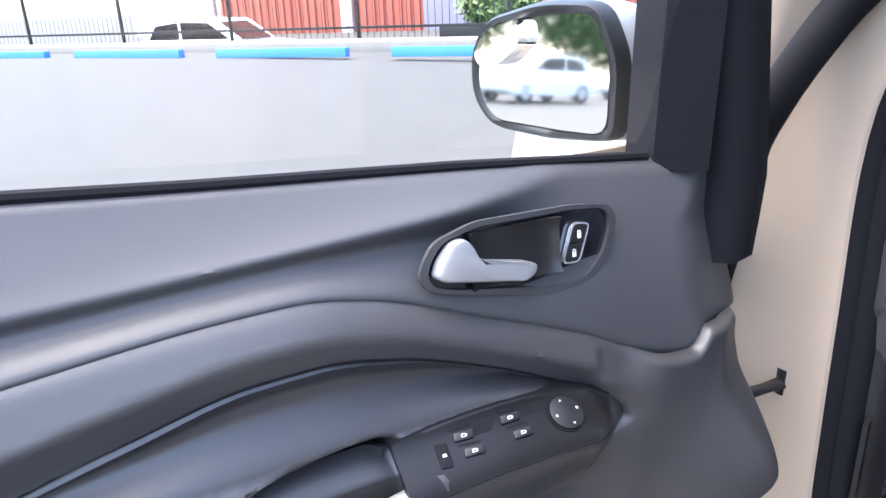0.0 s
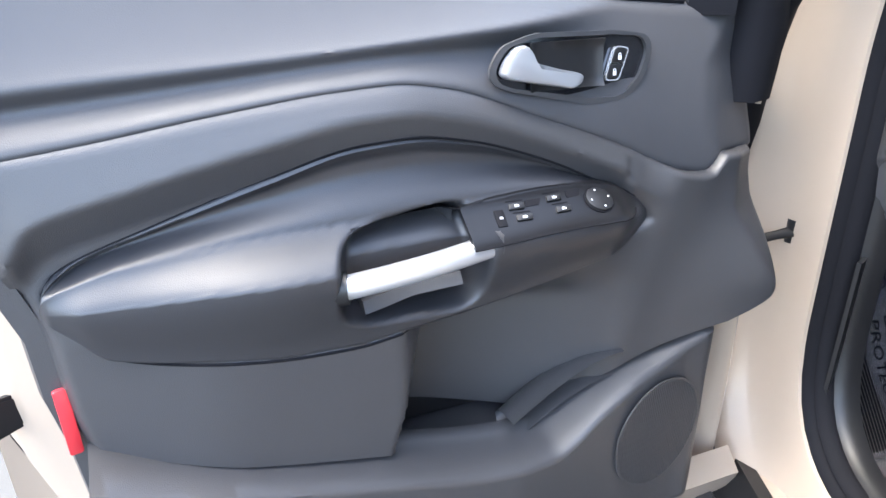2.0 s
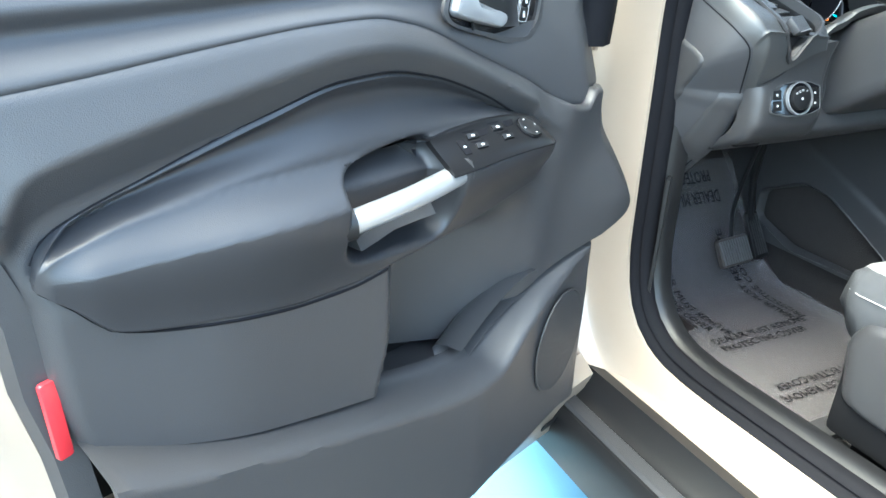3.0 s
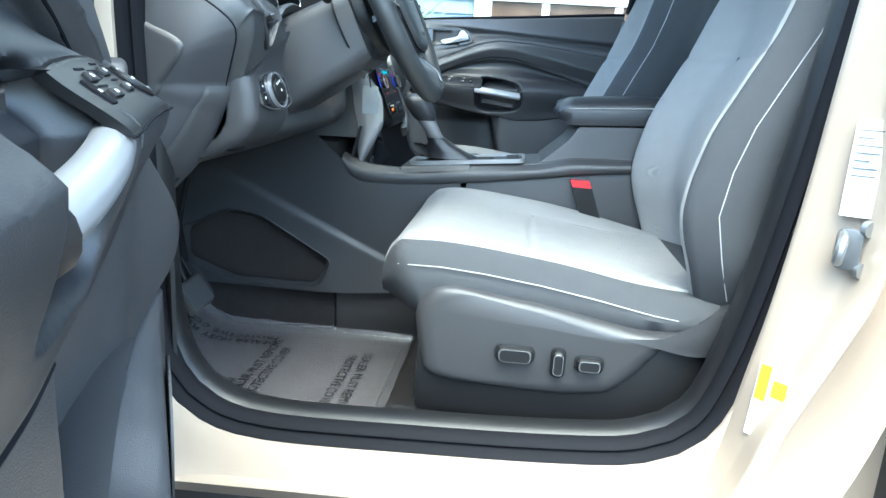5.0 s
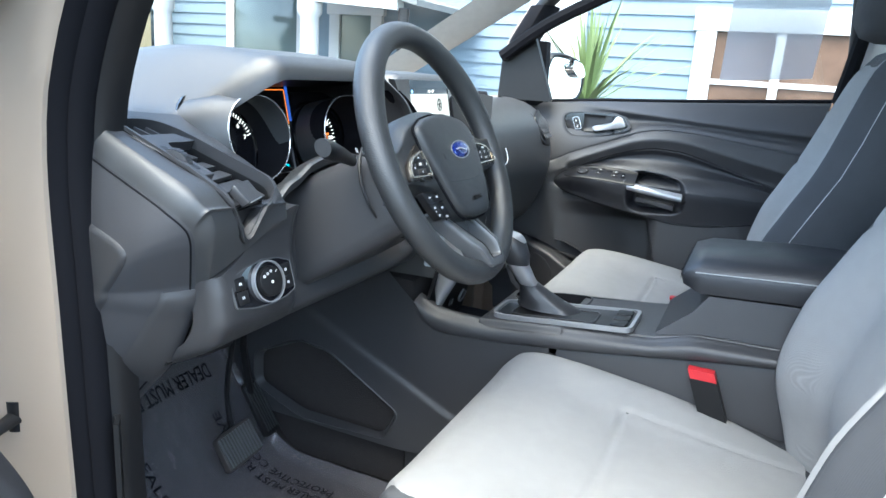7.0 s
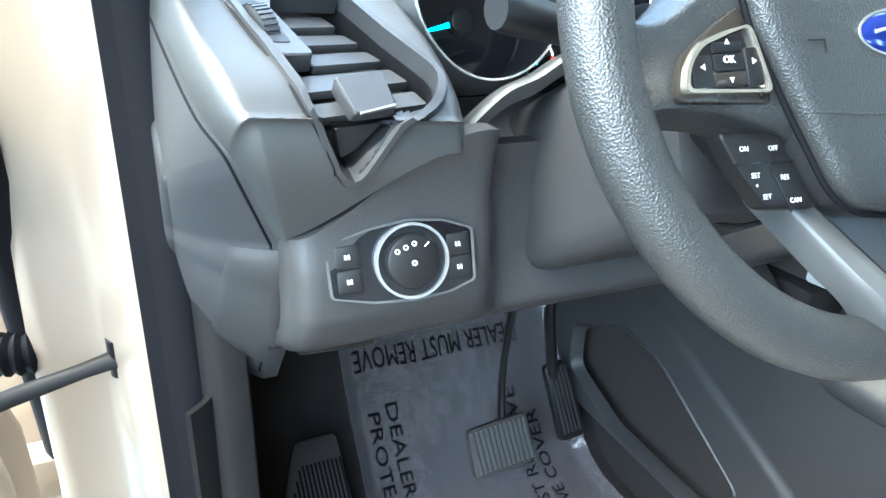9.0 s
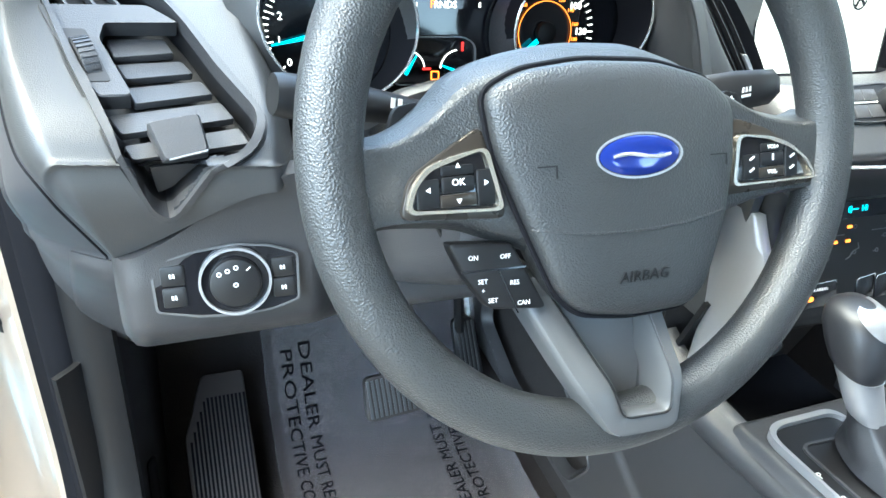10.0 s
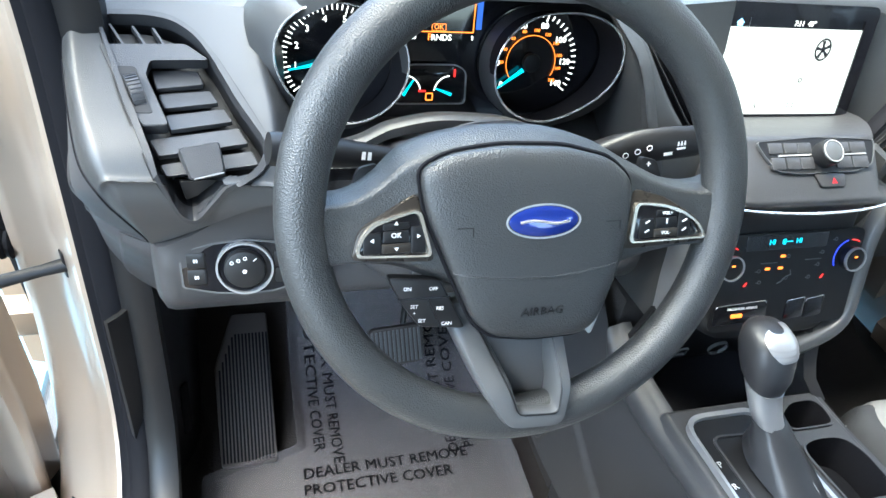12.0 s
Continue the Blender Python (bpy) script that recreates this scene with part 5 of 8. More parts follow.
def dial(cx, cz, r, tip, draw, name, nums, a0, a1, needle, unit):
    """A dial with a chrome rim drawn out to a point at one side, ticks, figures and a lit needle."""
    rim = []
    for k in range(56):
        a = 2 * math.pi * k / 56
        w = max(0, math.cos(a - tip)) ** 3
        rim.append(Vector((cx + r * math.cos(a) * (1 + draw * w), cz + r * math.sin(a) * (1 + draw * w))))
    face = part(name, slab(rim, 0.002, CL @ pose(0, 0, -0.006)), PIANO, dash, "black dial face")
    sx = 1 if cx > 0 else -1
    front = [CL @ Vector((p.x - sx * 0.004, p.y * 0.96 + 0.006, 0.058 + 0.10 * (p.y - 0.02))) for p in inset(rim, -0.001)]
    sided = [(p, ss(0.0, 0.8, sx * (p.x - cx) / r)) for p in inset(rim, -0.003)]
    part("dial_cone", loft([front, [CL @ Vector((p.x, p.y, 0.0)) for p in rim]], True, False), RUBBER, face, "", 80)
    part("dial_cowl", loft([front, [CL @ Vector((p.x + sx * 0.014 * w, p.y + 0.010 * w * (p.y > 0), 0.036)) for p, w in sided], [CL @ Vector((p.x + sx * 0.024 * w, p.y + 0.010 * w * (p.y > 0), 0.0)) for p, w in sided]], True, False), DASH_SKIN, face, "grey dial cowl", 80)
    part("dial_rim", tube(front, 0.0011, 6, closed=True), CHROME, face)
    n = (len(nums) - 1) * 5
    for k in range(n + 1):
        a = radians(mixf(a0, a1, k / n))
        ln = 0.008 if k % 5 == 0 else 0.005
        m = CL @ pose(cx, cz, -0.003) @ pose(0, 0, 0, 0, 0, math.degrees(a))
        part("dial_tick", slab([(r * 0.93 - ln, -0.0005), (r * 0.93, -0.0005), (r * 0.93, 0.0005), (r * 0.93 - ln, 0.0005)], 0.0006, m), GLOW_WHITE, face, smooth=0)
    for k, s in enumerate(nums):
        part("dial_figure", words(s, 0.0088, CL @ pose(cx + 0.70 * r * math.cos(radians(mixf(a0, a1, k / (len(nums) - 1)))), cz + 0.70 * r * math.sin(radians(mixf(a0, a1, k / (len(nums) - 1)))), -0.003)), GLOW_WHITE, face, smooth=0)
    part("dial_needle", slab([(0.012, -0.0022), (r * 0.84, -0.0006), (r * 0.84, 0.0006), (0.012, 0.0022)], 0.001, CL @ pose(cx, cz, 0.002) @ pose(0, 0, 0, 0, 0, needle)), GLOW_BLUE, face, smooth=0)
    part("dial_hub", slab(circle(0.010, 24), 0.006, CL @ pose(cx, cz, -0.003), 0.002), BLACK, face)
    return face


dial(-0.104, -0.002, 0.056, 2.6, 0.22, "rev_counter", ["0", "1", "2", "3", "4", "5", "6", "7"], 218, 20, 192, "")
sp = dial(0.104, -0.002, 0.056, 0.25, 0.42, "speedometer", ["0", "20", "40", "60", "80", "100", "120", "140"], 218, -35, 216, "")
part("inner_scale", tube([CL @ Vector((0.104 + 0.028 * math.cos(a), -0.002 + 0.028 * math.sin(a), -0.002)) for a in (radians(215 - 5 * k) for k in range(50))], 0.0004, 5), GLOW_ORANGE, sp)
for k in range(1, 11):
    part("small_figure", words(str(20 * k), 0.0048, CL @ pose(0.104 + 0.033 * math.cos(radians(205 - 24 * k)), -0.002 + 0.033 * math.sin(radians(205 - 24 * k)), -0.003)), GLOW_ORANGE, sp, smooth=0)
info = part("info_display", slab(rounded([(-0.052, 0.018), (0.046, 0.018), (0.046, 0.085), (-0.052, 0.085)], 0.003), 0.002, CL @ pose(-0.005, 0, -0.005)), PIANO, dash, "small lit information display")
part("display_frame", join(slab([(-0.04, 0.0265), (0.037, 0.0265), (0.037, 0.0275), (-0.04, 0.0275)], 0.0004, CL @ pose(0, 0, -0.0028)), slab([(0.036, 0.0275), (0.037, 0.0275), (0.037, 0.078), (0.036, 0.078)], 0.0004, CL @ pose(0, 0, -0.0028)), slab([(-0.02, 0.077), (0.037, 0.077), (0.037, 0.078), (-0.02, 0.078)], 0.0004, CL @ pose(0, 0, -0.0028)),
     words("OK", 0.007, CL @ pose(0.0, 0.0315, -0.0028)), ring(rounded([(-0.0075, 0.028), (0.0075, 0.028), (0.0075, 0.035), (-0.0075, 0.035)], 0.001), rounded([(-0.0070, 0.0285), (0.0070, 0.0285), (0.0070, 0.0345), (-0.0070, 0.0345)], 0.001), 0.0004, CL @ pose(0, 0, -0.0028)), words("P", 0.0095, CL @ pose(-0.009, 0.0215, -0.0028))), GLOW_ORANGE, info, smooth=0)
for text, size, px in (("RNDS", 0.0085, 0.003), ("S", 0.006, 0.036), ("mi", 0.006, -0.026)):
    part("display_letter", words(text, size, CL @ pose(px, 0.0212, -0.0028)), GLOW_WHITE, info, smooth=0)
part("display_side", slab([(0.040, 0.030), (0.046, 0.030), (0.046, 0.085), (0.040, 0.085)], 0.0004, CL @ pose(-0.001, 0, -0.0029)), glowing("lit_blue_bar", (0.03, 0.10, 0.5), 0.12), info, smooth=0)
gau = part("gauge_panel", slab(rounded([(-0.040, -0.046), (0.037, -0.046), (0.036, -0.012), (0.026, -0.006), (-0.024, -0.006), (-0.036, -0.014)], 0.006), 0.004, CL @ pose(-0.004, 0, -0.006), 0.001), PIANO, dash, "fuel and temperature gauges")
part("gauge_rim", ring(rounded([(-0.041, -0.047), (0.038, -0.047), (0.037, -0.012), (0.026, -0.005), (-0.024, -0.005), (-0.037, -0.014)], 0.006), rounded([(-0.040, -0.046), (0.037, -0.046), (0.036, -0.0125), (0.0255, -0.006), (-0.0235, -0.006), (-0.036, -0.0145)], 0.006), 0.003, CL @ pose(-0.004, 0, -0.003)), SILVER, gau)
for s, (gx, a0, nd) in enumerate(((-0.033, 10, 58), (0.016, 95, 160))):
    part("gauge_arc", tube([CL @ Vector((gx + 0.017 * math.cos(radians(a0 + 80 * k / 12)), -0.034 + 0.017 * math.sin(radians(a0 + 80 * k / 12)), -0.001)) for k in range(13)], 0.0006, 5), GLOW_WHITE, gau)
    part("gauge_needle", slab([(-0.002, -0.0016), (0.018, -0.0006), (0.018, 0.0006), (-0.002, 0.0016)], 0.0006, CL @ pose(gx, -0.036, -0.001, 0, 0, nd)), GLOW_BLUE, gau, smooth=0)
part("warning_light", ring(rounded([(-0.010, -0.043), (-0.002, -0.043), (-0.002, -0.035), (-0.010, -0.035)], 0.001), rounded([(-0.009, -0.042), (-0.003, -0.042), (-0.003, -0.036), (-0.009, -0.036)], 0.001), 0.0006, CL @ pose(0, 0, -0.0015)), GLOW_ORANGE, gau, smooth=0)
for x0, y0, x1, y1 in ((0.019, -0.018, 0.021, -0.010), (-0.018, -0.034, -0.010, -0.032)):
    part("red_mark", slab([(x0, y0), (x1, y0), (x1, y1), (x0, y1)], 0.0006, CL @ pose(0, 0, -0.0015)), GLOW_RED, gau, smooth=0)

# centre stack: screen, audio panel, climate panel
SCR = axes((-0.020, 0.1975, 1.080), (1, 0, 0), (0, 0.18, 1))
part("screen_surround", ring(rounded([(-0.090, -0.062), (0.098, -0.062), (0.092, 0.066), (-0.112, 0.066)], 0.010), rounded([(-0.078, -0.0475), (0.0825, -0.0475), (0.0780, 0.0515), (-0.0965, 0.0515)], 0.001), 0.0044, SCR @ pose(0, 0, -0.006)), PIANO, dash, "gloss black screen surround")
scr = part("touch_screen", slab([(-0.078, -0.0475), (0.0825, -0.0475), (0.0790, 0.0420), (-0.0940, 0.0420)], 0.003, SCR @ pose(0, 0, -0.006)), SCREEN, dash, "lit white touch screen", 0)
bar_ = part("status_bar", slab([(-0.0940, 0.0420), (0.0790, 0.0420), (0.0780, 0.0515), (-0.0965, 0.0515)], 0.003, SCR @ pose(0, 0, -0.006)), PIANO, dash, smooth=0)
part("status_text", words("7:11  48°", 0.0072, SCR @ pose(0.004, 0.0465, -0.0027)), GLOW_WHITE, bar_, smooth=0)
part("bar_divider", slab([(-0.0625, 0.0425), (-0.0620, 0.0425), (-0.0625, 0.0512), (-0.0630, 0.0512)], 0.0004, SCR @ pose(0, 0, -0.0028)), GREY_METAL, bar_, smooth=0)
part("home_mark", slab([(-0.0765, 0.0430), (-0.0705, 0.0430), (-0.0705, 0.0460), (-0.0690, 0.0460), (-0.0735, 0.0502), (-0.0780, 0.0460), (-0.0765, 0.0460)], 0.0004, SCR @ pose(0, 0, -0.0027)), glowing("lit_pale_blue", (0.3, 0.6, 1.0), 0.25), bar_, smooth=0)
ICO = SCR @ pose(0.0365, 0.0215, -0.0028)
ic = part("screen_icon", ring(circle(0.0098, 32, 0, 0, 0.0118), circle(0.0080, 32, 0, 0, 0.0098), 0.0004, ICO), BLACK_INK, scr, "small picture of a spoked wheel", 0)
part("icon_hub", slab(circle(0.0026, 16, 0, 0, 0.0032), 0.0005, ICO), BLACK_INK, ic, smooth=0)
for k in range(5):
    part("icon_spoke", slab([(-0.0011, 0.002), (0.0011, 0.002), (0.0019, 0.0092), (-0.0019, 0.0092)], 0.00045, ICO @ pose(0, 0, 0, 0, 0, 72 * k + 10)), BLACK_INK, ic, smooth=0)
part("screen_icon", ring(circle(0.0026, 14, 0.0205, -0.0108), circle(0.0017, 14, 0.0205, -0.0108), 0.0004, SCR @ pose(0, 0, -0.0028)), BLACK_INK, scr, smooth=0)
part("screen_icon", tube([SCR @ Vector(p) for p in ((-0.0270, -0.0345, -0.0026), (-0.0278, -0.0370, -0.0026), (-0.0265, -0.0395, -0.0026), (-0.0245, -0.0408, -0.0026))], 0.0006, 5), GREY_METAL, scr, smooth=0)
part("screen_icon", join(*[slab([(0.0545 + dx, -0.0385 + dy), (0.0600 + dx, -0.0385 + dy), (0.0600 + dx, -0.0379 + dy), (0.0545 + dx, -0.0379 + dy)], 0.0004, SCR @ pose(0, 0, -0.0028)) for dx, dy in ((0, 0), (0.001, 0.0025), (0.002, -0.0025))]), GREY_METAL, scr, smooth=0)
for k in range(6):
    ix, iy = 0.0135 + 0.0035 * (k % 3), -0.0365 - 0.0035 * (k // 3)
    part("icon_dot", slab([(ix, iy), (ix + 0.0016, iy), (ix + 0.0016, iy + 0.0016), (ix, iy + 0.0016)], 0.0004, SCR @ pose(0, 0, -0.0028)), GREY_METAL, scr, smooth=0)
PALE_LINE = material("pale_screen_line", (0.6, 0.62, 0.62), 0.4)
for ly, lx in ((-0.0275, -0.070), (0.0045, 0.030), (-0.0108, 0.028)):
    part("screen_line", slab([(lx, ly), (0.0620, ly), (0.0620, ly + 0.0004), (lx, ly + 0.0004)], 0.0004, SCR @ pose(0, 0, -0.0028)), PALE_LINE, scr, smooth=0)

# the stack's skin from under the screen: a ledge, the sloping audio pad, a lip and the climate face
sk_y = curve((0.0, 0.200), (0.06, 0.172), (0.12, 0.134), (0.15, 0.121), (0.18, 0.112), (0.36, 0.0735), (0.385, 0.0690), (0.40, 0.0705), (0.43, 0.086), (0.48, 0.1035), (0.52, 0.1010), (0.86, 0.0620), (0.92, 0.058), (0.95, 0.068), (1.0, 0.12))
sk_z = curve((0.0, 1.026), (0.06, 1.037), (0.12, 1.0465), (0.15, 1.0480), (0.18, 1.0420), (0.36, 1.0110), (0.385, 1.0060), (0.40, 1.0000), (0.43, 0.988), (0.48, 0.9640), (0.52, 0.9500), (0.86, 0.8480), (0.92, 0.832), (0.95, 0.822), (1.0, 0.800))
sk_l = curve((0.0, -0.125), (0.15, -0.135), (0.38, -0.140), (0.45, -0.115), (0.86, -0.110), (1.0, -0.085))
sk_r = curve((0.0, 0.088), (0.10, 0.078), (0.16, 0.062), (0.36, 0.056), (0.385, 0.062), (0.42, 0.088), (0.80, 0.086), (0.90, 0.074), (1.0, 0.045))


def stack_fn(u, v):
    x = 2 * u - 1
    side = abs(x) ** 10
    return Vector((mixf(sk_l(v), sk_r(v), u), sk_y(v) + 0.030 * side, sk_z(v) - 0.006 * side * (1 - ss(0.36, 0.42, v))))


part("stack_panel", sheet(lambda u, v: stack_fn(u, mixf(0, 0.40, v)), 34, 50, (0, 0.02, -0.01)), HARD_TRIM, dash, "charcoal audio pad below the screen", 60)
part("climate_face", sheet(lambda u, v: stack_fn(u, mixf(0.398, 1.0, v)), 30, 50, (0, 0.02, 0)), BLACK, dash, "black climate face", 60)
part("chrome_strip", tube(path3([(-0.150, 0.078, 1.003), (-0.110, 0.0690, 0.9990), (-0.040, 0.0635, 0.9970), (0.030, 0.0660, 0.9985), (0.075, 0.0760, 1.0060), (0.125, 0.100, 1.020)], 0.008), 0.0013, 8), CHROME, dash, "thin curved chrome strip")
# a satin frame turns round the climate face's far lower corner
CLM = axes((-0.0075, 0.0852, 0.9072), (1, 0, 0), (0, 0.36, 0.93))
band = path3([(0.128, 0.075, 0.0), (0.110, 0.040, 0.0), (0.1035, 0.012, 0.0), (0.1000, -0.030, 0.0), (0.0960, -0.066, 0.0), (0.0820, -0.084, 0.0), (0.0550, -0.096, 0.0), (0.0250, -0.106, 0.001)], 0.006)
part("stack_side_trim", loft([[CLM @ (Vector(p) + Vector((nx * d, ny * d, h))) for d, h in ((-0.0100, -0.010), (-0.0090, 0.002), (-0.0065, 0.0045), (0.004, 0.0035), (0.0095, 0.000), (0.0105, -0.012))] for p, (nx, ny) in ((p, ((lambda g: (-g.y, g.x))((band[min(k + 1, len(band) - 1)] - band[max(k - 1, 0)]).normalized()))) for k, p in enumerate(band))], True, True), GREY_METAL, dash, "satin grey stack frame", 60)
side_f = curve((0.742, 0.117), (0.77, 0.103), (0.80, 0.088), (0.838, 0.074), (0.88, 0.078), (0.93, 0.110))
side_r = curve((0.742, 0.121), (0.77, 0.126), (0.80, 0.130), (0.827, 0.142), (0.87, 0.162), (0.93, 0.175))
part("stack_side_trim", sheet(lambda u, v: (lambda z: Vector((-0.118 - 0.008 * math.sin(math.pi * u) ** 0.7, mixf(side_f(z), side_r(z), u), z)))(mixf(0.742, 0.930, v)), 12, 30, (0.010, 0.0, 0)), SILVER, dash, "pale silver stack side trim", 60)
for x0, x1 in ((-0.123, -0.155), (0.085, 0.155)):
    part("stack_flank", sheet(lambda u, v: Vector((mixf(x0, x1, u), mixf(0.115, 0.45, u), mixf(0.80, 1.02, v))), 4, 6, (0.01 if x0 < 0 else -0.01, 0, 0)), DASH_SKIN, dash)
part("stack_cheek", sheet(lambda u, v: Vector((mixf(0.070, 0.160, u), mixf(0.215, 0.150, u) + 0.02 * math.sin(math.pi * u), mixf(1.005, 1.14 - 0.02 * u, v))), 10, 10, (0, 0.012, 0)), DASH_SKIN, dash, "", 60)
part("screen_cheek", sheet(lambda u, v: Vector((mixf(-0.205 + 0.085 * (1 - v), -0.108 + 0.018 * (1 - v), u), mixf(0.172, 0.196, u) + 0.012 * v, mixf(1.010, 1.146, v))), 10, 10, (0, 0.012, 0)), DASH_SKIN, dash, "", 60)

AUD = axes((-0.0315, 0.1010, 1.0345), (1, 0, 0), (0, 0.78, 0.62))
ao = rounded([(-0.0700, 0.0175), (-0.0630, 0.0035), (-0.0520, -0.0120), (-0.0300, -0.0145), (0.0400, -0.0135), (0.0600, -0.0075), (0.0640, -0.0010), (0.0700, 0.0180), (0.0, 0.0215)], 0.006)
part("audio_rim", ring(inset(ao, -0.0010), ao, 0.0030, AUD), GREY_METAL, dash)
part("audio_panel", slab(ao, 0.0022, AUD), BLACK, dash, "black audio control panel")
for k in range(12):
    col, row = k % 6, k // 6
    if col == 3:
        continue
    bx = (-0.0500, -0.0325, -0.0165, 0, 0.0270, 0.0475)[col]
    w = 0.0078 if col < 4 else 0.0095
    part("audio_button", slab(rounded([(bx - w, 0.0052 if row == 0 else -0.0105), (bx + w, 0.0052 if row == 0 else -0.0105), (bx + w, 0.0160 if row == 0 else 0.0014), (bx - w, 0.0160 if row == 0 else 0.0014)], 0.0012), 0.0034, AUD, 0.0006), HARD_TRIM, dash)
for bx, w in ((-0.0295, 0.0185), (0.0390, 0.0165)):
    part("chrome_bar", slab([(bx - w, 0.0024), (bx + w, 0.0028), (bx + w, 0.0042), (bx - w, 0.0038)], 0.0038, AUD), CHROME, dash, smooth=0)
vk = part("volume_knob", slab(circle(0.0128, 36), 0.0165, AUD @ pose(0.0035, 0.0028, 0), 0.0025), BLACK, dash, "round volume knob")
part("knob_ring", ring(circle(0.0112, 36), circle(0.0098, 36), 0.0010, AUD @ pose(0.0035, 0.0028, 0.0162)), CHROME, vk)
part("knob_cap", slab(circle(0.0092, 32), 0.0012, AUD @ pose(0.0035, 0.0028, 0.0160), 0.0004), GREY_METAL, vk)
hz_o = rounded([(-0.0135, -0.0285), (0.0145, -0.0285), (0.0170, -0.0150), (-0.0190, -0.0150)], 0.003)
hz = part("hazard_button", slab(hz_o, 0.0016, AUD @ pose(0.010, 0, 0), 0.0005), HARD_TRIM, dash)
part("hazard_gap", ring(inset(hz_o, -0.0008), hz_o, 0.0009, AUD @ pose(0.010, 0, 0)), BLACK, hz)
part("hazard_mark", ring([(-0.0035, -0.0255), (0.0035, -0.0255), (0.0, -0.0195)], [(-0.0015, -0.0243), (0.0015, -0.0243), (0.0, -0.0217)], 0.0004, AUD @ pose(0.012, 0, 0.0016)), RED, hz, smooth=0)

cp = part("climate_panel", slab(rounded([(-0.094, -0.070), (0.086, -0.070), (0.090, 0.040), (-0.096, 0.040)], 0.010), 0.0025, CLM), BLACK, dash, "black climate control panel")
part("climate_display", slab([(-0.064, 0.0215), (0.040, 0.0215), (0.040, 0.0380), (-0.064, 0.0380)], 0.0030, CLM), PIANO, dash, smooth=0)
part("climate_digits", join(words("HI", 0.0080, CLM @ pose(-0.0320, 0.0300, 0.0034)), words("HI", 0.0080, CLM @ pose(0.0020, 0.0300, 0.0034)), slab([(-0.0190, 0.0295), (-0.0060, 0.0295), (-0.0060, 0.0306), (-0.0190, 0.0306)], 0.0004, CLM @ pose(0, 0, 0.0031)), slab([(-0.0190, 0.0275), (-0.0150, 0.0265), (-0.0150, 0.0335), (-0.0190, 0.0325)], 0.0004, CLM @ pose(0, 0, 0.0031))), GLOW_BLUE, cp, smooth=0)
for s in (-1, 1):
    KB = CLM @ pose(0.074 if s > 0 else -0.0835, 0.0070, 0)
    kb = part("climate_knob", slab(circle(0.0128, 36), 0.0125, KB, 0.002), BLACK, dash, "round climate knob")
    part("knob_ring", ring(circle(0.0138, 36), circle(0.0122, 36), 0.0030, KB @ pose(0, 0, 0.0105)), SILVER, kb)
    part("knob_mark", slab(rounded([(-0.002, 0.002), (0.002, 0.002), (0.002, 0.004), (-0.002, 0.004)], 0.0006), 0.0005, KB @ pose(0, 0, 0.0125)), GLOW_ORANGE, kb, smooth=0)
    part("cold_arc", tube([KB @ Vector((0.0200 * math.cos(radians(105 + 6 * k)), 0.0200 * math.sin(radians(105 + 6 * k)), 0.0028)) for k in range(18)], 0.00075, 5), glowing("lit_deep_blue", (0.03, 0.06, 1.0), 0.12), kb)
    part("hot_arc", tube([KB @ Vector((0.0200 * math.cos(radians(60 + 5 * k)), 0.0200 * math.sin(radians(60 + 5 * k)), 0.0028)) for k in range(7)], 0.00085, 5), GLOW_RED, kb)
for px, py in ((-0.0145, 0.0135), (-0.0316, 0.0), (-0.0150, 0.0)):
    part("lit_orange_mark", slab(rounded([(px - 0.0030, py - 0.0014), (px + 0.0030, py - 0.0014), (px + 0.0030, py + 0.0014), (px - 0.0030, py + 0.0014)], 0.0008), 0.0006, CLM @ pose(0, 0, 0.0025)), GLOW_ORANGE, cp, smooth=0)
for px, py in ((-0.0568, -0.0163), (0.0424, -0.0134)):
    part("lit_red_mark", slab([(px - 0.0024, py - 0.0020), (px + 0.0010, py - 0.0020), (px + 0.0026, py + 0.0022), (px + 0.0006, py + 0.0022)], 0.0006, CLM @ pose(0, 0, 0.0025)), GLOW_RED, cp, smooth=0)
for px, py, w in ((-0.0310, 0.0065, 0.0105), (0.0260, 0.0075, 0.0105)):
    part("printed_mark", slab([(px - w, py - 0.0004), (px + w, py - 0.0004), (px + w, py + 0.0004), (px - w, py + 0.0004)], 0.0005, CLM @ pose(0, 0, 0.0025)), GREY_METAL, cp, smooth=0)
for px, py in ((-0.0070, 0.0130), (0.0370, 0.0150), (-0.0420, -0.0020), (0.0340, 0.0010), (-0.0390, -0.0150), (0.0250, -0.0130), (-0.0050, -0.0120), (-0.0600, 0.0260), (0.0520, 0.0290)):
    part("printed_mark", join(ring(circle(0.0022, 10, px, py), circle(0.0015, 10, px, py), 0.0004, CLM @ pose(0, 0, 0.0025)), slab([(px - 0.0045, py - 0.0010), (px - 0.0026, py - 0.0010), (px - 0.0026, py - 0.0003), (px - 0.0045, py - 0.0003)], 0.0004, CLM @ pose(0, 0, 0.0025))), GREY_METAL, cp, smooth=0)
part("printed_mark", tube([CLM @ Vector(p) for p in ((-0.0155, -0.0180, 0.0027), (-0.0105, -0.0160, 0.0027), (-0.0065, -0.0110, 0.0027), (0.0005, -0.0085, 0.0027), (-0.0015, -0.0030, 0.0027))], 0.0006, 5), GREY_METAL, cp, smooth=0)
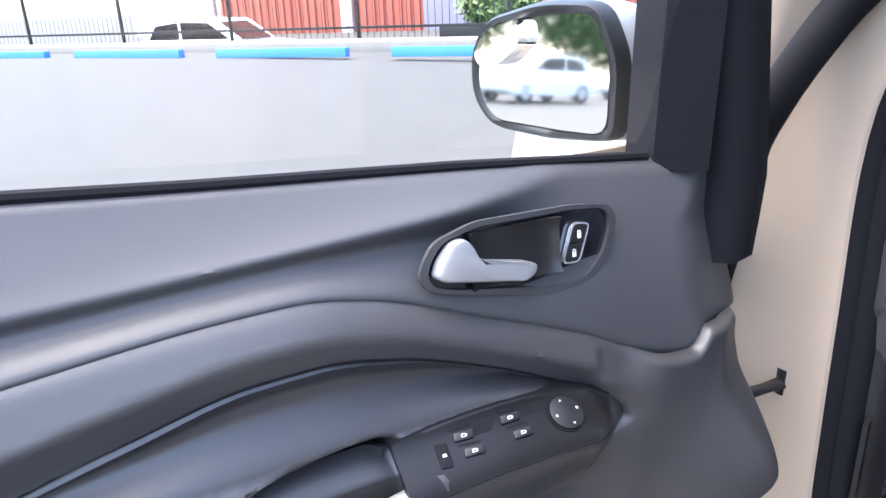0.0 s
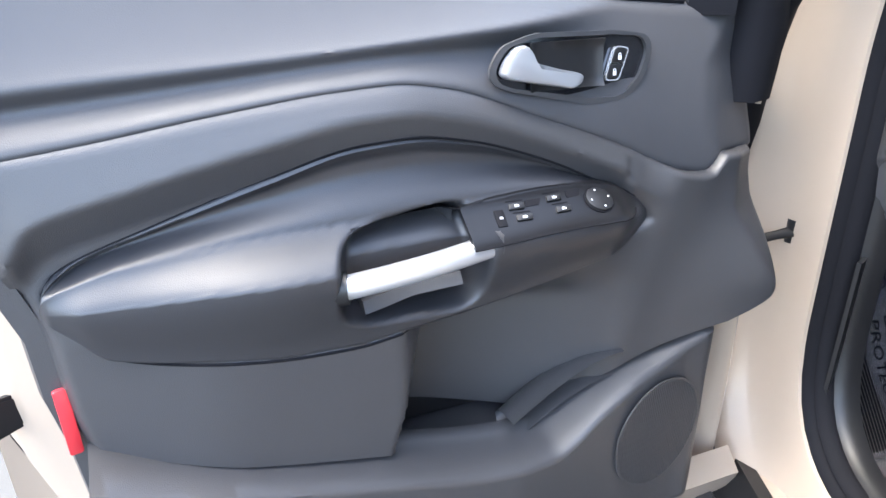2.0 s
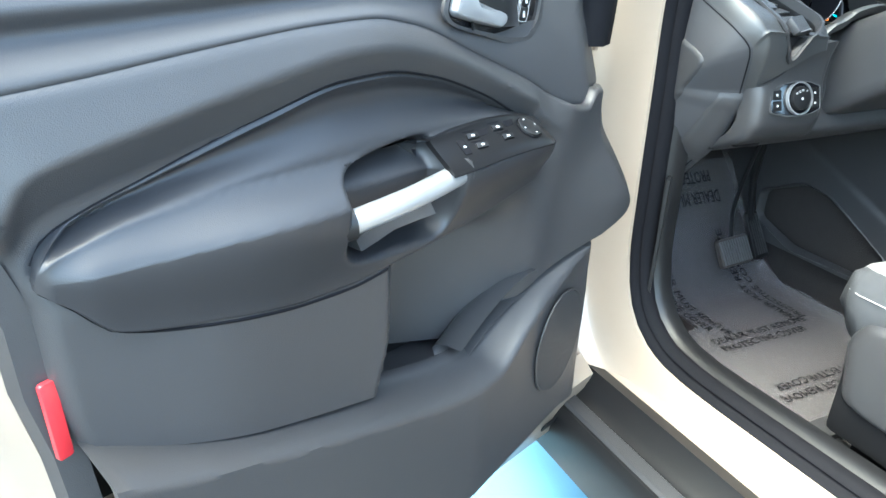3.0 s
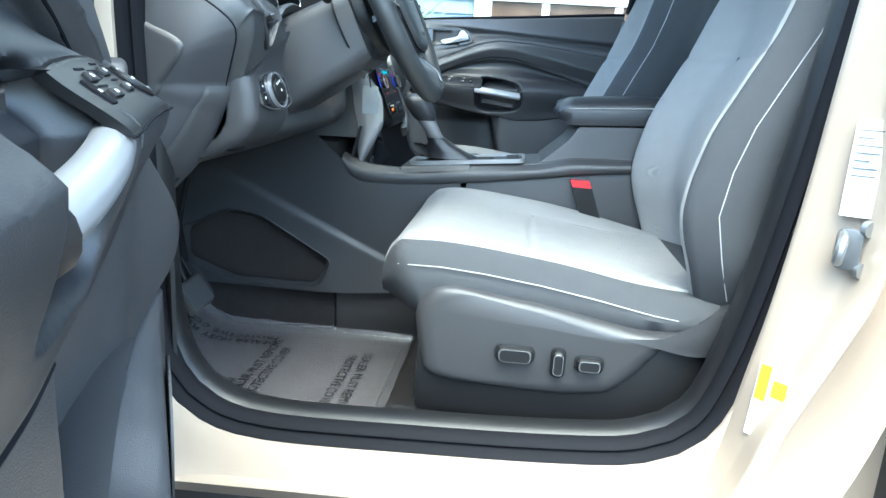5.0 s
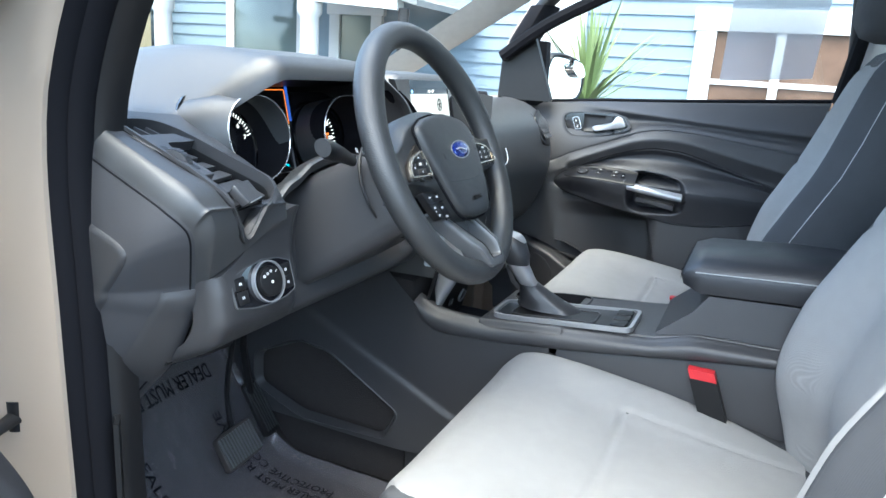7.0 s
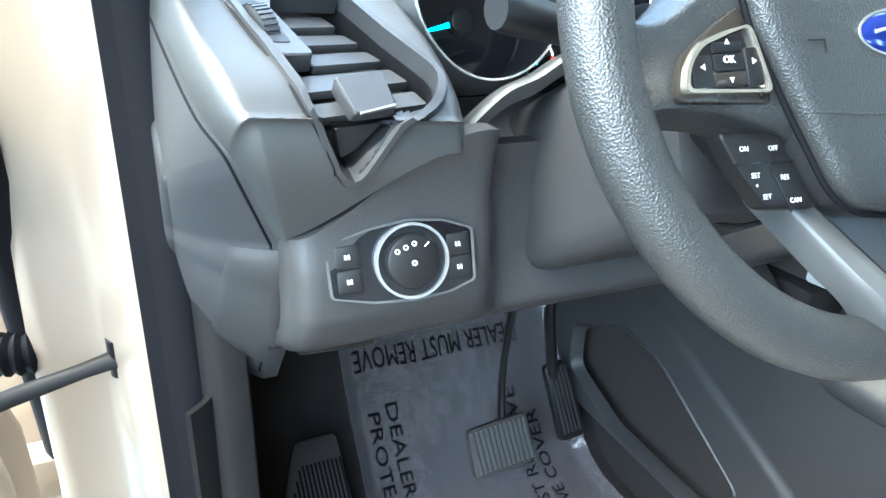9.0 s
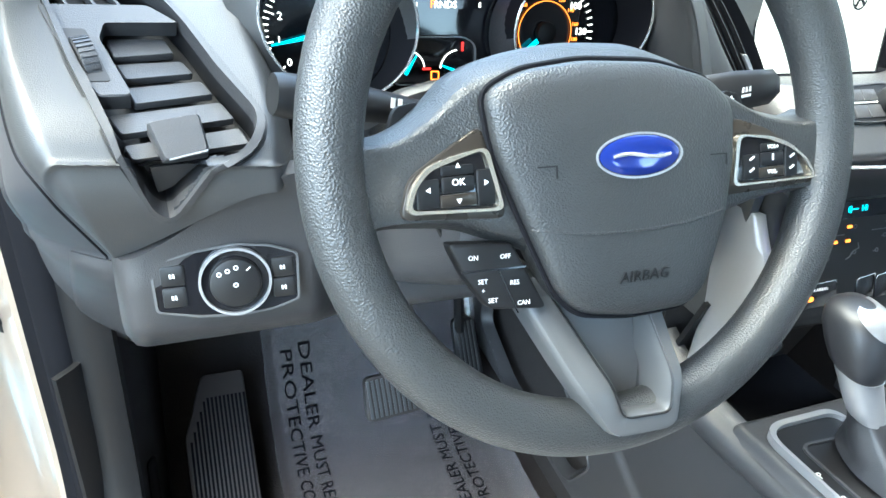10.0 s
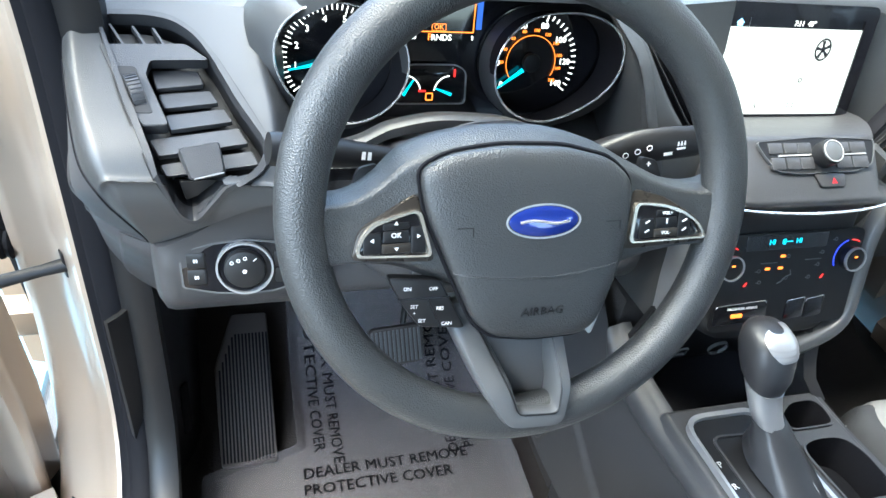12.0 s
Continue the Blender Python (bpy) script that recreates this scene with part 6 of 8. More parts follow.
for px, w in ((-0.0570, 0.034), (0.0140, 0.0125), (0.0400, 0.0125)):
    lb = part("lower_button", slab(rounded([(px - w, -0.062), (px + w, -0.060), (px + w, -0.036), (px - w, -0.039)], 0.003), 0.0036, CLM, 0.001), PIANO, dash)
    part("chrome_edge", tube([CLM @ Vector(p) for p in ((px - w * 0.95, -0.0420, 0.0036), (px - w * 0.88, -0.0390, 0.0040), (px + w * 0.88, -0.0362, 0.0040), (px + w * 0.95, -0.0390, 0.0036))], 0.0005, 5), CHROME, lb, smooth=0)
part("airbag_words", words("PASSENGER AIRBAG", 0.0042, CLM @ pose(-0.0550, -0.0435, 0.0040)), WHITE_INK, cp, smooth=0)
part("airbag_light", join(*[slab(rounded([(-0.0685 + d, -0.0540), (-0.0610 + d, -0.0540), (-0.0610 + d, -0.0495), (-0.0685 + d, -0.0495)], 0.0016), 0.0006, CLM @ pose(0, 0, 0.0036)) for d in (0, 0.0072)]), GLOW_ORANGE, cp, smooth=0)
# tall slanted vents beside the screen
vx0 = curve((0.980, -0.098), (0.990, -0.107), (1.0315, -0.151), (1.081, -0.195), (1.130, -0.232))
vx1 = curve((0.980, -0.092), (1.010, -0.105), (1.070, -0.1446), (1.105, -0.174), (1.130, -0.198))
vy = curve((0.98, 0.141), (1.03, 0.1475), (1.08, 0.1575), (1.11, 0.167), (1.13, 0.180))
for s in (-1, 1):
    put = lambda x, y, z: Vector((x, y, z)) if s < 0 else Vector((-0.035 - x, y, z))
    vt = part("stack_vent", sheet(lambda u, v: (lambda z: put(mixf(vx0(z) - 0.001, vx1(z) + 0.003, u), vy(z) + 0.016 * math.sin(math.pi * u) ** 0.5, z))(mixf(0.984, 1.128, v)), 8, 24, (0, 0.01, 0)), RUBBER, dash, "tall slanted black air vent", 60)
    for k in range(3):
        part("vent_blade", sheet(lambda u, v: (lambda z: put(mixf(vx0(z), vx1(z), 0.30 + 0.22 * k) + 0.0012 * u, vy(z) + 0.002 + 0.009 * u, z))(mixf(0.995, 1.122, v)), 2, 16, (0.001, 0, 0)), HARD_TRIM, vt)
    part("vent_tab", sheet(lambda u, v: (lambda z: put(mixf(vx0(z), vx1(z), 0.62) + 0.004 * u, vy(z) - 0.002, z))(mixf(1.040, 1.064, v)), 3, 4, (0, 0.004, 0)), SILVER, vt, "bright vent tab")


# passenger side of the dash
part("passenger_face", sheet(lambda u, v: Vector((mixf(0.15, 0.695, u), curve((0, 0.275), (0.10, 0.235), (0.28, 0.165), (0.5, 0.15), (0.8, 0.20), (1.0, 0.33))(v) + 0.035 * ss(0.9, 1.0, u), curve((0, 1.105), (0.10, 1.095), (0.28, 1.04), (0.5, 0.95), (0.8, 0.80), (1.0, 0.72))(v))), 30, 30, (0, 0.02, 0)), DASH_SKIN, dash, "grey passenger dash face", 60)
PV = axes((0.605, 0.175, 1.035), (1, 0.12, 0), (-0.1, 0.45, 1))
pv = part("passenger_vent", slab(rounded([(-0.05, -0.045), (0.02, -0.055), (0.055, 0.02), (0.02, 0.05), (-0.055, 0.03)], 0.012), 0.006, PV, 0.002), BLACK, dash)
for k in range(5):
    part("vent_slat", slab(rounded([(-0.045, -0.036 + 0.017 * k), (0.035, -0.036 + 0.017 * k), (0.035, -0.024 + 0.017 * k), (-0.045, -0.024 + 0.017 * k)], 0.002, 2), 0.004, PV @ pose(0, 0, 0.004, -15)), HARD_TRIM, pv)

# ---- steering column, wheel ----
column = thing("steering_column", "charcoal steering column cover with two stalks", "steering column", pose(-0.372, 0.12, 0.98))
WHL = pose(-0.372, 0.012, 1.058, 64.5, 0, 0)


def col_ring(z, w, h0, h1, k=0.6):
    pts = rounded([(-w, h0), (w, h0), (w * 0.85, h1), (-w * 0.85, h1)], 0.025, 4)
    return [WHL @ Vector((p.x, p.y, z)) for p in (Vector(q) for q in pts)]


part("column_cover", loft([col_ring(-0.055, 0.062, -0.068, 0.030), col_ring(-0.062, 0.075, -0.082, 0.036), col_ring(-0.10, 0.080, -0.090, 0.036), col_ring(-0.17, 0.085, -0.10, 0.035), col_ring(-0.26, 0.09, -0.11, 0.03)]), HARD_TRIM, column, "charcoal column cover", 50)
part("column_joint", tube([WHL @ Vector((0.083 * math.cos(a), -0.018 + 0.074 * math.sin(a), -0.088)) for a in (2 * math.pi * k / 40 for k in range(40))], 0.0018, 6, closed=True), BLACK, column)
part("column_collar", slab(circle(0.070, 36), 0.02, WHL @ pose(0, -0.01, -0.058), 0.006), BLACK, column)
ls = part("indicator_stalk", tube(path3([(-0.455, 0.105, 1.045), (-0.50, 0.094, 1.058), (-0.535, 0.086, 1.066), (-0.552, 0.083, 1.070)], 0.008), [0.009, 0.009, 0.0095, 0.010, 0.0105, 0.011, 0.0115, 0.012, 0.0125, 0.013, 0.013, 0.013, 0.012][:len(path3([(-0.455, 0.105, 1.045), (-0.50, 0.094, 1.058), (-0.535, 0.086, 1.066), (-0.552, 0.083, 1.070)], 0.008))], 14, flat=0.8), BLACK, column, "black indicator stalk")
rs_ = part("wiper_stalk", loft([[Vector((x, y + dy, z + dz)) for dy, dz in ((-0.008, -h), (-0.011, -h * 0.3), (-0.006, h * 0.8), (0.0, h), (0.010, h * 0.6), (0.010, -h * 0.8), (0.0, -h * 1.1))] for x, y, z, h in ((-0.285, 0.130, 1.026, 0.008), (-0.262, 0.126, 1.031, 0.009), (-0.246, 0.122, 1.038, 0.0135), (-0.225, 0.117, 1.045, 0.0155), (-0.200, 0.114, 1.050, 0.0150), (-0.178, 0.113, 1.052, 0.0140), (-0.160, 0.114, 1.053, 0.0130), (-0.154, 0.116, 1.053, 0.009))]), BLACK, column, "black wiper stalk", 50)
RST = axes((-0.212, 0.1045, 1.046), (1, -0.08, 0.20), (0, 0.10, 1))
part("stalk_mark", join(*[ring(circle(0.0028, 12, -0.030 + 0.011 * k, 0.000 + 0.002 * k), circle(0.0022, 12, -0.030 + 0.011 * k, 0.000 + 0.002 * k), 0.0004, RST) for k in range(3)], slab([(0.006, -0.006), (0.014, -0.006), (0.014, -0.003), (0.006, -0.003)], 0.0004, RST), slab([(0.018, -0.002), (0.026, -0.002), (0.026, 0.0), (0.018, 0.0)], 0.0004, RST), *[slab([(0.018 + 0.003 * k, 0.002), (0.020 + 0.003 * k, 0.002), (0.0195 + 0.003 * k, 0.006), (0.0185 + 0.003 * k, 0.006)], 0.0004, RST) for k in range(3)]), WHITE_INK, rs_, smooth=0)
part("stalk_mark", join(*[slab([(-0.004 + 0.005 * k, -0.003), (-0.001 + 0.005 * k, -0.003), (-0.001 + 0.005 * k, 0.003), (-0.004 + 0.005 * k, 0.003)], 0.0004, axes((-0.480, 0.082, 1.062), (1, 0.2, -0.25), (0, 0.45, 1))) for k in range(2)]), WHITE_INK, ls, smooth=0)

wheel = thing("steering_wheel", "black grained steering wheel with silver-edged buttons", "steering wheel", WHL, local=True)


def rim_section(a):
    """Rim centre and thickness, a little fuller at the grips."""
    grip = math.exp(-((a - radians(35)) / 0.35) ** 2) + math.exp(-((a - radians(145)) / 0.35) ** 2)
    return 0.1642, 0.0174 + 0.0014 * grip


rings = []
for k in range(97):
    a = 2 * math.pi * k / 96
    rc, rt = rim_section(a)
    rings.append([Vector(((rc + rt * 0.98 * math.cos(b)) * math.cos(a), (rc + rt * 0.98 * math.cos(b)) * math.sin(a), rt * 0.95 * math.sin(b))) for b in (2 * math.pi * j / 20 for j in range(20))])
bm = loft(rings, True, False)
bmesh.ops.remove_doubles(bm, verts=bm.verts, dist=1e-6)
part("rim", bm, WHEEL_SKIN, wheel, "black grained wheel rim", 80)

pad_o = rounded([(-0.086, 0.034), (-0.064, 0.0445), (-0.028, 0.0490), (0.018, 0.0475), (0.055, 0.0385), (0.0735, 0.0225), (0.0735, -0.010), (0.0675, -0.046), (0.053, -0.084), (0.040, -0.094), (0.0, -0.0945), (-0.032, -0.0895), (-0.046, -0.077), (-0.0635, -0.038), (-0.081, 0.004)], 0.009, 4)


def pad_h(x, y):
    """Height of the pad's cushion at a point."""
    pts = [Vector(p) for p in pad_o]
    c = sum(pts, Vector((0, 0))) / len(pts)
    d = Vector((x, y)) - c
    best = 1.0
    for a, b in zip(pts, pts[1:] + pts[:1]):
        e, f = a - c, b - a
        den = d.x * f.y - d.y * f.x
        if abs(den) > 1e-12:
            t, u = (e.x * f.y - e.y * f.x) / den, (e.x * d.y - e.y * d.x) / den
            if t > 0 and 0 <= u <= 1:
                best = t
    s = min(0.999, 1 / best)
    return mixf(0.010, 0.024, math.sin(math.acos(s ** (1 / 0.7))) ** 0.55)


pad = part("airbag_pad", dome(pad_o, 0.010, 0.024, 10), WHEEL_SKIN, wheel, "black grained airbag pad", 60)
part("pad_gap", tube([Vector((p.x, p.y, 0.0095)) for p in inset([Vector(q) for q in pad_o], -0.0012)], 0.0016, 6, closed=True), RUBBER, wheel)
part("pad_crease", tube([Vector((x, -0.044 + 1.5 * (x + 0.002) ** 2, pad_h(x, -0.044 + 1.5 * (x + 0.002) ** 2) - 0.0004)) for x in (-0.062 + 0.0062 * k for k in range(21))], 0.0009, 6), WHEEL_SKIN, pad)
part("airbag_words", words("AIRBAG", 0.0095, pose(0.004, -0.070, pad_h(0.004, -0.070) + 0.0004, 14, 0, 0), 0.0004), BLACK, pad, smooth=0)
bd = part("oval_badge", dome(circle(0.0268, 40, 0.001, -0.003, 0.0112), 0.022, 0.0262, 5), BADGE_BLUE, wheel, "blue oval badge with silver rim")
part("badge_rim", ring(circle(0.0282, 40, 0.001, -0.003, 0.0125), circle(0.0270, 40, 0.001, -0.003, 0.0113), 0.004, pose(0, 0, 0.0205)), SILVER, bd)
part("badge_shape", tube([Vector((0.001 + 0.0185 * (t - 0.5) * 2, -0.003 + 0.0012 * math.sin(6.3 * t), 0.0268 - 0.0012 * (2 * t - 1) ** 2)) for t in (k / 30 for k in range(31))], 0.0011, 6), CHROME, bd)
part("badge_dish", ring(circle(0.036, 40, 0.001, -0.003, 0.019), circle(0.0284, 40, 0.001, -0.003, 0.0127), 0.0008, pose(0, 0, 0.0212)), WHEEL_SKIN, wheel)
for s in (-1, 1):
    part("horn_mark", join(slab([(s * 0.056 - 0.006, -0.006), (s * 0.056 + 0.006, -0.006), (s * 0.056 + 0.006, -0.0052), (s * 0.056 - 0.006, -0.0052)], 0.0004, pose(0, 0, pad_h(s * 0.056, -0.008) + 0.0006)), slab([(s * 0.056 + 0.005, -0.012), (s * 0.056 + 0.006, -0.012), (s * 0.056 + 0.006, -0.006), (s * 0.056 + 0.005, -0.006)], 0.0004, pose(0, 0, pad_h(s * 0.056, -0.008) + 0.0006))), BLACK, pad, smooth=0)

# one smooth shell from spoke to spoke behind the pad
hub_top = curve((-0.162, 0.020), (-0.150, 0.0155), (-0.140, 0.0145), (-0.131, 0.0162), (-0.112, 0.027), (-0.090, 0.0465), (-0.062, 0.0560), (-0.024, 0.0605), (0.005, 0.0600), (0.045, 0.0505), (0.079, 0.034), (0.119, 0.0175), (0.142, 0.0140), (0.152, 0.0150), (0.164, 0.019))
hub_low = curve((-0.162, -0.046), (-0.150, -0.037), (-0.138, -0.0335), (-0.105, -0.0360), (-0.074, -0.046), (-0.03, -0.060), (0.03, -0.060), (0.074, -0.046), (0.124, -0.0365), (0.147, -0.0350), (0.164, -0.046))


def hub_fn(u, v):
    x = mixf(-0.160, 0.162, u)
    y = mixf(hub_low(x), hub_top(x), v)
    crown = 0.0085 - 0.004 * ss(0.07, 0.11, abs(x)) + 0.003 * ss(0.13, 0.155, abs(x))
    z = crown - 0.016 * (1 - ss(0, 0.16, 1 - v)) ** 2 - 0.012 * (1 - ss(0, 0.10, v)) ** 2
    return Vector((x, y, z))


part("hub_shell", sheet(hub_fn, 90, 26, (0, 0, -0.018)), WHEEL_SKIN, wheel, "black grained spokes and hub", 60)
for s, field, lay in ((-1, [(-0.1290, -0.0240), (-0.1250, -0.0115), (-0.1165, -0.0025), (-0.100, 0.0025), (-0.0855, 0.0060), (-0.0770, -0.0262)], [(-0.1325, -0.0280), (-0.1265, -0.0070), (-0.1015, 0.0085), (-0.0860, 0.0180), (-0.0720, -0.0320)]),
                      (1, [(0.0775, -0.0258), (0.0808, 0.0040), (0.104, 0.0015), (0.1205, -0.0040), (0.1345, -0.0130), (0.1425, -0.0248)], [(0.0715, -0.0320), (0.0785, 0.0150), (0.106, 0.0075), (0.137, -0.0100), (0.1465, -0.0290)])):
    bzl = [Vector(p) for p in rounded([Vector(q) for q in field], 0.005, 4)]
    lay_o = rounded([Vector(q) for q in lay], 0.006, 4)
    part("spoke_inlay", slab(lay_o, 0.0042, pose(0, 0, 0.0042), 0.0012), BRONZE, wheel, "dark bronze spoke inlay")
    part("button_surround", ring(inset(bzl, -0.0014), inset(bzl, 0.0012), 0.0052, pose(0, 0, 0.0075)), WARM_SILVER, wheel, "silver button surround")
    bp_ = part("button_field", slab(inset(bzl, 0.0008), 0.003, pose(0, 0, 0.0082), 0.0008), PIANO, wheel, "gloss black button field")
    cx = -0.1015 if s < 0 else 0.1070
    # lowest button in bronze: a brownish reflection is put into its colour
    for bx, by, w, h, mt in ((0, -0.0115, 0.0088, 0.0042, BLACK), (0.0, -0.0042, 0.0090, 0.0026, BLACK), (0, -0.0195, 0.0100, 0.0034, BRONZE), (0.0155, -0.0140, 0.0050, 0.0095, BLACK), (-0.0165, -0.0155, 0.0060, 0.0075, BLACK)):
        part("wheel_button", slab(rounded([(cx + bx - w, by - h), (cx + bx + w, by - h + 0.0004), (cx + bx + w, by + h), (cx + bx - w, by + h - 0.0004)], 0.001, 2), 0.0013, pose(0, 0, 0.0110), 0.0005), mt, bp_)
    if s < 0:
        part("button_letters", join(words("OK", 0.0050, pose(cx, -0.0105, 0.0126)), *[slab([(-0.0015, -0.0011), (0.0015, -0.0011), (0, 0.0014)], 0.0003, pose(cx + dx, -0.0105 + dy, 0.0125, 0, 0, rz)) for dx, dy, rz in ((0, 0.0085, 0), (0, -0.0095, 180), (-0.0165, -0.003, 90), (0.0155, -0.001, -90))]), WHITE_INK, bp_, smooth=0)
    else:
        part("button_letters", join(words("VOL+", 0.0036, pose(cx, -0.0043, 0.0126)), words("VOL-", 0.0036, pose(cx, -0.0195, 0.0126)), *[slab([(-0.0020, -0.0006), (0.0020, -0.0006), (0.0020, 0.0006), (-0.0020, 0.0006)], 0.0003, pose(cx + dx, -0.0135 + dy, 0.0125, 0, 0, 30)) for dx, dy in ((-0.0165, 0.003), (-0.0165, -0.004), (0.0155, 0.003), (0.0155, -0.004))], slab([(-0.0006, -0.002), (0.0006, -0.002), (0.0006, 0.002), (-0.0006, 0.002)], 0.0003, pose(cx, -0.0105, 0.0125))), WHITE_INK, bp_, smooth=0)
cr = part("cruise_panel", slab(rounded([(-0.106, -0.0425), (-0.068, -0.046), (-0.048, -0.0855), (-0.083, -0.0815), (-0.097, -0.062)], 0.004), 0.010, pose(0, 0, -0.006), 0.002), BLACK, wheel, "black cruise control buttons")
part("cruise_gap", join(slab([(-0.099, -0.0595), (-0.061, -0.0605), (-0.0605, -0.0595), (-0.099, -0.0585)], 0.0006, pose(0, 0, 0.0037)), slab([(-0.078, -0.0595), (-0.077, -0.0595), (-0.066, -0.0855), (-0.067, -0.0855)], 0.0006, pose(0, 0, 0.0037))), PIANO, cr, smooth=0)
for t, x, y in (("ON", -0.092, -0.052), ("OFF", -0.073, -0.053), ("SET", -0.087, -0.0655), ("+", -0.087, -0.0705), ("SET", -0.0815, -0.0765), ("RES", -0.068, -0.068), ("CAN", -0.063, -0.080)):
    part("cruise_letter", words(t, 0.0037, pose(x, y, 0.0044, 0, 0, -3), 0.0001), WHITE_INK, cr, smooth=0)
# lower spoke: two legs round an opening, with a dark trim
low_o = [Vector(p) for p in rounded([(-0.066, -0.068), (0.033, -0.072), (0.0335, -0.130), (0.0275, -0.1665), (-0.0185, -0.1645), (-0.0385, -0.132)], 0.010, 4)]
low_i = [Vector(p) for p in rounded([(-0.036, -0.080), (0.0205, -0.083), (0.0225, -0.132), (0.0210, -0.152), (-0.0090, -0.150), (-0.0140, -0.130)], 0.005, 4)]


def spoke_loop(t, z):
    """A loop between the outer and the inner edge, dipping under the pad at its top."""
    return [Vector((*o.lerp(i, t), z + 0.0085 - 0.0285 * ss(-0.140, -0.086, o.lerp(i, t).y))) for o, i in zip(low_o, low_i)]


part("lower_spoke", loft([spoke_loop(t, z) for t, z in ((0, -0.010), (0, 0.006), (0.05, 0.0105), (0.12, 0.0128), (0.4, 0.0135), (0.84, 0.0132), (0.92, 0.0115), (1, 0.004), (1, -0.016))], True, False), GREY_METAL, wheel, "satin grey lower spoke", 50)
part("spoke_back", slab(inset(low_i, -0.003), 0.003, pose(0, 0, -0.016)), GREY_METAL, wheel)
part("spoke_trim", loft([spoke_loop(t, z) for t, z in ((0.80, 0.0130), (0.81, 0.0142), (0.86, 0.0137), (0.87, 0.0122))], True, False), BLACK, wheel)
for s in (-1, 1):
    pd = part("shift_paddle", slab(rounded([(s * 0.104, 0.010), (s * 0.128, 0.010), (s * 0.120, 0.030), (s * 0.106, 0.033)], 0.004), 0.006, pose(0, 0, -0.034), 0.001), BLACK, wheel, "black shift paddle")
    part("paddle_mark", words("+" if s > 0 else "-", 0.008, pose(s * 0.1125, 0.0265, -0.0275)), WHITE_INK, pd, smooth=0)

# ---- centre console ----
console = thing("centre_console", "charcoal centre console with chrome-edged gear gate", "console", pose(0, -0.2, 0.36))


def con_ring(y, zt, w, r):
    return [Vector((x, y, z)) for x, z in ((-w, 0.36), (-w - 0.012, 0.50), (-w - 0.004, zt - 0.045), (-w + 0.002, zt - 0.014), (-w + 0.012, zt - 0.002), (-w + 0.035, zt), (r - 0.035, zt), (r - 0.012, zt - 0.002), (r - 0.002, zt - 0.014), (r + 0.004, zt - 0.045), (r + 0.012, 0.50), (r, 0.36))]


ctop = curve((-0.70, 0.80), (-0.45, 0.795), (-0.33, 0.792), (-0.26, 0.775), (-0.12, 0.762), (0.02, 0.748), (0.10, 0.752), (0.16, 0.775), (0.24, 0.80))
part("console_body", loft([con_ring(y, ctop(y) - d, 0.128, r) for y, d, r in ((-0.95, 0, 0.128), (-0.70, 0, 0.128), (-0.45, 0, 0.128), (-0.38, 0, 0.128), (-0.33, 0, 0.125), (-0.29, 0, 0.11), (-0.26, 0, 0.09), (-0.18, 0, 0.082), (-0.112, 0, 0.078), (-0.110, 0.052, 0.078), (-0.02, 0.052, 0.078), (0.03, 0.052, 0.078), (0.034, 0.08, 0.078), (0.10, 0.08, 0.078), (0.16, 0.12, 0.078))]), HARD_TRIM, console, "charcoal console body", 40)
GATE = axes((-0.012, -0.105, 0.7605), (1, 0, 0), (0, 1, -0.095))
go = rounded([(-0.112, -0.125), (0.000, -0.125), (-0.008, 0.06), (-0.018, 0.121), (-0.096, 0.121), (-0.112, 0.108)], 0.016, 5)
part("chrome_gate_frame", ring(go, inset(go, 0.0062), 0.0085, GATE), SILVER, console, "bright satin gate frame", 40)
part("gate_plate", slab(inset(go, 0.006), 0.0035, GATE), BLACK, console, "black gate plate")
cups = [rounded([(0.014, 0.087), (0.072, 0.087), (0.076, 0.112), (0.070, 0.123), (0.040, 0.123), (0.014, 0.106)], 0.010, 4), rounded([(0.012, -0.020), (0.075, -0.020), (0.077, 0.045), (0.066, 0.068), (0.030, 0.070), (0.008, 0.062)], 0.018, 5)]


def console_top(u, v):
    x, y = mixf(-0.138, 0.078, u), mixf(-0.116, 0.036, v)
    return Vector((x, y, GATE.translation.z - 0.095 * (y + 0.105) - 0.0005 - 0.012 * (1 - ss(0, 0.05, u)) ** 2 - 0.010 * (1 - ss(0, 0.05, 1 - u)) ** 2 - 0.010 * (1 - ss(0, 0.06, 1 - v)) ** 2))


ct = sheet(console_top, 120, 90)
for o in cups:
    q = [(p[0] + GATE.translation.x, p[1] * 0.9955 + GATE.translation.y) for p in inset([Vector(p) for p in o], -0.0005)]
    bmesh.ops.delete(ct, geom=[f for f in ct.faces if inside(q, f.calc_center_median().x, f.calc_center_median().y)], context='FACES')
part("console_top", ct, HARD_TRIM, console, "charcoal console top", 60)
for o in cups:
    o = [Vector(p) for p in o]
    part("cup_holder", ring(inset(o, -0.0030), o, 0.0050, GATE @ pose(0, 0, -0.0025)), HARD_TRIM, console, "cup holder rim")
    # wells in deepest black: the shade of their depth is put into the colour
    part("cup_well", loft([[GATE @ Vector((p.x, p.y, h)) for p in inset(o, d)] for d, h in ((0.0, 0.0015), (0.001, -0.012), (0.004, -0.043))], True, False), RUBBER, console, "deep black cup well")
    part("well_floor", slab(inset(o, 0.003), 0.002, GATE @ pose(0, 0, -0.044)), RUBBER, console)
part("boot_rim", ring(rounded([(-0.092, -0.060), (-0.030, -0.060), (-0.030, 0.088), (-0.092, 0.092)], 0.014), rounded([(-0.0895, -0.0575), (-0.0325, -0.0575), (-0.0325, 0.0855), (-0.0895, 0.0895)], 0.012), 0.0062, GATE), HARD_TRIM, console)
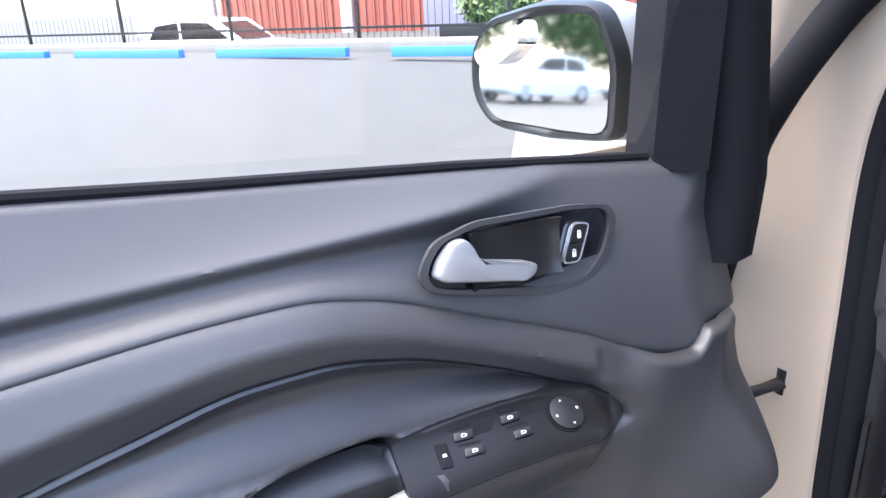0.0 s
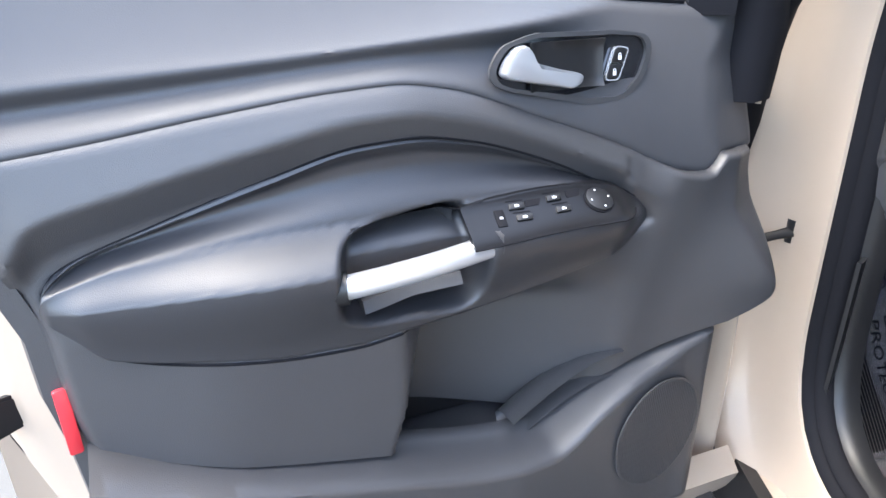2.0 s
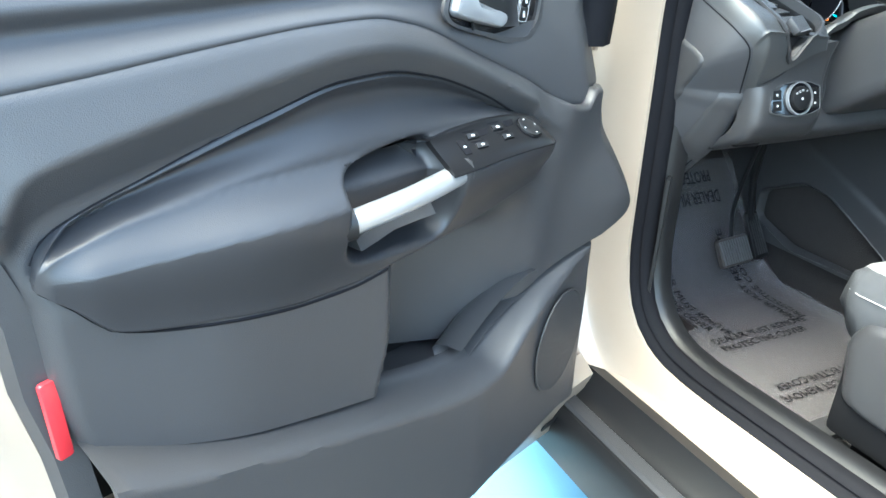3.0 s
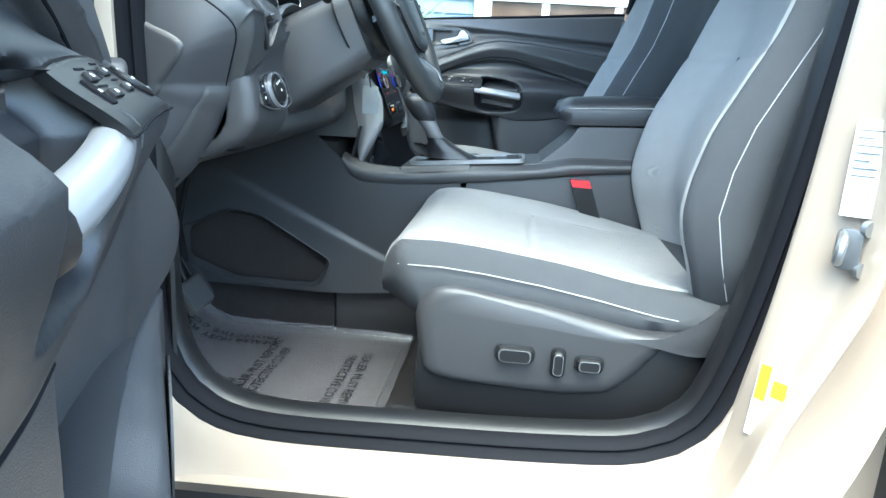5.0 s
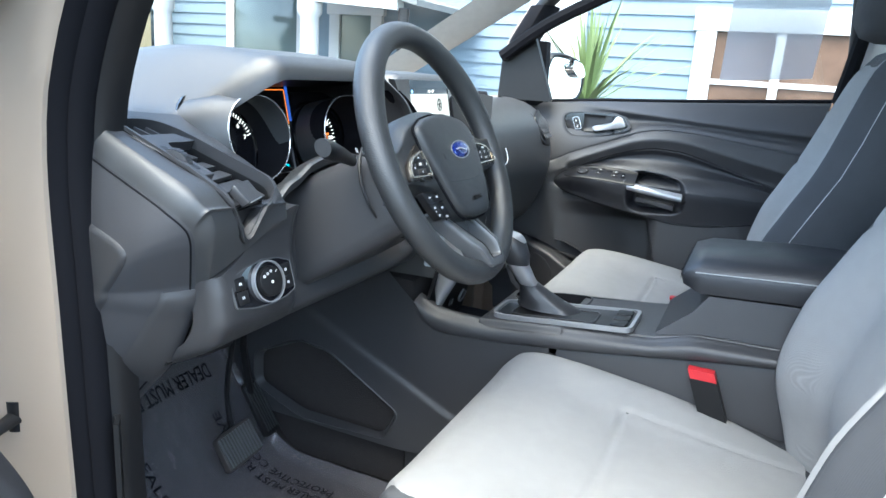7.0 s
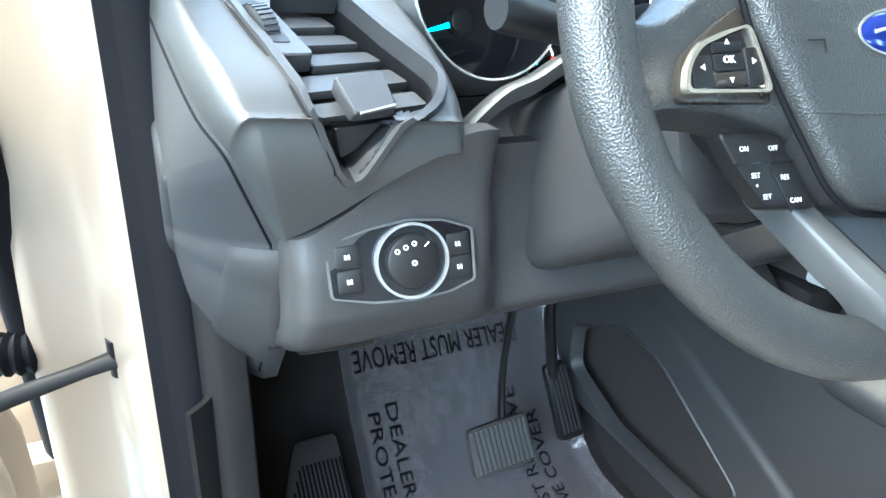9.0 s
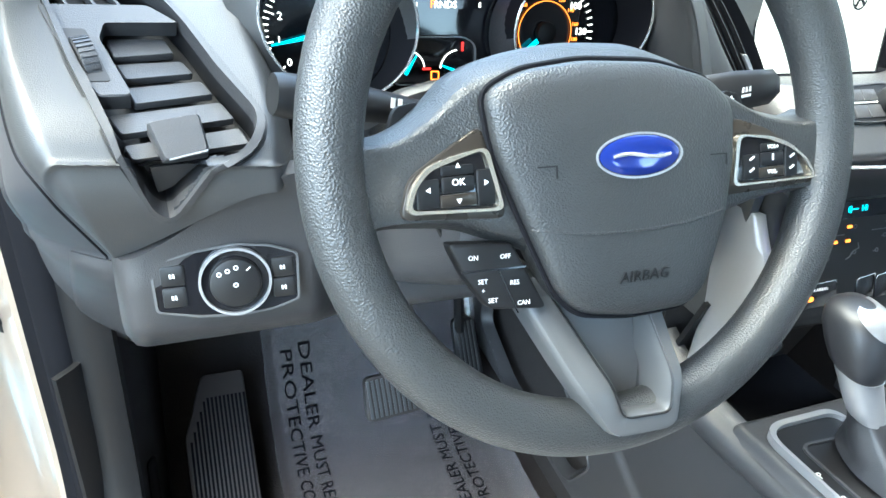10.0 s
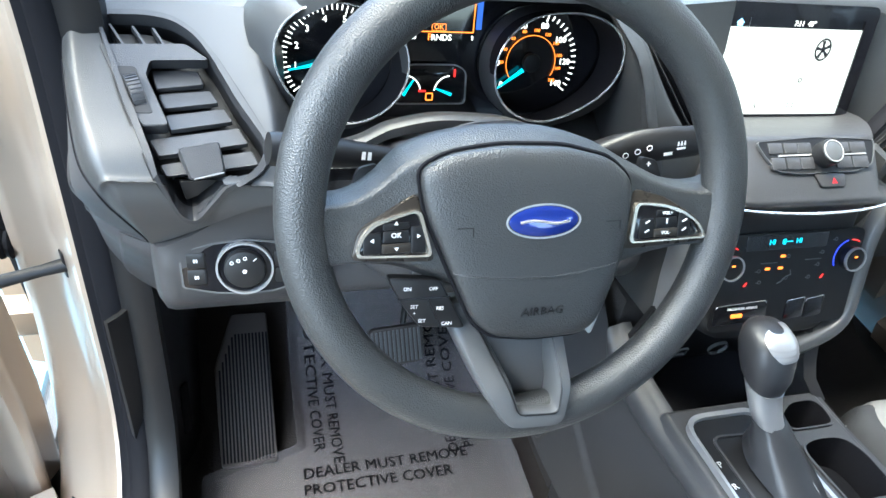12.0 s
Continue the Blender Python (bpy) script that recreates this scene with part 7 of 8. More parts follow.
for k, t in enumerate("PRNDS"):
    part("gate_letter", words(t, 0.010, GATE @ pose(-0.1005, 0.057 - 0.0272 * k, 0.0037, 0, 0, 10)), WHITE_INK, console, smooth=0)
for bx in (-0.080, -0.050, -0.020):
    part("console_button", slab(rounded([(bx - 0.013, -0.112), (bx + 0.013, -0.112), (bx + 0.013, -0.085), (bx - 0.013, -0.085)], 0.003), 0.007, GATE, 0.001), BLACK, console)
# open tray ahead of the gate, under the stack
part("tray_floor", slab([(-0.135, 0.034), (0.075, 0.034), (0.070, 0.165), (-0.130, 0.165)], 0.003, pose(0, 0, 0.686)), RUBBER, console, "black rubber tray floor")
part("tray_back", sheet(lambda u, v: Vector((mixf(-0.13, 0.075, u), mixf(0.150, 0.115, v), mixf(0.686, 0.825, v))), 6, 6, (0, 0.006, 0)), BLACK, console)
part("tray_front", sheet(lambda u, v: Vector((mixf(-0.137, 0.078, u), 0.0345, mixf(0.686, 0.7370, v))), 6, 3, (0, -0.004, 0)), BLACK, console)
part("tray_side", loft([[Vector((x, y, z)) for x, y in ((xc - 0.008, y0), (xc + 0.007, y0 - 0.004), (xc + 0.012, y0 + 0.05), (xc - 0.006, y0 + 0.06))] for xc, y0, z in ((0.078, 0.020, 0.700), (0.076, 0.024, 0.745), (0.064, 0.040, 0.765), (0.056, 0.048, 0.790), (0.050, 0.058, 0.826))]), HARD_TRIM, console, "charcoal tray side", 60)
part("console_edge", sheet(lambda u, v: Vector((0.078 + 0.006 * math.sin(math.pi * v), mixf(-0.50, 0.036, u), mixf(ctop(mixf(-0.50, 0.036, u)) - 0.09, ctop(mixf(-0.50, 0.036, u)) - 0.002, v))), 20, 8, (-0.006, 0, 0)), HARD_TRIM, console, "", 60)
SKT = axes((0.000, 0.1225, 0.7360), (1, 0, 0), (0, -0.2, 1))
part("socket", ring(circle(0.0135, 24), circle(0.0115, 24), 0.004, SKT), GREY_METAL, console, "round power socket")
part("port_rim", ring(rounded([(-0.060, -0.007), (-0.046, -0.007), (-0.046, 0.007), (-0.060, 0.007)], 0.001), rounded([(-0.059, -0.006), (-0.047, -0.006), (-0.047, 0.006), (-0.059, 0.006)], 0.001), 0.003, SKT), GREY_METAL, console)


def arm_ring(y, d, zt, zb):
    return [Vector((x, y, z)) for x, z in ((-0.108 + d, zb + d), (-0.112 + d, mixf(zb, zt, 0.5)), (-0.104 + d, zt - 0.010 - d), (-0.085 + d, zt - d), (0.085 - d, zt - d), (0.104 - d, zt - 0.010 - d), (0.112 - d, mixf(zb, zt, 0.5)), (0.108 - d, zb + d))]


part("armrest_lid", loft([arm_ring(-0.288, 0.014, 0.893, 0.868), arm_ring(-0.294, 0.004, 0.902, 0.862), arm_ring(-0.32, 0.0, 0.908, 0.855), arm_ring(-0.45, 0.0, 0.918, 0.862), arm_ring(-0.62, 0.0, 0.922, 0.866), arm_ring(-0.64, 0.01, 0.918, 0.87)]), LEATHER, console, "padded black vinyl armrest lid", 60)
part("lid_stitching", tube([Vector((-0.1125, y, 0.889 + (-0.32 - y) * 0.06)) for y in (-0.31, -0.40, -0.50, -0.62)], 0.001, 5), THREAD, console)
part("armrest_box", loft([[Vector((x, y, z)) for x, z in ((-0.118, 0.74), (-0.104, zt), (0.104, zt), (0.118, 0.74))] for y, zt in ((-0.262, 0.775), (-0.315, 0.822), (-0.335, 0.852), (-0.45, 0.858), (-0.66, 0.862))]), HARD_TRIM, console, "charcoal armrest box")
# flank under the dash: a panel with a proud diagonal brace and a dark recess below it
recess = [Vector(p) for p in rounded([(0.50, 0.586), (0.40, 0.634), (0.327, 0.624), (0.166, 0.534), (0.192, 0.476), (0.386, 0.470), (0.50, 0.515)], 0.018, 4)]


def flank_at(y, z, out=0.0):
    brace = ss(-0.012, 0.002, 0.530 + (y - 0.026) * 0.453 - z) * ss(-0.02, 0.05, y)
    return Vector((-0.136 - 0.011 * ss(-0.08, 0.10, y) - 0.006 * brace - 0.10 * brace * max(0.0, min(0.12, 0.530 + (y - 0.026) * 0.453 - z)) - out, y, z))


def flank_fn(u, v):
    y = mixf(-0.10, 0.66, u)
    top = mixf(ctop(min(y, 0.16)) - 0.030, 0.83, ss(0.12, 0.26, y))
    return flank_at(y, mixf(0.474 - 0.01 * ss(0.0, 0.2, y), top, v))


fl = sheet(flank_fn, 110, 60)
rec = [(p.x, p.y) for p in recess]
bmesh.ops.delete(fl, geom=[f for f in fl.faces if inside(rec, f.calc_center_median().y, f.calc_center_median().z)], context='FACES')
part("flank_panel", fl, HARD_TRIM, console, "charcoal console flank", 60)
part("recess_wall", loft([[flank_at(p.x, p.y, o) for p in inset(recess, d)] for d, o in ((-0.004, -0.001), (0.0, 0.0015), (0.004, -0.002), (0.010, -0.016))], True, False), HARD_TRIM, console, "", 60)
part("recess_floor", slab([(p.x, p.y) for p in inset(recess, 0.006)], 0.004, axes((-0.132, 0, 0), (0, 1, 0), (0, 0, 1)) @ pose(0, 0, 0)), CARPET, console, "dark carpeted recess")
part("flank_lower", block(-0.128, 0.085, 0.165, 0.75, 0.36, 0.79, 0.01), CARPET, console, "dark carpeted flank")
rim_z = curve((-0.50, 0.775), (-0.37, 0.760), (-0.26, 0.744), (-0.10, 0.722), (0.05, 0.708), (0.10, 0.708), (0.130, 0.719), (0.145, 0.735), (0.152, 0.752))
part("console_rim", sheet(lambda u, v: (lambda y: Vector((-0.137 - 0.006 * math.sin(math.pi * min(1, v * 1.3)) ** 0.6 + 0.012 * ss(0.7, 1.0, v) - 0.008 * ss(-0.05, 0.10, y), y, mixf(rim_z(y), max(rim_z(y) + 0.004, ctop(y) - 0.004), v))))(mixf(-0.50, 0.151, u)), 70, 12, (0.012, 0, 0)), HARD_TRIM, console, "charcoal console rim", 60)
shift = thing("gear_lever", "dark gear lever with silver collar and leather boot", "gear lever", pose(-0.035, -0.05, 0.765))


def shift_ring(t, w, d, c):
    return [c + Vector((w * math.copysign(abs(math.cos(a)) ** 0.8, math.cos(a)), d * math.copysign(abs(math.sin(a)) ** 0.8, math.sin(a)), 0)) for a in (2 * math.pi * k / 32 for k in range(32))]


A, B = Vector((-0.055, -0.060, 0.768)), Vector((-0.074, 0.014, 0.898))
lever = path3([A, (-0.066, -0.038, 0.800), (-0.0755, -0.021, 0.830), (-0.0765, 0.000, 0.864), B], 0.004)


def lever_at(z):
    return min(lever, key=lambda p: abs(p.z - z))


knob = [(0.838, 0.013, 0.014), (0.841, 0.0175, 0.0185), (0.847, 0.0205, 0.0230), (0.858, 0.0238, 0.0275), (0.872, 0.0255, 0.0295), (0.882, 0.0250, 0.0285), (0.889, 0.0225, 0.0250), (0.894, 0.0170, 0.0185), (0.8965, 0.006, 0.008)]
part("shift_knob", loft([shift_ring(0, w, d, Vector((*lever_at(z).xy, z))) for z, w, d in knob]), LEATHER, shift, "smooth dark shift knob", 60)
top_k = [(0.880, 0.02515, 0.0288), (0.885, 0.0240, 0.0270), (0.889, 0.0225, 0.0250), (0.894, 0.0170, 0.0185), (0.8962, 0.0080, 0.0095)]


def inlay_fn(u, v):
    z = mixf(0.880, 0.8962, v)
    w, d = curve(*[(k[0], k[1]) for k in top_k])(z), curve(*[(k[0], k[2]) for k in top_k])(z)
    a = radians(mixf(-95 - 70 * v, -18 + 40 * v, u))
    c = lever_at(z)
    return Vector((c.x + (w + 0.0007) * math.copysign(abs(math.cos(a)) ** 0.8, math.cos(a)), c.y + (d + 0.0007) * math.copysign(abs(math.sin(a)) ** 0.8, math.sin(a)), z + 0.0005))


part("knob_inlay", sheet(inlay_fn, 20, 12), SILVER, shift, "silver knob inlay", 60)
part("shift_collar", loft([shift_ring(0, w, w * 1.05, Vector((*lever_at(z).xy, z))) for z, w in ((0.806, 0.0140), (0.808, 0.0160), (0.818, 0.0162), (0.830, 0.0170), (0.840, 0.0180), (0.8425, 0.0184), (0.8428, 0.014))]), SILVER, shift, "bright silver collar", 40)


def boot_ring(t, w, d, n, c):
    return [c + Vector((w * math.cos(a) * (1 + 0.05 * math.sin(n * a)), d * math.sin(a) * (1 + 0.05 * math.cos(n * a + t * 9)), 0)) for a in (2 * math.pi * k / 40 for k in range(40))]


boot = part("shift_boot", loft([boot_ring(k, w, d, 5, Vector((lever_at(z).x + 0.004, lever_at(z).y - 0.010 * (1 - k), z))) for z, w, d, k in ((0.764, 0.034, 0.060, 0.0), (0.770, 0.032, 0.054, 0.1), (0.778, 0.0285, 0.043, 0.3), (0.788, 0.025, 0.033, 0.55), (0.797, 0.0215, 0.026, 0.8), (0.804, 0.0190, 0.021, 0.95), (0.810, 0.0175, 0.0185, 1.0))]), LEATHER, shift, "stitched black leather boot", 70)
for s in (-1, 1):
    part("boot_stitching", tube([(lever_at(0.806).x + 0.010 + s * 0.002, lever_at(0.806).y - 0.016, 0.806), (lever_at(0.796).x + 0.014 + s * 0.002, lever_at(0.796).y - 0.0235, 0.795), (-0.046 + s * 0.003, -0.089, 0.781), (-0.040 + s * 0.003, -0.108, 0.772)], 0.0006, 5), THREAD, boot)
tag = thing("key_tag", "white card tag hanging from the ignition keys", "key tag", pose(-0.25, 0.06, 0.86))
part("tag_card", slab(rounded([(-0.015, -0.026), (0.015, -0.026), (0.015, 0.026), (-0.015, 0.026)], 0.004), 0.002, axes((-0.245, 0.075, 0.885), (0.15, -1, 0), (0.05, 0, 1)), 0.0005), STICKER, tag)
part("tag_cord", tube([(-0.245, 0.075, 0.908), (-0.25, 0.078, 0.935), (-0.26, 0.085, 0.955)], 0.0015, 6), BLACK, tag)


# ---- seats ----
SX = -0.375
seat = thing("bucket_seat", "driver seat in light grey cloth with charcoal bolsters", "car seat", pose(SX, -0.30, 0.36), "front seats")
cush_mid = curve((-0.56, 0.650), (-0.45, 0.655), (-0.30, 0.668), (-0.20, 0.684), (-0.12, 0.704), (-0.08, 0.706), (-0.05, 0.694), (-0.032, 0.672), (-0.026, 0.650))
cush_edge = curve((-0.56, 0.640), (-0.45, 0.657), (-0.255, 0.692), (-0.10, 0.706), (-0.06, 0.702), (-0.040, 0.685), (-0.026, 0.650))


def cush_top(dx, y):
    a = abs(dx)
    w = ss(0.12, 0.22, a)
    return mixf(cush_mid(y), cush_edge(y) + 0.004, w) - 0.05 * ss(0.232, 0.275, a) ** 1.5


def cush_w(y):
    return 0.262 - 0.05 * ss(-0.10, -0.02, y) ** 2 - 0.02 * ss(-0.42, -0.56, y)


def cush_ring(y):
    w = cush_w(y)
    low = 0.595 + 0.025 * ss(-0.12, -0.03, y)
    top = [Vector((SX + w * (-1 + 2 * k / 64), y, cush_top(w * (-1 + 2 * k / 64), y))) for k in range(65)]
    return top + [Vector((SX + w * 1.02, y, mixf(low, cush_edge(y), 0.5))), Vector((SX + w * 0.96, y, low)), Vector((SX - w * 0.96, y, low)), Vector((SX - w * 1.02, y, mixf(low, cush_edge(y), 0.5)))]


cush_ys = [-0.56 + 0.02 * k for k in range(24)] + [-0.085, -0.075, -0.065, -0.055, -0.047, -0.040, -0.034, -0.030, -0.027]
part("cushion", loft([cush_ring(y) for y in cush_ys]), CLOTH_EDGE, seat, "charcoal seat cushion", 70)


def cush_face(u, v):
    y = mixf(-0.50, -0.030, v)
    w = cush_w(y) * (0.930 - 0.10 * ss(-0.36, -0.50, y))
    dx = mixf(-w, w, u)
    return Vector((SX + dx, y + 0.003 * ss(-0.05, -0.03, y), cush_top(dx, y) + 0.004 - 0.008 * (1 - ss(0, 0.025, min(u, 1 - u))) - 0.0034 * math.exp(-((y + 0.248) / 0.006) ** 2) * (abs(dx) < 0.156) - 0.003 * math.exp(-((abs(dx) - 0.156) / 0.005) ** 2) * (y < -0.248)))


part("cushion_insert", sheet(cush_face, 110, 110, (0, 0, -0.008)), CLOTH, seat, "light grey woven cushion insert", 70)
for s in (-1, 1):
    part("cushion_stitching", tube([Vector((SX + s * cush_w(y) * 1.012, y, cush_edge(y) - 0.027)) for y in (-0.50, -0.42, -0.34, -0.26, -0.18, -0.12, -0.08, -0.055)], 0.0008, 5), THREAD, seat)
part("front_stitching", tube([Vector((SX + x, -0.0265 - 0.0, 0.660)) for x in (-0.19, -0.10, 0, 0.10, 0.19)], 0.0008, 5), THREAD, seat)

bol_line = curve((0.60, -0.500), (0.68, -0.472), (0.78, -0.446), (0.87, -0.463), (0.95, -0.498), (1.02, -0.532), (1.127, -0.570), (1.20, -0.598), (1.235, -0.625))


def back_w(z):
    return 0.262 - 0.03 * (1 - ss(0.60, 0.72, z)) - 0.075 * ss(1.0, 1.24, z) ** 1.5


def back_front(dx, z):
    """How far forward the backrest is at that width and height."""
    w = back_w(z)
    a = abs(dx) / w
    dish = 0.052 * (1 - ss(1.02, 1.20, z)) + 0.012
    return bol_line(z) - dish * (1 - ss(0.50, 0.88, a)) - 0.045 * ss(0.90, 1.0, a) ** 1.5


def back_ring(z):
    w = back_w(z)
    yr = bol_line(z) - 0.155 - 0.02 * ss(0.7, 1.1, z) + 0.09 * ss(1.19, 1.245, z)
    front = [Vector((SX + w * (-1 + 2 * k / 72), back_front(w * (-1 + 2 * k / 72), z), z + 0.012 * ss(1.18, 1.24, z) * (1 - ((-1 + 2 * k / 72)) ** 2))) for k in range(73)]
    return front + [Vector((SX + w * 1.0, mixf(bol_line(z), yr, 0.62), z)), Vector((SX + w * 0.85, yr + 0.02, z)), Vector((SX + w * 0.5, yr, z)), Vector((SX - w * 0.5, yr, z)), Vector((SX - w * 0.85, yr + 0.02, z)), Vector((SX - w, mixf(bol_line(z), yr, 0.62), z))]


back_zs = [0.60 + 0.015 * k for k in range(42)] + [1.222, 1.23, 1.235, 1.24]
part("backrest", loft([back_ring(z) for z in back_zs]), CLOTH_EDGE, seat, "charcoal backrest", 70)


def back_face(u, v):
    z = mixf(0.64, 1.222, v)
    w = back_w(z) * (0.90 - 0.06 * ss(1.05, 1.2, z))
    dx = mixf(-w, w, u)
    edge = 0.008 * (1 - ss(0, 0.025, min(u, 1 - u)))
    line = 0.0034 * math.exp(-((z - 1.0) / 0.006) ** 2) + 0.003 * math.exp(-((abs(dx) - 0.125) / 0.005) ** 2) * (z < 1.0)
    return Vector((SX + dx, back_front(dx, z) + 0.004 - edge - line, z))


part("backrest_insert", sheet(back_face, 90, 110, (0, -0.006, 0)), CLOTH, seat, "light grey woven backrest insert", 70)
for s in (-1, 1):
    part("backrest_stitching", tube([Vector((SX + s * (back_w(z) * 0.995), bol_line(z) - 0.040, z)) for z in (0.66, 0.72, 0.78, 0.84, 0.90, 0.96, 1.02, 1.08, 1.14, 1.20)], 0.0008, 5), THREAD, seat, "pale stitched seam")


def head_ring(z, w, d, y):
    return [Vector((SX + w * math.copysign(abs(math.cos(a)) ** 0.55, math.cos(a)), y + d * math.copysign(abs(math.sin(a)) ** 0.7, math.sin(a)), z)) for a in (2 * math.pi * k / 32 for k in range(32))]


hr = part("headrest", loft([head_ring(z, w, d, y) for z, w, d, y in ((1.262, 0.085, 0.030, -0.635), (1.272, 0.115, 0.050, -0.630), (1.30, 0.130, 0.062, -0.625), (1.35, 0.135, 0.062, -0.628), (1.40, 0.132, 0.056, -0.638), (1.44, 0.122, 0.045, -0.650), (1.462, 0.10, 0.028, -0.658), (1.466, 0.06, 0.014, -0.66))]), CLOTH_EDGE, seat, "charcoal padded headrest", 70)
for s in (-1, 1):
    part("headrest_post", tube([(SX + s * 0.055, -0.66, 1.20), (SX + s * 0.055, -0.645, 1.28)], 0.006, 10), CHROME, hr)
    part("post_guide", tube([(SX + s * 0.055, -0.658, 1.232), (SX + s * 0.055, -0.656, 1.246)], 0.012, 12), BLACK, hr)

# plastic side shield with the power switches
sh = rounded([(-0.085, 0.612), (-0.105, 0.648), (-0.135, 0.656), (-0.26, 0.640), (-0.40, 0.612), (-0.46, 0.612), (-0.545, 0.672), (-0.60, 0.70), (-0.60, 0.60), (-0.50, 0.585), (-0.445, 0.598), (-0.405, 0.545), (-0.370, 0.512), (-0.30, 0.503), (-0.22, 0.506), (-0.13, 0.512), (-0.10, 0.520)], 0.014, 3)


def shield_ring(d, x):
    return [Vector((SX - x, p.x, p.y)) for p in inset([Vector(q) for q in sh], d)]


part("side_shield", loft([shield_ring(0.0, 0.20), shield_ring(0.0, 0.262), shield_ring(0.005, 0.272), shield_ring(0.014, 0.278), shield_ring(0.030, 0.281)]), HARD_TRIM, seat, "charcoal plastic side shield", 45)
part("shield_lower", block(SX - 0.268, SX + 0.24, -0.58, -0.09, 0.455, 0.60, 0.012), BLACK, seat)
for nm, cy, cz, w, h in (("slide_switch", -0.233, 0.567, 0.026, 0.011), ("tilt_switch", -0.294, 0.560, 0.009, 0.019), ("lumbar_switch", -0.337, 0.562, 0.018, 0.010)):
    o = rounded([(cy - w, cz - h), (cy + w, cz - h), (cy + w, cz + h), (cy - w, cz + h)], min(w, h) * 0.9, 5)
    part(nm, loft([[Vector((SX - x, p.x, p.y)) for p in inset(o, d)] for d, x in ((-0.003, 0.279), (-0.003, 0.2825), (0.0, 0.2830), (0.0, 0.291), (0.003, 0.294))]), BLACK, seat, "black power seat switch", 45)
    part("switch_edge", loft([[Vector((SX - x, p.x, p.y)) for p in inset(o, d)] for d, x in ((0.001, 0.2915), (0.0035, 0.2945), (0.005, 0.2946), (0.0035, 0.2925))], True, False), GREY_METAL, seat)
for s in (-1, 1):
    rl = part("seat_rail", loft([[Vector((SX + s * 0.225 + dx, y, z)) for dx, z in ((-0.03, 0.352), (0.03, 0.352), (0.028, 0.395), (0.014, 0.415), (-0.014, 0.415), (-0.028, 0.395))] for y in (-0.70, -0.08, -0.055)]), BLACK, seat, "black seat rail")
    part("rail_cap", block(SX + s * 0.225 - 0.034, SX + s * 0.225 + 0.034, -0.088, -0.045, 0.352, 0.425, 0.010), HARD_TRIM, rl)
    part("seat_leg", block(SX + s * 0.215 - 0.02, SX + s * 0.215 + 0.02, -0.55, -0.12, 0.40, 0.47, 0.006), BLACK, seat)
bk = part("buckle_stalk", loft([[Vector((-0.152 + dx, y0 + dy, z)) for dx, dy in ((-0.010, -0.020), (0.010, -0.020), (0.010, 0.020), (-0.010, 0.020))] for y0, z in ((-0.40, 0.60), (-0.385, 0.64), (-0.365, 0.69), (-0.348, 0.735))]), BLACK, seat, "black seat belt buckle")
part("buckle_button", loft([[Vector((-0.152 + dx, y0 + dy, z)) for dx, dy in ((-0.009, -0.019), (0.009, -0.019), (0.009, 0.019), (-0.009, 0.019))] for y0, z in ((-0.349, 0.734), (-0.344, 0.746), (-0.343, 0.749))]), RED, bk, "red release button")

pseat = copy_thing(seat, Matrix.Translation((0.02, 0.07, 0.012)) @ Matrix.Diagonal((-1, 1, 1, 1)) @ pose(SX, -0.30, 0.36))
tagged(pseat, "passenger seat in light grey cloth with charcoal bolsters")
rear_bench = thing("rear_seat", "dark rear bench seat", "car seat", pose(0, -1.5, 0.36))
part("bench_cushion", block(-0.62, 0.62, -1.75, -1.25, 0.352, 0.66, 0.05, 3), CLOTH_EDGE, rear_bench)
part("bench_back", block(-0.62, 0.62, -1.98, -1.76, 0.60, 1.15, 0.05, 3), CLOTH_EDGE, rear_bench)

# ---- footwell ----
carpet = part("floor_carpet", sheet(lambda u, v: Vector((mixf(-0.70, 0.70, u), mixf(-1.2, 0.74, v), 0.356 + 0.33 * ss(0.36, 0.72, mixf(-1.2, 0.74, v)) ** 1.2 + 0.05 * ss(-0.66, -0.70, mixf(-0.70, 0.70, u)) + 0.004 * noise.noise((u * 30, v * 40, 0)))), 60, 90, (0, 0, -0.004)), CARPET)
tagged(carpet, "black car carpet", "carpet", kind="structure")
kick = thing("kick_panel", "charcoal plastic kick panel beside the pedals", "trim panel", pose(-0.69, 0.4, 0.36))
kick_x = curve((0.232, -0.722), (0.245, -0.708), (0.27, -0.692), (0.31, -0.672), (0.36, -0.660), (0.70, -0.655))
part("kick_trim", sheet(lambda u, v: Vector((kick_x(mixf(0.232, 0.70, u)), mixf(0.232, 0.70, u), mixf(0.36, 0.756, v))), 40, 10, (-0.004, 0.004, 0)), BLACK, kick, "", 60)
# dark plate on the panel stands in for a recess's shade
part("kick_recess_shade", slab(rounded([(0.0, 0.44), (0.022, 0.43), (0.026, 0.535), (0.008, 0.54)], 0.005), 0.003, axes((-0.676, 0.304, 0), (0.43, 0.9, 0), (0, 0, 1)), 0.001), RUBBER, kick)
part("sill_scuff", block(-0.725, -0.66, -0.42, 0.20, 0.352, 0.425, 0.012), BLACK, kick, "black sill scuff trim")

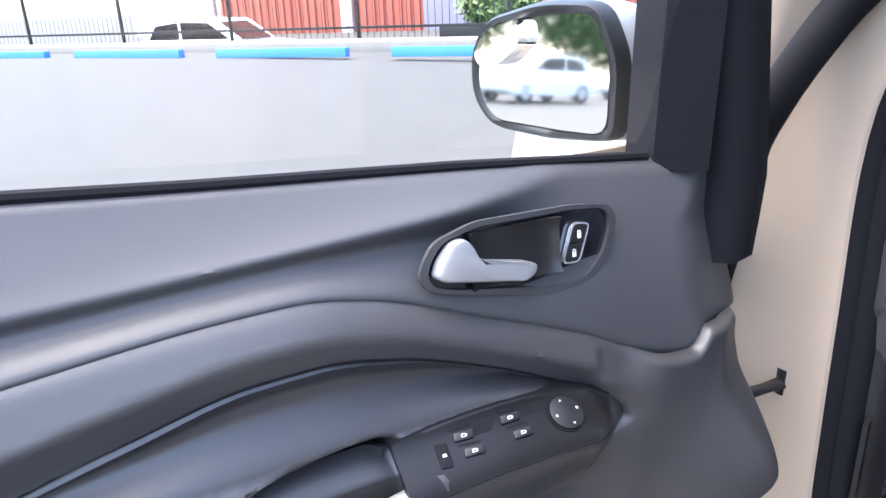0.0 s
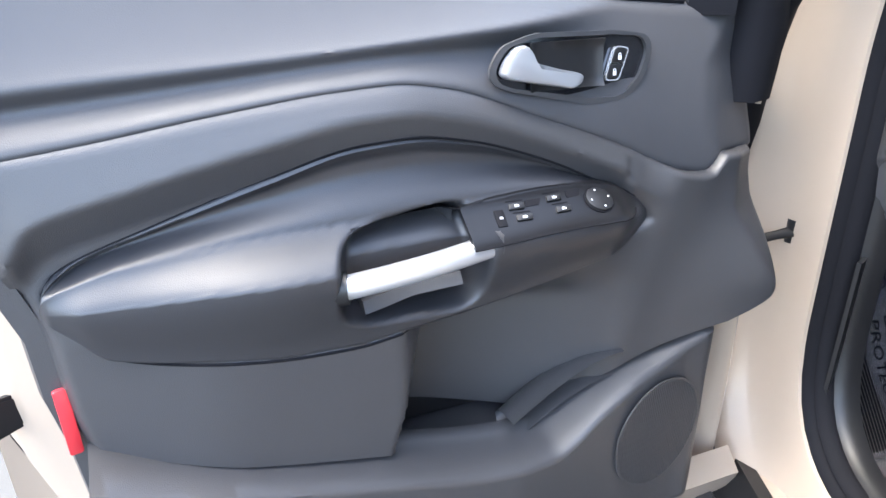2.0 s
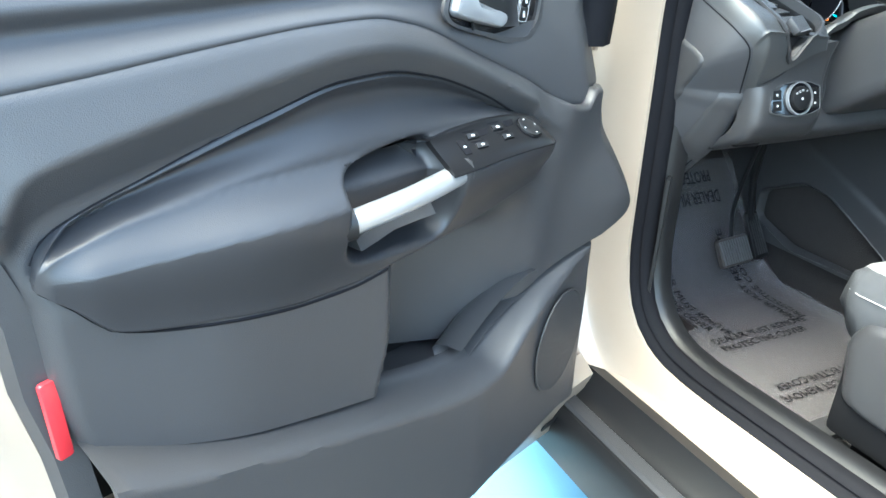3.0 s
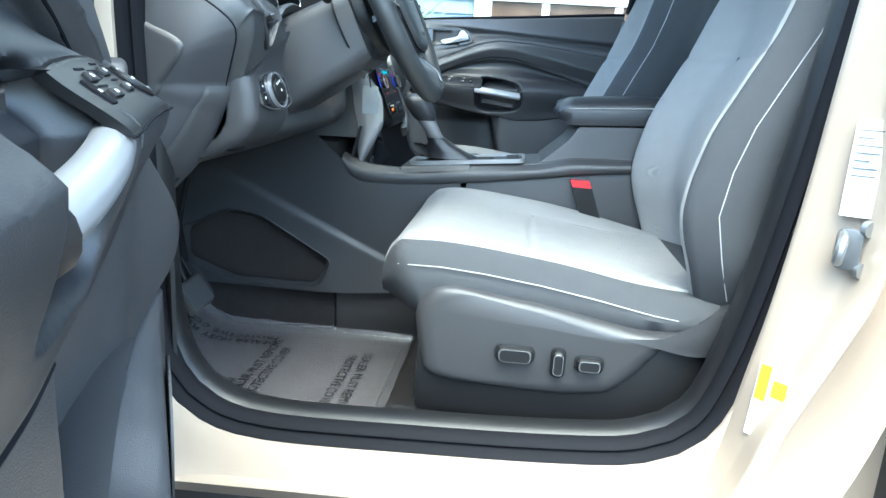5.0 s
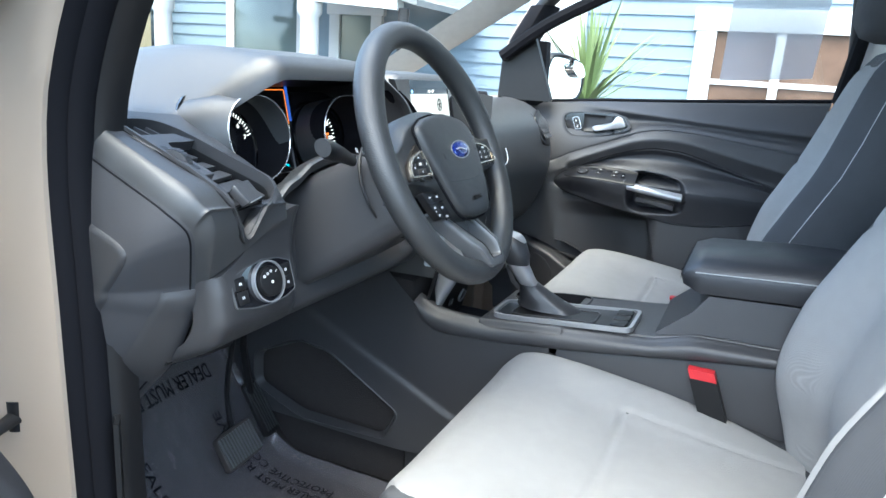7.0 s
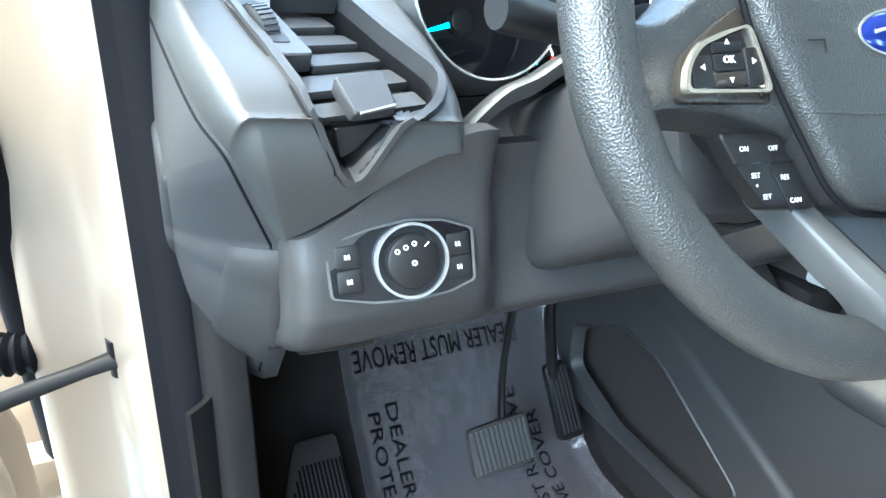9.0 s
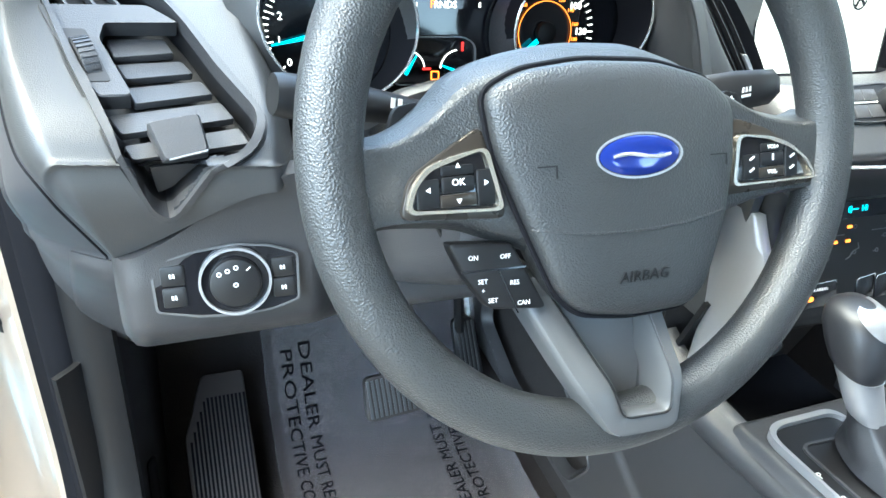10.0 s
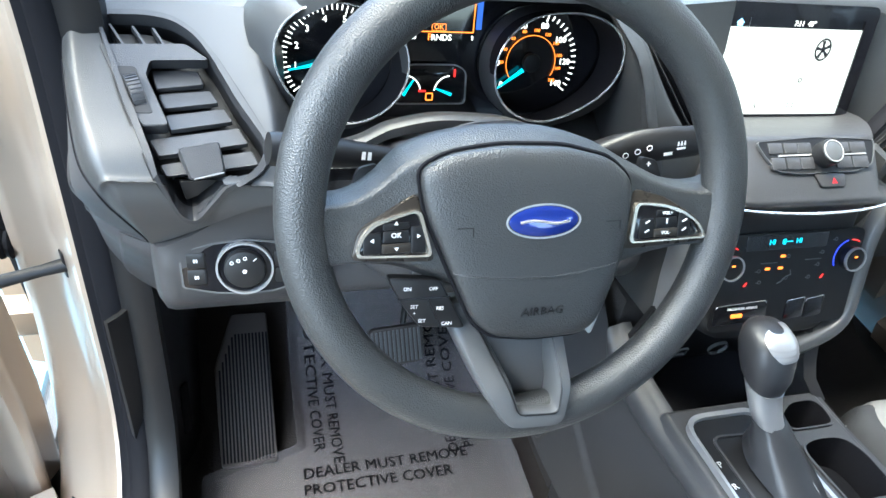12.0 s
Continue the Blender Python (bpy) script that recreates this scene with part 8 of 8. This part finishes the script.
FOOT_RUBBER = material("worn_foot_rubber", (0.045, 0.038, 0.036), 0.6, vary=0.12)
rest = thing("foot_rest", "ribbed black rubber driver foot rest", "foot rest", pose(-0.59, 0.40, 0.36))
FR = axes((-0.588, 0.285, 0.366), (1, 0, 0), (0, 0.80, 0.60))
part("rest_body", slab(rounded([(-0.039, 0.0), (0.045, 0.0), (0.042, 0.2375), (-0.014, 0.2375), (-0.043, 0.155)], 0.008), 0.022, FR @ pose(0, 0, -0.012), 0.004), FOOT_RUBBER, rest)
# ribs darker than the body: the grooves' shade is put into their colour
for k in range(15):
    x = -0.035 + 0.0053 * k
    top = 0.205 if x > -0.012 else 0.150 + 2.4 * (x + 0.035)
    part("rib", slab([(x - 0.0015, 0.008), (x + 0.0015, 0.008), (x + 0.0015, top), (x - 0.0015, top)], 0.0022, FR @ pose(0, 0, 0.0092)), RUBBER, rest, smooth=0)

brake = thing("brake_pedal", "brake pedal with ribbed rubber pad", "pedal", pose(-0.345, 0.39, 0.45))
BP = axes((-0.345, 0.388, 0.496), (1, 0.02, 0.06), (-0.08, 0.55, 0.83))
part("pedal_pad", slab(rounded([(-0.047, -0.032), (0.042, -0.032), (0.047, 0.032), (-0.042, 0.032)], 0.010), 0.012, BP @ pose(0, 0, -0.006), 0.003), FOOT_RUBBER, brake, "ribbed black pedal pad")
for k in range(12):
    x = -0.039 + 0.007 * k
    part("rib", slab([(x - 0.0018, -0.027), (x + 0.0018, -0.027), (x + 0.0023, 0.027), (x - 0.0013, 0.027)], 0.003, BP @ pose(0, 0, 0.0055)), GREY_METAL, brake, smooth=0)
part("pedal_arm", tube(path3([(-0.335, 0.40, 0.495), (-0.325, 0.43, 0.56), (-0.325, 0.42, 0.66), (-0.33, 0.38, 0.80)]), 0.005, 8), BLACK, brake, "black pedal arm")
gas = thing("accelerator_pedal", "narrow ribbed black accelerator pedal", "pedal", pose(-0.21, 0.46, 0.42))
GP = axes((-0.205, 0.455, 0.490), (1, 0, 0.1), (-0.35, 0.45, 0.80))
part("pedal_pad", slab(rounded([(-0.022, -0.060), (0.022, -0.060), (0.018, 0.055), (-0.018, 0.055)], 0.010), 0.010, GP @ pose(0, 0, -0.005), 0.003), BLACK, gas)
for k in range(5):
    part("rib", slab([(-0.013 + 0.0065 * k, -0.05), (-0.0105 + 0.0065 * k, -0.05), (-0.0105 + 0.0065 * k, 0.048), (-0.013 + 0.0065 * k, 0.048)], 0.0025, GP @ pose(0, 0, 0.005)), HARD_TRIM, gas, smooth=0)
part("pedal_arm", tube([(-0.215, 0.47, 0.52), (-0.225, 0.48, 0.62), (-0.235, 0.46, 0.78)], 0.008, 8), BLACK, gas)

cover = thing("floor_mat_cover", "crinkled clear plastic floor cover printed with black words", "floor cover", pose(-0.40, 0.2, 0.362))


def film_z(x, y):
    """Height of the crinkled film over the mat."""
    return 0.370 + 0.33 * ss(0.36, 0.72, y) ** 1.2 + 0.003 * noise.noise((x * 14, y * 14, 2)) + 0.004 * abs(noise.noise((x * 35, y * 28, 5)))


def film_fn(u, v):
    x, y = mixf(-0.655 + 0.143 * ss(0.44, 0.50, v), -0.165, u), mixf(-0.02, 0.62, v)
    return Vector((x, y, film_z(x, y) + 0.016 * (1 - ss(0, 0.05, min(u, 1 - u)))))


part("plastic_film", sheet(film_fn, 70, 90), FILM, cover, "", 80)


def flat_words(text, size, x, y, rz):
    bm = words(text, size, pose(x, y, 0, 0, 0, rz), 0.0001)
    for v in bm.verts:
        v.co.z += film_z(v.co.x, v.co.y) + 0.0035
    return bm


for text, x, y, rz in (("DEALER MUST REMOVE", -0.375, 0.251, 0), ("PROTECTIVE COVER", -0.392, 0.222, 0), ("DEALER MUST REMOVE", -0.450, 0.395, -90), ("PROTECTIVE COVER", -0.478, 0.405, -90),
                       ("DEALER MUST REMOVE", -0.262, 0.385, 90), ("PROTECTIVE COVER", -0.234, 0.375, 90), ("DEALER MUST REMOVE", -0.36, 0.565, 180), ("PROTECTIVE COVER", -0.36, 0.595, 180),
                       ("DEALER MUST REMOVE", -0.40, 0.055, 180), ("PROTECTIVE COVER", -0.40, 0.085, 180)):
    part("printed_line", flat_words(text, 0.0255, x, y, rz), FILM_INK, cover, "black printed words", smooth=0)
mat_ = thing("floor_mat", "flat black carpet floor mat", "floor mat", pose(-0.40, 0.15, 0.356))
part("mat_pile", sheet(lambda u, v: Vector((mixf(-0.64, -0.185, u), mixf(0.0, 0.40, v), 0.3625 + 0.33 * ss(0.36, 0.72, mixf(0.0, 0.40, v)) ** 1.2)), 20, 20, (0, 0, -0.004)), CARPET, mat_)


# ---- outside ----
def ground_z(x, y):
    return 0.042 * max(0.0, y - 2.0) if y < 13.2 else 0.470


ground = part("ground", sheet(lambda u, v: (lambda x, y: Vector((x, y, ground_z(x, y))))(mixf(-400, 400, 0.5 + 0.5 * (2 * u - 1) ** 5), mixf(-400, 400, 0.5 + 0.5 * (2 * v - 1) ** 5)), 50, 120), ASPHALT)
tagged(ground, "worn pale grey asphalt parking lot", "ground", kind="structure")
aisle = part("painted_aisle", block(-1.60, 0.9, 0.20, 3.0, 0.0, 0.004, 0), BLUE_PAINT, smooth=0)
tagged(aisle, "worn blue paint on the asphalt", "road marking", kind="structure")
edge_line = part("painted_line", block(-1.68, -1.05, 0.30, 0.42, 0.0, 0.006, 0), WHITE_PAINT, smooth=0)
tagged(edge_line, "white painted parking line", "road marking", kind="structure")

# far side of the lot: blue stall marks, kerb, fence, buildings
FAR = Matrix.Translation((-3.0, 12.4, 0.450)) @ pose(0, 0, 0, 0, 0, -27)


def far_block(name, x0, x1, y0, y1, z0, z1, mat, parent, bevel=0.01, label=""):
    bm = block(x0, x1, y0, y1, z0, z1, bevel)
    bm.transform(FAR)
    return part(name, bm, mat, parent, label)


STALL_BLUE = material("bright_blue_road_paint", (0.035, 0.19, 0.55), 0.6)
for k in range(-4, 5):
    sm = far_block("wheel_stop", -1.5 + 3.55 * k, 1.2 + 3.55 * k, -0.35, -0.20, -0.004, 0.15, STALL_BLUE, None)
    tagged(sm, "bright blue painted wheel stop", "wheel stop", kind="structure")
kerb = far_block("kerb", -40, 40, 0.9, 1.9, -0.05, 0.18, CONCRETE, None, 0.03)
tagged(kerb, "pale concrete kerb", "kerb", kind="structure")
fence = thing("iron_fence", "black iron railing fence behind the kerb", "fence", FAR, local=True)
for k in range(-6, 7):
    part("fence_post", block(-0.03 + 3.2 * k, 0.03 + 3.2 * k, 2.2, 2.26, 0.0, 2.2, 0.005), BLACK, fence)
for z in (0.35, 1.95):
    part("fence_rail", block(-20, 20, 2.21, 2.25, z, z + 0.05, 0.005), BLACK, fence)
fb = bmesh.new()
for k in range(170):
    x = -13 + 0.15 * k
    fb.faces.new([fb.verts.new(p) for p in ((x, 2.23, 0.1), (x + 0.014, 2.23, 0.1), (x + 0.014, 2.23, 2.1), (x, 2.23, 2.1))])
fbar = part("fence_bars", fb, BLACK, fence, "thin iron bars", 0)
tagged(fbar, kind="stuff")
red = thing("red_building", "rust red clad building with grey shutters", "building", FAR, local=True)
part("wall", block(-9.0, 4.6, 9.0, 14.0, -1.5, 5.0, 0.02), RED_WALL, red, "vertical rust red cladding")
for k in range(45):
    part("cladding_rib", block(-9.0 + 0.30 * k, -8.95 + 0.30 * k, 8.95, 9.01, -1.0, 5.0, 0), RED_WALL, red, smooth=0)
part("shutter", block(-1.6, 1.4, 8.9, 9.0, -1.0, 3.2, 0.01), material("grey_shutter", (0.20, 0.19, 0.24), 0.5), red, "grey roller shutter")
part("corner_board", block(-4.4, -4.0, 8.85, 9.0, -1.0, 4.0, 0.01), WHITE_PAINT, red)
part("garage_door", block(-13.0, -9.4, 9.0, 9.2, -1.0, 3.0, 0.01), WHITE_PAINT, red)
part("roof", block(-14, 5, 8.8, 14.2, 5.0, 5.2, 0.02), ROOFING, red)


def parked_car(name, label, m, mat):
    """A simple parked car: body with wheel arches, glasshouse, windows, wheels."""
    c = thing(name, label, "car", m, local=True)
    body_pts = [(-2.25, 0.35), (-2.28, 0.75), (-2.05, 0.98), (-1.0, 1.05), (0.9, 1.06), (1.9, 0.98), (2.25, 0.80), (2.28, 0.40), (1.8, 0.28), (-1.8, 0.28)]
    bp2 = rounded(body_pts, 0.12, 4)
    part("body", loft([[Vector((p.x, y * s, p.y)) for p in inset(bp2, d)] for d, y, s in ((0.10, -0.90, 1), (0.02, -0.86, 1), (0.0, -0.78, 1), (0.0, 0.78, 1), (0.02, 0.86, 1), (0.10, 0.90, 1))]), mat, c, "", 50)
    gp = rounded([(-1.95, 1.0), (-1.55, 1.50), (-0.5, 1.60), (0.45, 1.56), (1.30, 1.02)], 0.12, 4)
    part("cabin", loft([[Vector((p.x, y, p.y)) for p in inset(gp, d)] for d, y in ((0.0, -0.74), (0.0, -0.70), (0.0, 0.70), (0.0, 0.74))]), mat, c, "", 50)
    for y in (-0.745, 0.745):
        s = 1 if y > 0 else -1
        for q in ([(-1.65, 1.08), (-1.38, 1.42), (-0.62, 1.50), (-0.62, 1.08)], [(-0.54, 1.08), (-0.54, 1.50), (0.36, 1.47), (0.98, 1.08)]):
            part("side_window", loft([[Vector((p.x, y + s * d, p.y)) for p in rounded(q, 0.05, 3)] for d in (0.0, 0.006)]), PIANO, c)
    part("windscreen", loft([[Vector((x, y, z)) for y in (-0.60, 0.60)] + [Vector((x - 0.72, y, z + 0.42)) for y in (0.54, -0.54)] for x, z in ((1.27, 1.06), (1.285, 1.068))]), PIANO, c)
    part("rear_window", loft([[Vector((x, y, z)) for y in (-0.60, 0.60)] + [Vector((x + 0.30, y, z + 0.36)) for y in (0.54, -0.54)] for x, z in ((-1.92, 1.10), (-1.935, 1.105))]), PIANO, c)
    for wx in (-1.35, 1.38):
        for y in (-0.80, 0.80):
            w = part("wheel", tube([(wx, y - 0.10, 0.33), (wx, y - 0.085, 0.33), (wx, y + 0.085, 0.33), (wx, y + 0.10, 0.33)], [0.30, 0.33, 0.33, 0.30], 28), RUBBER, c, "black tyre")
            part("rim", tube([(wx, y - 0.108, 0.33), (wx, y + 0.108, 0.33)], 0.20, 24), SILVER, w)
    for y in (-0.62, 0.62):
        part("headlight", block(2.10, 2.26, y - 0.16, y + 0.16, 0.66, 0.80, 0.04), CHROME, c)
        part("tail_light", block(-2.28, -2.12, y - 0.14, y + 0.14, 0.70, 0.90, 0.03), RED, c)
    return c


parked_car("parked_car", "white parked sport utility car beyond the fence", FAR @ pose(-5.6, 4.6, -0.95), CAR_WHITE)
hedge_m = FAR @ pose(2.6, 3.4, 0.0)
planter = thing("planter_box", "dark planter box with a clipped green shrub", "planter", hedge_m, local=True)
part("box", block(-1.2, 1.2, -0.3, 0.3, -0.3, 0.35, 0.02), BLACK, planter)


def leaf_clump(n, rx, ry, rz, size, seed):
    rnd = random.Random(seed)
    vs, fs = [], []
    for _ in range(n):
        d = Vector((rnd.gauss(0, 1), rnd.gauss(0, 1), rnd.gauss(0, 1))).normalized() * rnd.uniform(0.55, 1.0)
        c = Vector((d.x * rx, d.y * ry, d.z * rz))
        a = Vector((rnd.uniform(-1, 1), rnd.uniform(-1, 1), rnd.uniform(-1, 1))).normalized() * size
        b = a.orthogonal().normalized() * size * 0.4
        i = len(vs)
        vs += [c - a, c + b, c + a, c - b]
        fs.append((i, i + 1, i + 2, i + 3))
    me = bpy.data.meshes.new("leaves")
    me.from_pydata([tuple(v) for v in vs], [], fs)
    bm = bmesh.new()
    bm.from_mesh(me)
    bpy.data.meshes.remove(me)
    return bm


lc = leaf_clump(1500, 0.95, 0.5, 0.55, 0.09, 3)
lc.transform(Matrix.Translation((0, 0, 0.75)))
part("shrub", lc, LEAF, planter, "green shrub leaves", 0)
bank = part("grass_bank", sheet(lambda u, v: FAR @ Vector((mixf(6, 40, u), mixf(4, 30, v), -0.3 + 3.5 * v + 0.2 * noise.noise((u * 9, v * 9, 0)))), 30, 20), material("grass_bank", (0.16, 0.22, 0.07), 0.9, vary=0.4, scale=1.5, bump=0.6, bump_scale=30))
tagged(bank, "grassy bank behind the fence", "bank", kind="structure")
sign = thing("yellow_sign", "small yellow sign on a dark post", "sign", FAR @ pose(5.2, 2.0, 0), local=True)
part("post", block(-0.06, 0.06, -0.05, 0.05, -0.05, 2.4, 0.01), BLACK, sign)
part("sign_plate", block(-0.4, 0.4, -0.08, -0.05, 0.95, 1.15, 0.01), YELLOW, sign)

# seen in the door mirror: cars and trees behind
parked_car("parked_car", "white parked saloon car", pose(-25, -1.9, 0, 0, 0, 50), CAR_WHITE)
parked_car("parked_car", "white parked car beside dark trees", pose(-30, -7.0, 0, 0, 0, 60), CAR_WHITE)
trees = thing("tree", "dark green broad tree at the back of the lot", "tree", pose(-47, -11, 0, 0, 0, 86), local=True)
part("trunk", tube([(0, 0, 0), (0.1, 0, 1.2), (0.0, 0.1, 2.6)], [0.28, 0.22, 0.14], 12), BLACK, trees)
for k, (dx, dz) in enumerate(((-1.2, 3.6), (1.0, 3.8), (0.1, 4.6))):
    part("limb", tube([(0, 0.1, 2.3), (dx * 0.6, 0, 3.0), (dx, 0, dz)], [0.12, 0.09, 0.05], 8), BLACK, trees)
lc = leaf_clump(14000, 9.5, 3.0, 4.2, 0.30, 11)
lc.transform(Matrix.Translation((0, 0, 5.2)))
part("crown", lc, LEAF, trees, "dense dark leaves", 0)
for tx, ty, rz in ((-50, -30, 120), (-46, 6, 80), (-40, 22, 60)):
    copy_thing(trees, pose(tx, ty, 0, 0, 0, rz))

# ---- the pale blue house beside the car ----
HX = 6.0
house = thing("house", "pale blue clapboard house with white trim and porch", "house", pose(HX, 1.5, 0.0))
part("wall_core", block(HX + 0.03, HX + 0.25, -6.0, 8.5, 0.0, 6.0, 0), SIDING, house, smooth=0)
part("side_wall", block(HX + 0.2, HX + 6, 8.3, 8.5, 0.0, 6.0, 0), SIDING, house, smooth=0)
LAP = 0.135
bm0 = bmesh.new()
vs = [bm0.verts.new(p) for x, z in ((0.0, 0.0), (0.018, LAP + 0.012), (0.03, LAP + 0.012), (0.03, 0.0)) for p in ((x, -6.0, z), (x, 8.5, z))]
for i in range(4):
    bm0.faces.new((vs[2 * i], vs[2 * i + 1], vs[(2 * i + 3) % 8], vs[(2 * i + 2) % 8]))
me0 = bpy.data.meshes.new("clapboard")
bmesh.ops.recalc_face_normals(bm0, faces=bm0.faces)
bm0.to_mesh(me0)
bm0.free()
me0.materials.append(SIDING)
hinv = LOCAL[house.name]
for k in range(42):
    o = new("clapboard", me0)
    o.parent = house
    o.matrix_local = hinv @ Matrix.Translation((HX - 0.002, 0, 0.2 + LAP * k))
part("roof", block(HX - 0.4, HX + 6.5, -6.4, 8.9, 6.0, 6.3, 0.03), ROOFING, house)
part("corner_board", block(HX - 0.035, HX + 0.02, 1.42, 2.02, 0.0, 6.0, 0.004), WHITE_PAINT, house, "wide white corner board")
PANE = material("window_pane", (0.10, 0.13, 0.13), 0.08, vary=0.3, scale=1.0)


def house_window(y0, y1, z0, z1, mullions=0, pane=PANE, w=0.14):
    f = part("window", join(block(HX - 0.05, HX + 0.01, y0, y0 + w, z0, z1, 0.004), block(HX - 0.05, HX + 0.01, y1 - w, y1, z0, z1, 0.004), block(HX - 0.06, HX + 0.01, y0 - 0.03, y1 + 0.03, z0 - 0.10, z0 + 0.03, 0.004), block(HX - 0.06, HX + 0.01, y0 - 0.03, y1 + 0.03, z1 - 0.03, z1 + 0.17, 0.004)), WHITE_PAINT, house, "white window frame")
    part("pane", block(HX - 0.020, HX - 0.012, y0 + w, y1 - w, z0 + 0.03, z1 - 0.03, 0), pane, f, smooth=0)
    for k in range(mullions):
        y = mixf(y0, y1, (k + 1) / (mullions + 1))
        part("mullion", block(HX - 0.045, HX - 0.01, y - 0.04, y + 0.04, z0, z1, 0.003), WHITE_PAINT, f)
    part("sash_bar", block(HX - 0.040, HX - 0.01, y0, y1, mixf(z0, z1, 0.5) - 0.025, mixf(z0, z1, 0.5) + 0.025, 0.003), WHITE_PAINT, f)
    return f


house_window(2.04, 2.98, 2.55, 4.2)
house_window(3.66, 5.6, 2.55, 4.2, 1)
house_window(-1.15, 0.45, 2.52, 4.0, 1)
SHOP = material("warm_shop_window", (0.11, 0.07, 0.05), 0.12, vary=0.9, scale=2.5)
house_window(-3.3, 0.36, 0.75, 1.72, 4, SHOP, 0.18)
house_window(3.75, 4.45, 0.55, 1.75, 0)
part("porch_door", block(HX - 0.05, HX, 4.9, 5.85, 0.15, 2.1, 0.01), PANE, house, "dark porch door")
part("door_frame", join(block(HX - 0.07, HX, 4.78, 4.9, 0.15, 2.2, 0.005), block(HX - 0.07, HX, 5.85, 5.97, 0.15, 2.2, 0.005), block(HX - 0.07, HX, 4.78, 5.97, 2.1, 2.25, 0.005)), WHITE_PAINT, house)
part("yellow_wall", block(HX - 0.6, HX - 0.4, 6.9, 9.5, 0.0, 2.6, 0), material("pale_yellow_wall", (0.55, 0.46, 0.28), 0.7), house, smooth=0)
# porch: a low roof falling along the wall, a beam on columns under it
part("porch_roof", loft([[Vector((x, y, z)) for y, z in ((2.55, 1.70), (2.55, 1.755), (3.48, 1.99), (5.6, 2.69), (5.6, 2.60), (3.48, 1.92))] for x in (4.46, HX)]), ROOFING, house, "grey porch roof", 20)
part("porch_gutter", loft([[Vector((x, y, z)) for x, z in ((4.40, dz), (4.40, dz + 0.06), (4.46, dz + 0.07), (4.46, dz))] for y, dz in ((3.46, 1.925), (5.6, 2.62))]), WHITE_PAINT, house)
part("porch_gable", loft([[Vector((x, y, z)) for y, z in ((2.85, 1.74), (3.48, 1.92), (5.6, 2.60), (5.6, 1.95))] for x in (4.50, 4.56)]), SIDING, house)
part("porch_beam", loft([[Vector((x, y, z)) for x, z in ((4.47, dz), (4.47, dz + 0.09), (4.60, dz + 0.09), (4.60, dz))] for y, dz in ((2.75, 1.66), (6.2, 1.88))]), WHITE_PAINT, house)
for y in (2.72, 3.73, 5.6):
    col = part("porch_column", tube([(4.55, y, 0.1), (4.55, y, 0.2), (4.55, y, 0.24), (4.55, y, 1.58), (4.55, y, 1.62), (4.55, y, 1.68 + (y - 2.75) * 0.064)], [0.13, 0.13, 0.10, 0.09, 0.12, 0.12] if y > 3 else [0.05] * 6, 16), WHITE_PAINT if y > 3 else BLACK, house, "porch column")
part("porch_floor", block(4.3, HX, 2.5, 9.5, 0.0, 0.16, 0.01), CONCRETE, house)
rail = thing("porch_railing", "black iron porch railing", "railing", pose(3.75, 5.8, 0.16))
for z in (0.25, 0.98):
    part("rail_bar", tube([(3.75, 4.9, z), (3.75, 7.6, z)], 0.018, 8), BLACK, rail)
for k in range(22):
    part("baluster", tube([(3.75, 4.95 + 0.12 * k, 0.16), (3.75, 4.95 + 0.12 * k, 1.02)], 0.008, 6), BLACK, rail)

# spiky plant by the house
plant = thing("spiky_plant", "spiky green yucca plant on a short trunk", "plant", pose(4.6, 1.0, 0.0))
part("trunk", tube([(4.6, 1.0, 0.0), (4.6, 1.0, 0.6), (4.62, 1.01, 0.95)], [0.09, 0.08, 0.07], 10), CONCRETE, plant, "rough trunk")
rnd = random.Random(5)
for k in range(46):
    a, e = rnd.uniform(0, 6.28), rnd.uniform(0.55, 1.5)
    ln = rnd.uniform(0.8, 1.25)
    d = Vector((math.cos(a) * math.cos(e), math.sin(a) * math.cos(e), math.sin(e)))
    sd = Vector((-math.sin(a), math.cos(a), 0)) * 0.018
    p0 = Vector((4.62, 1.01, 0.95))
    part("leaf", loft([[p0 + d * ln * t - sd * w + Vector((0, 0, -0.22 * ln * t * t)), p0 + d * ln * t + Vector((0, 0, 0.006 - 0.22 * ln * t * t)), p0 + d * ln * t + sd * w + Vector((0, 0, -0.22 * ln * t * t))] for t, w in ((0, 0.8), (0.3, 1.0), (0.7, 0.7), (1.0, 0.08))], False, False), YUCCA, plant)
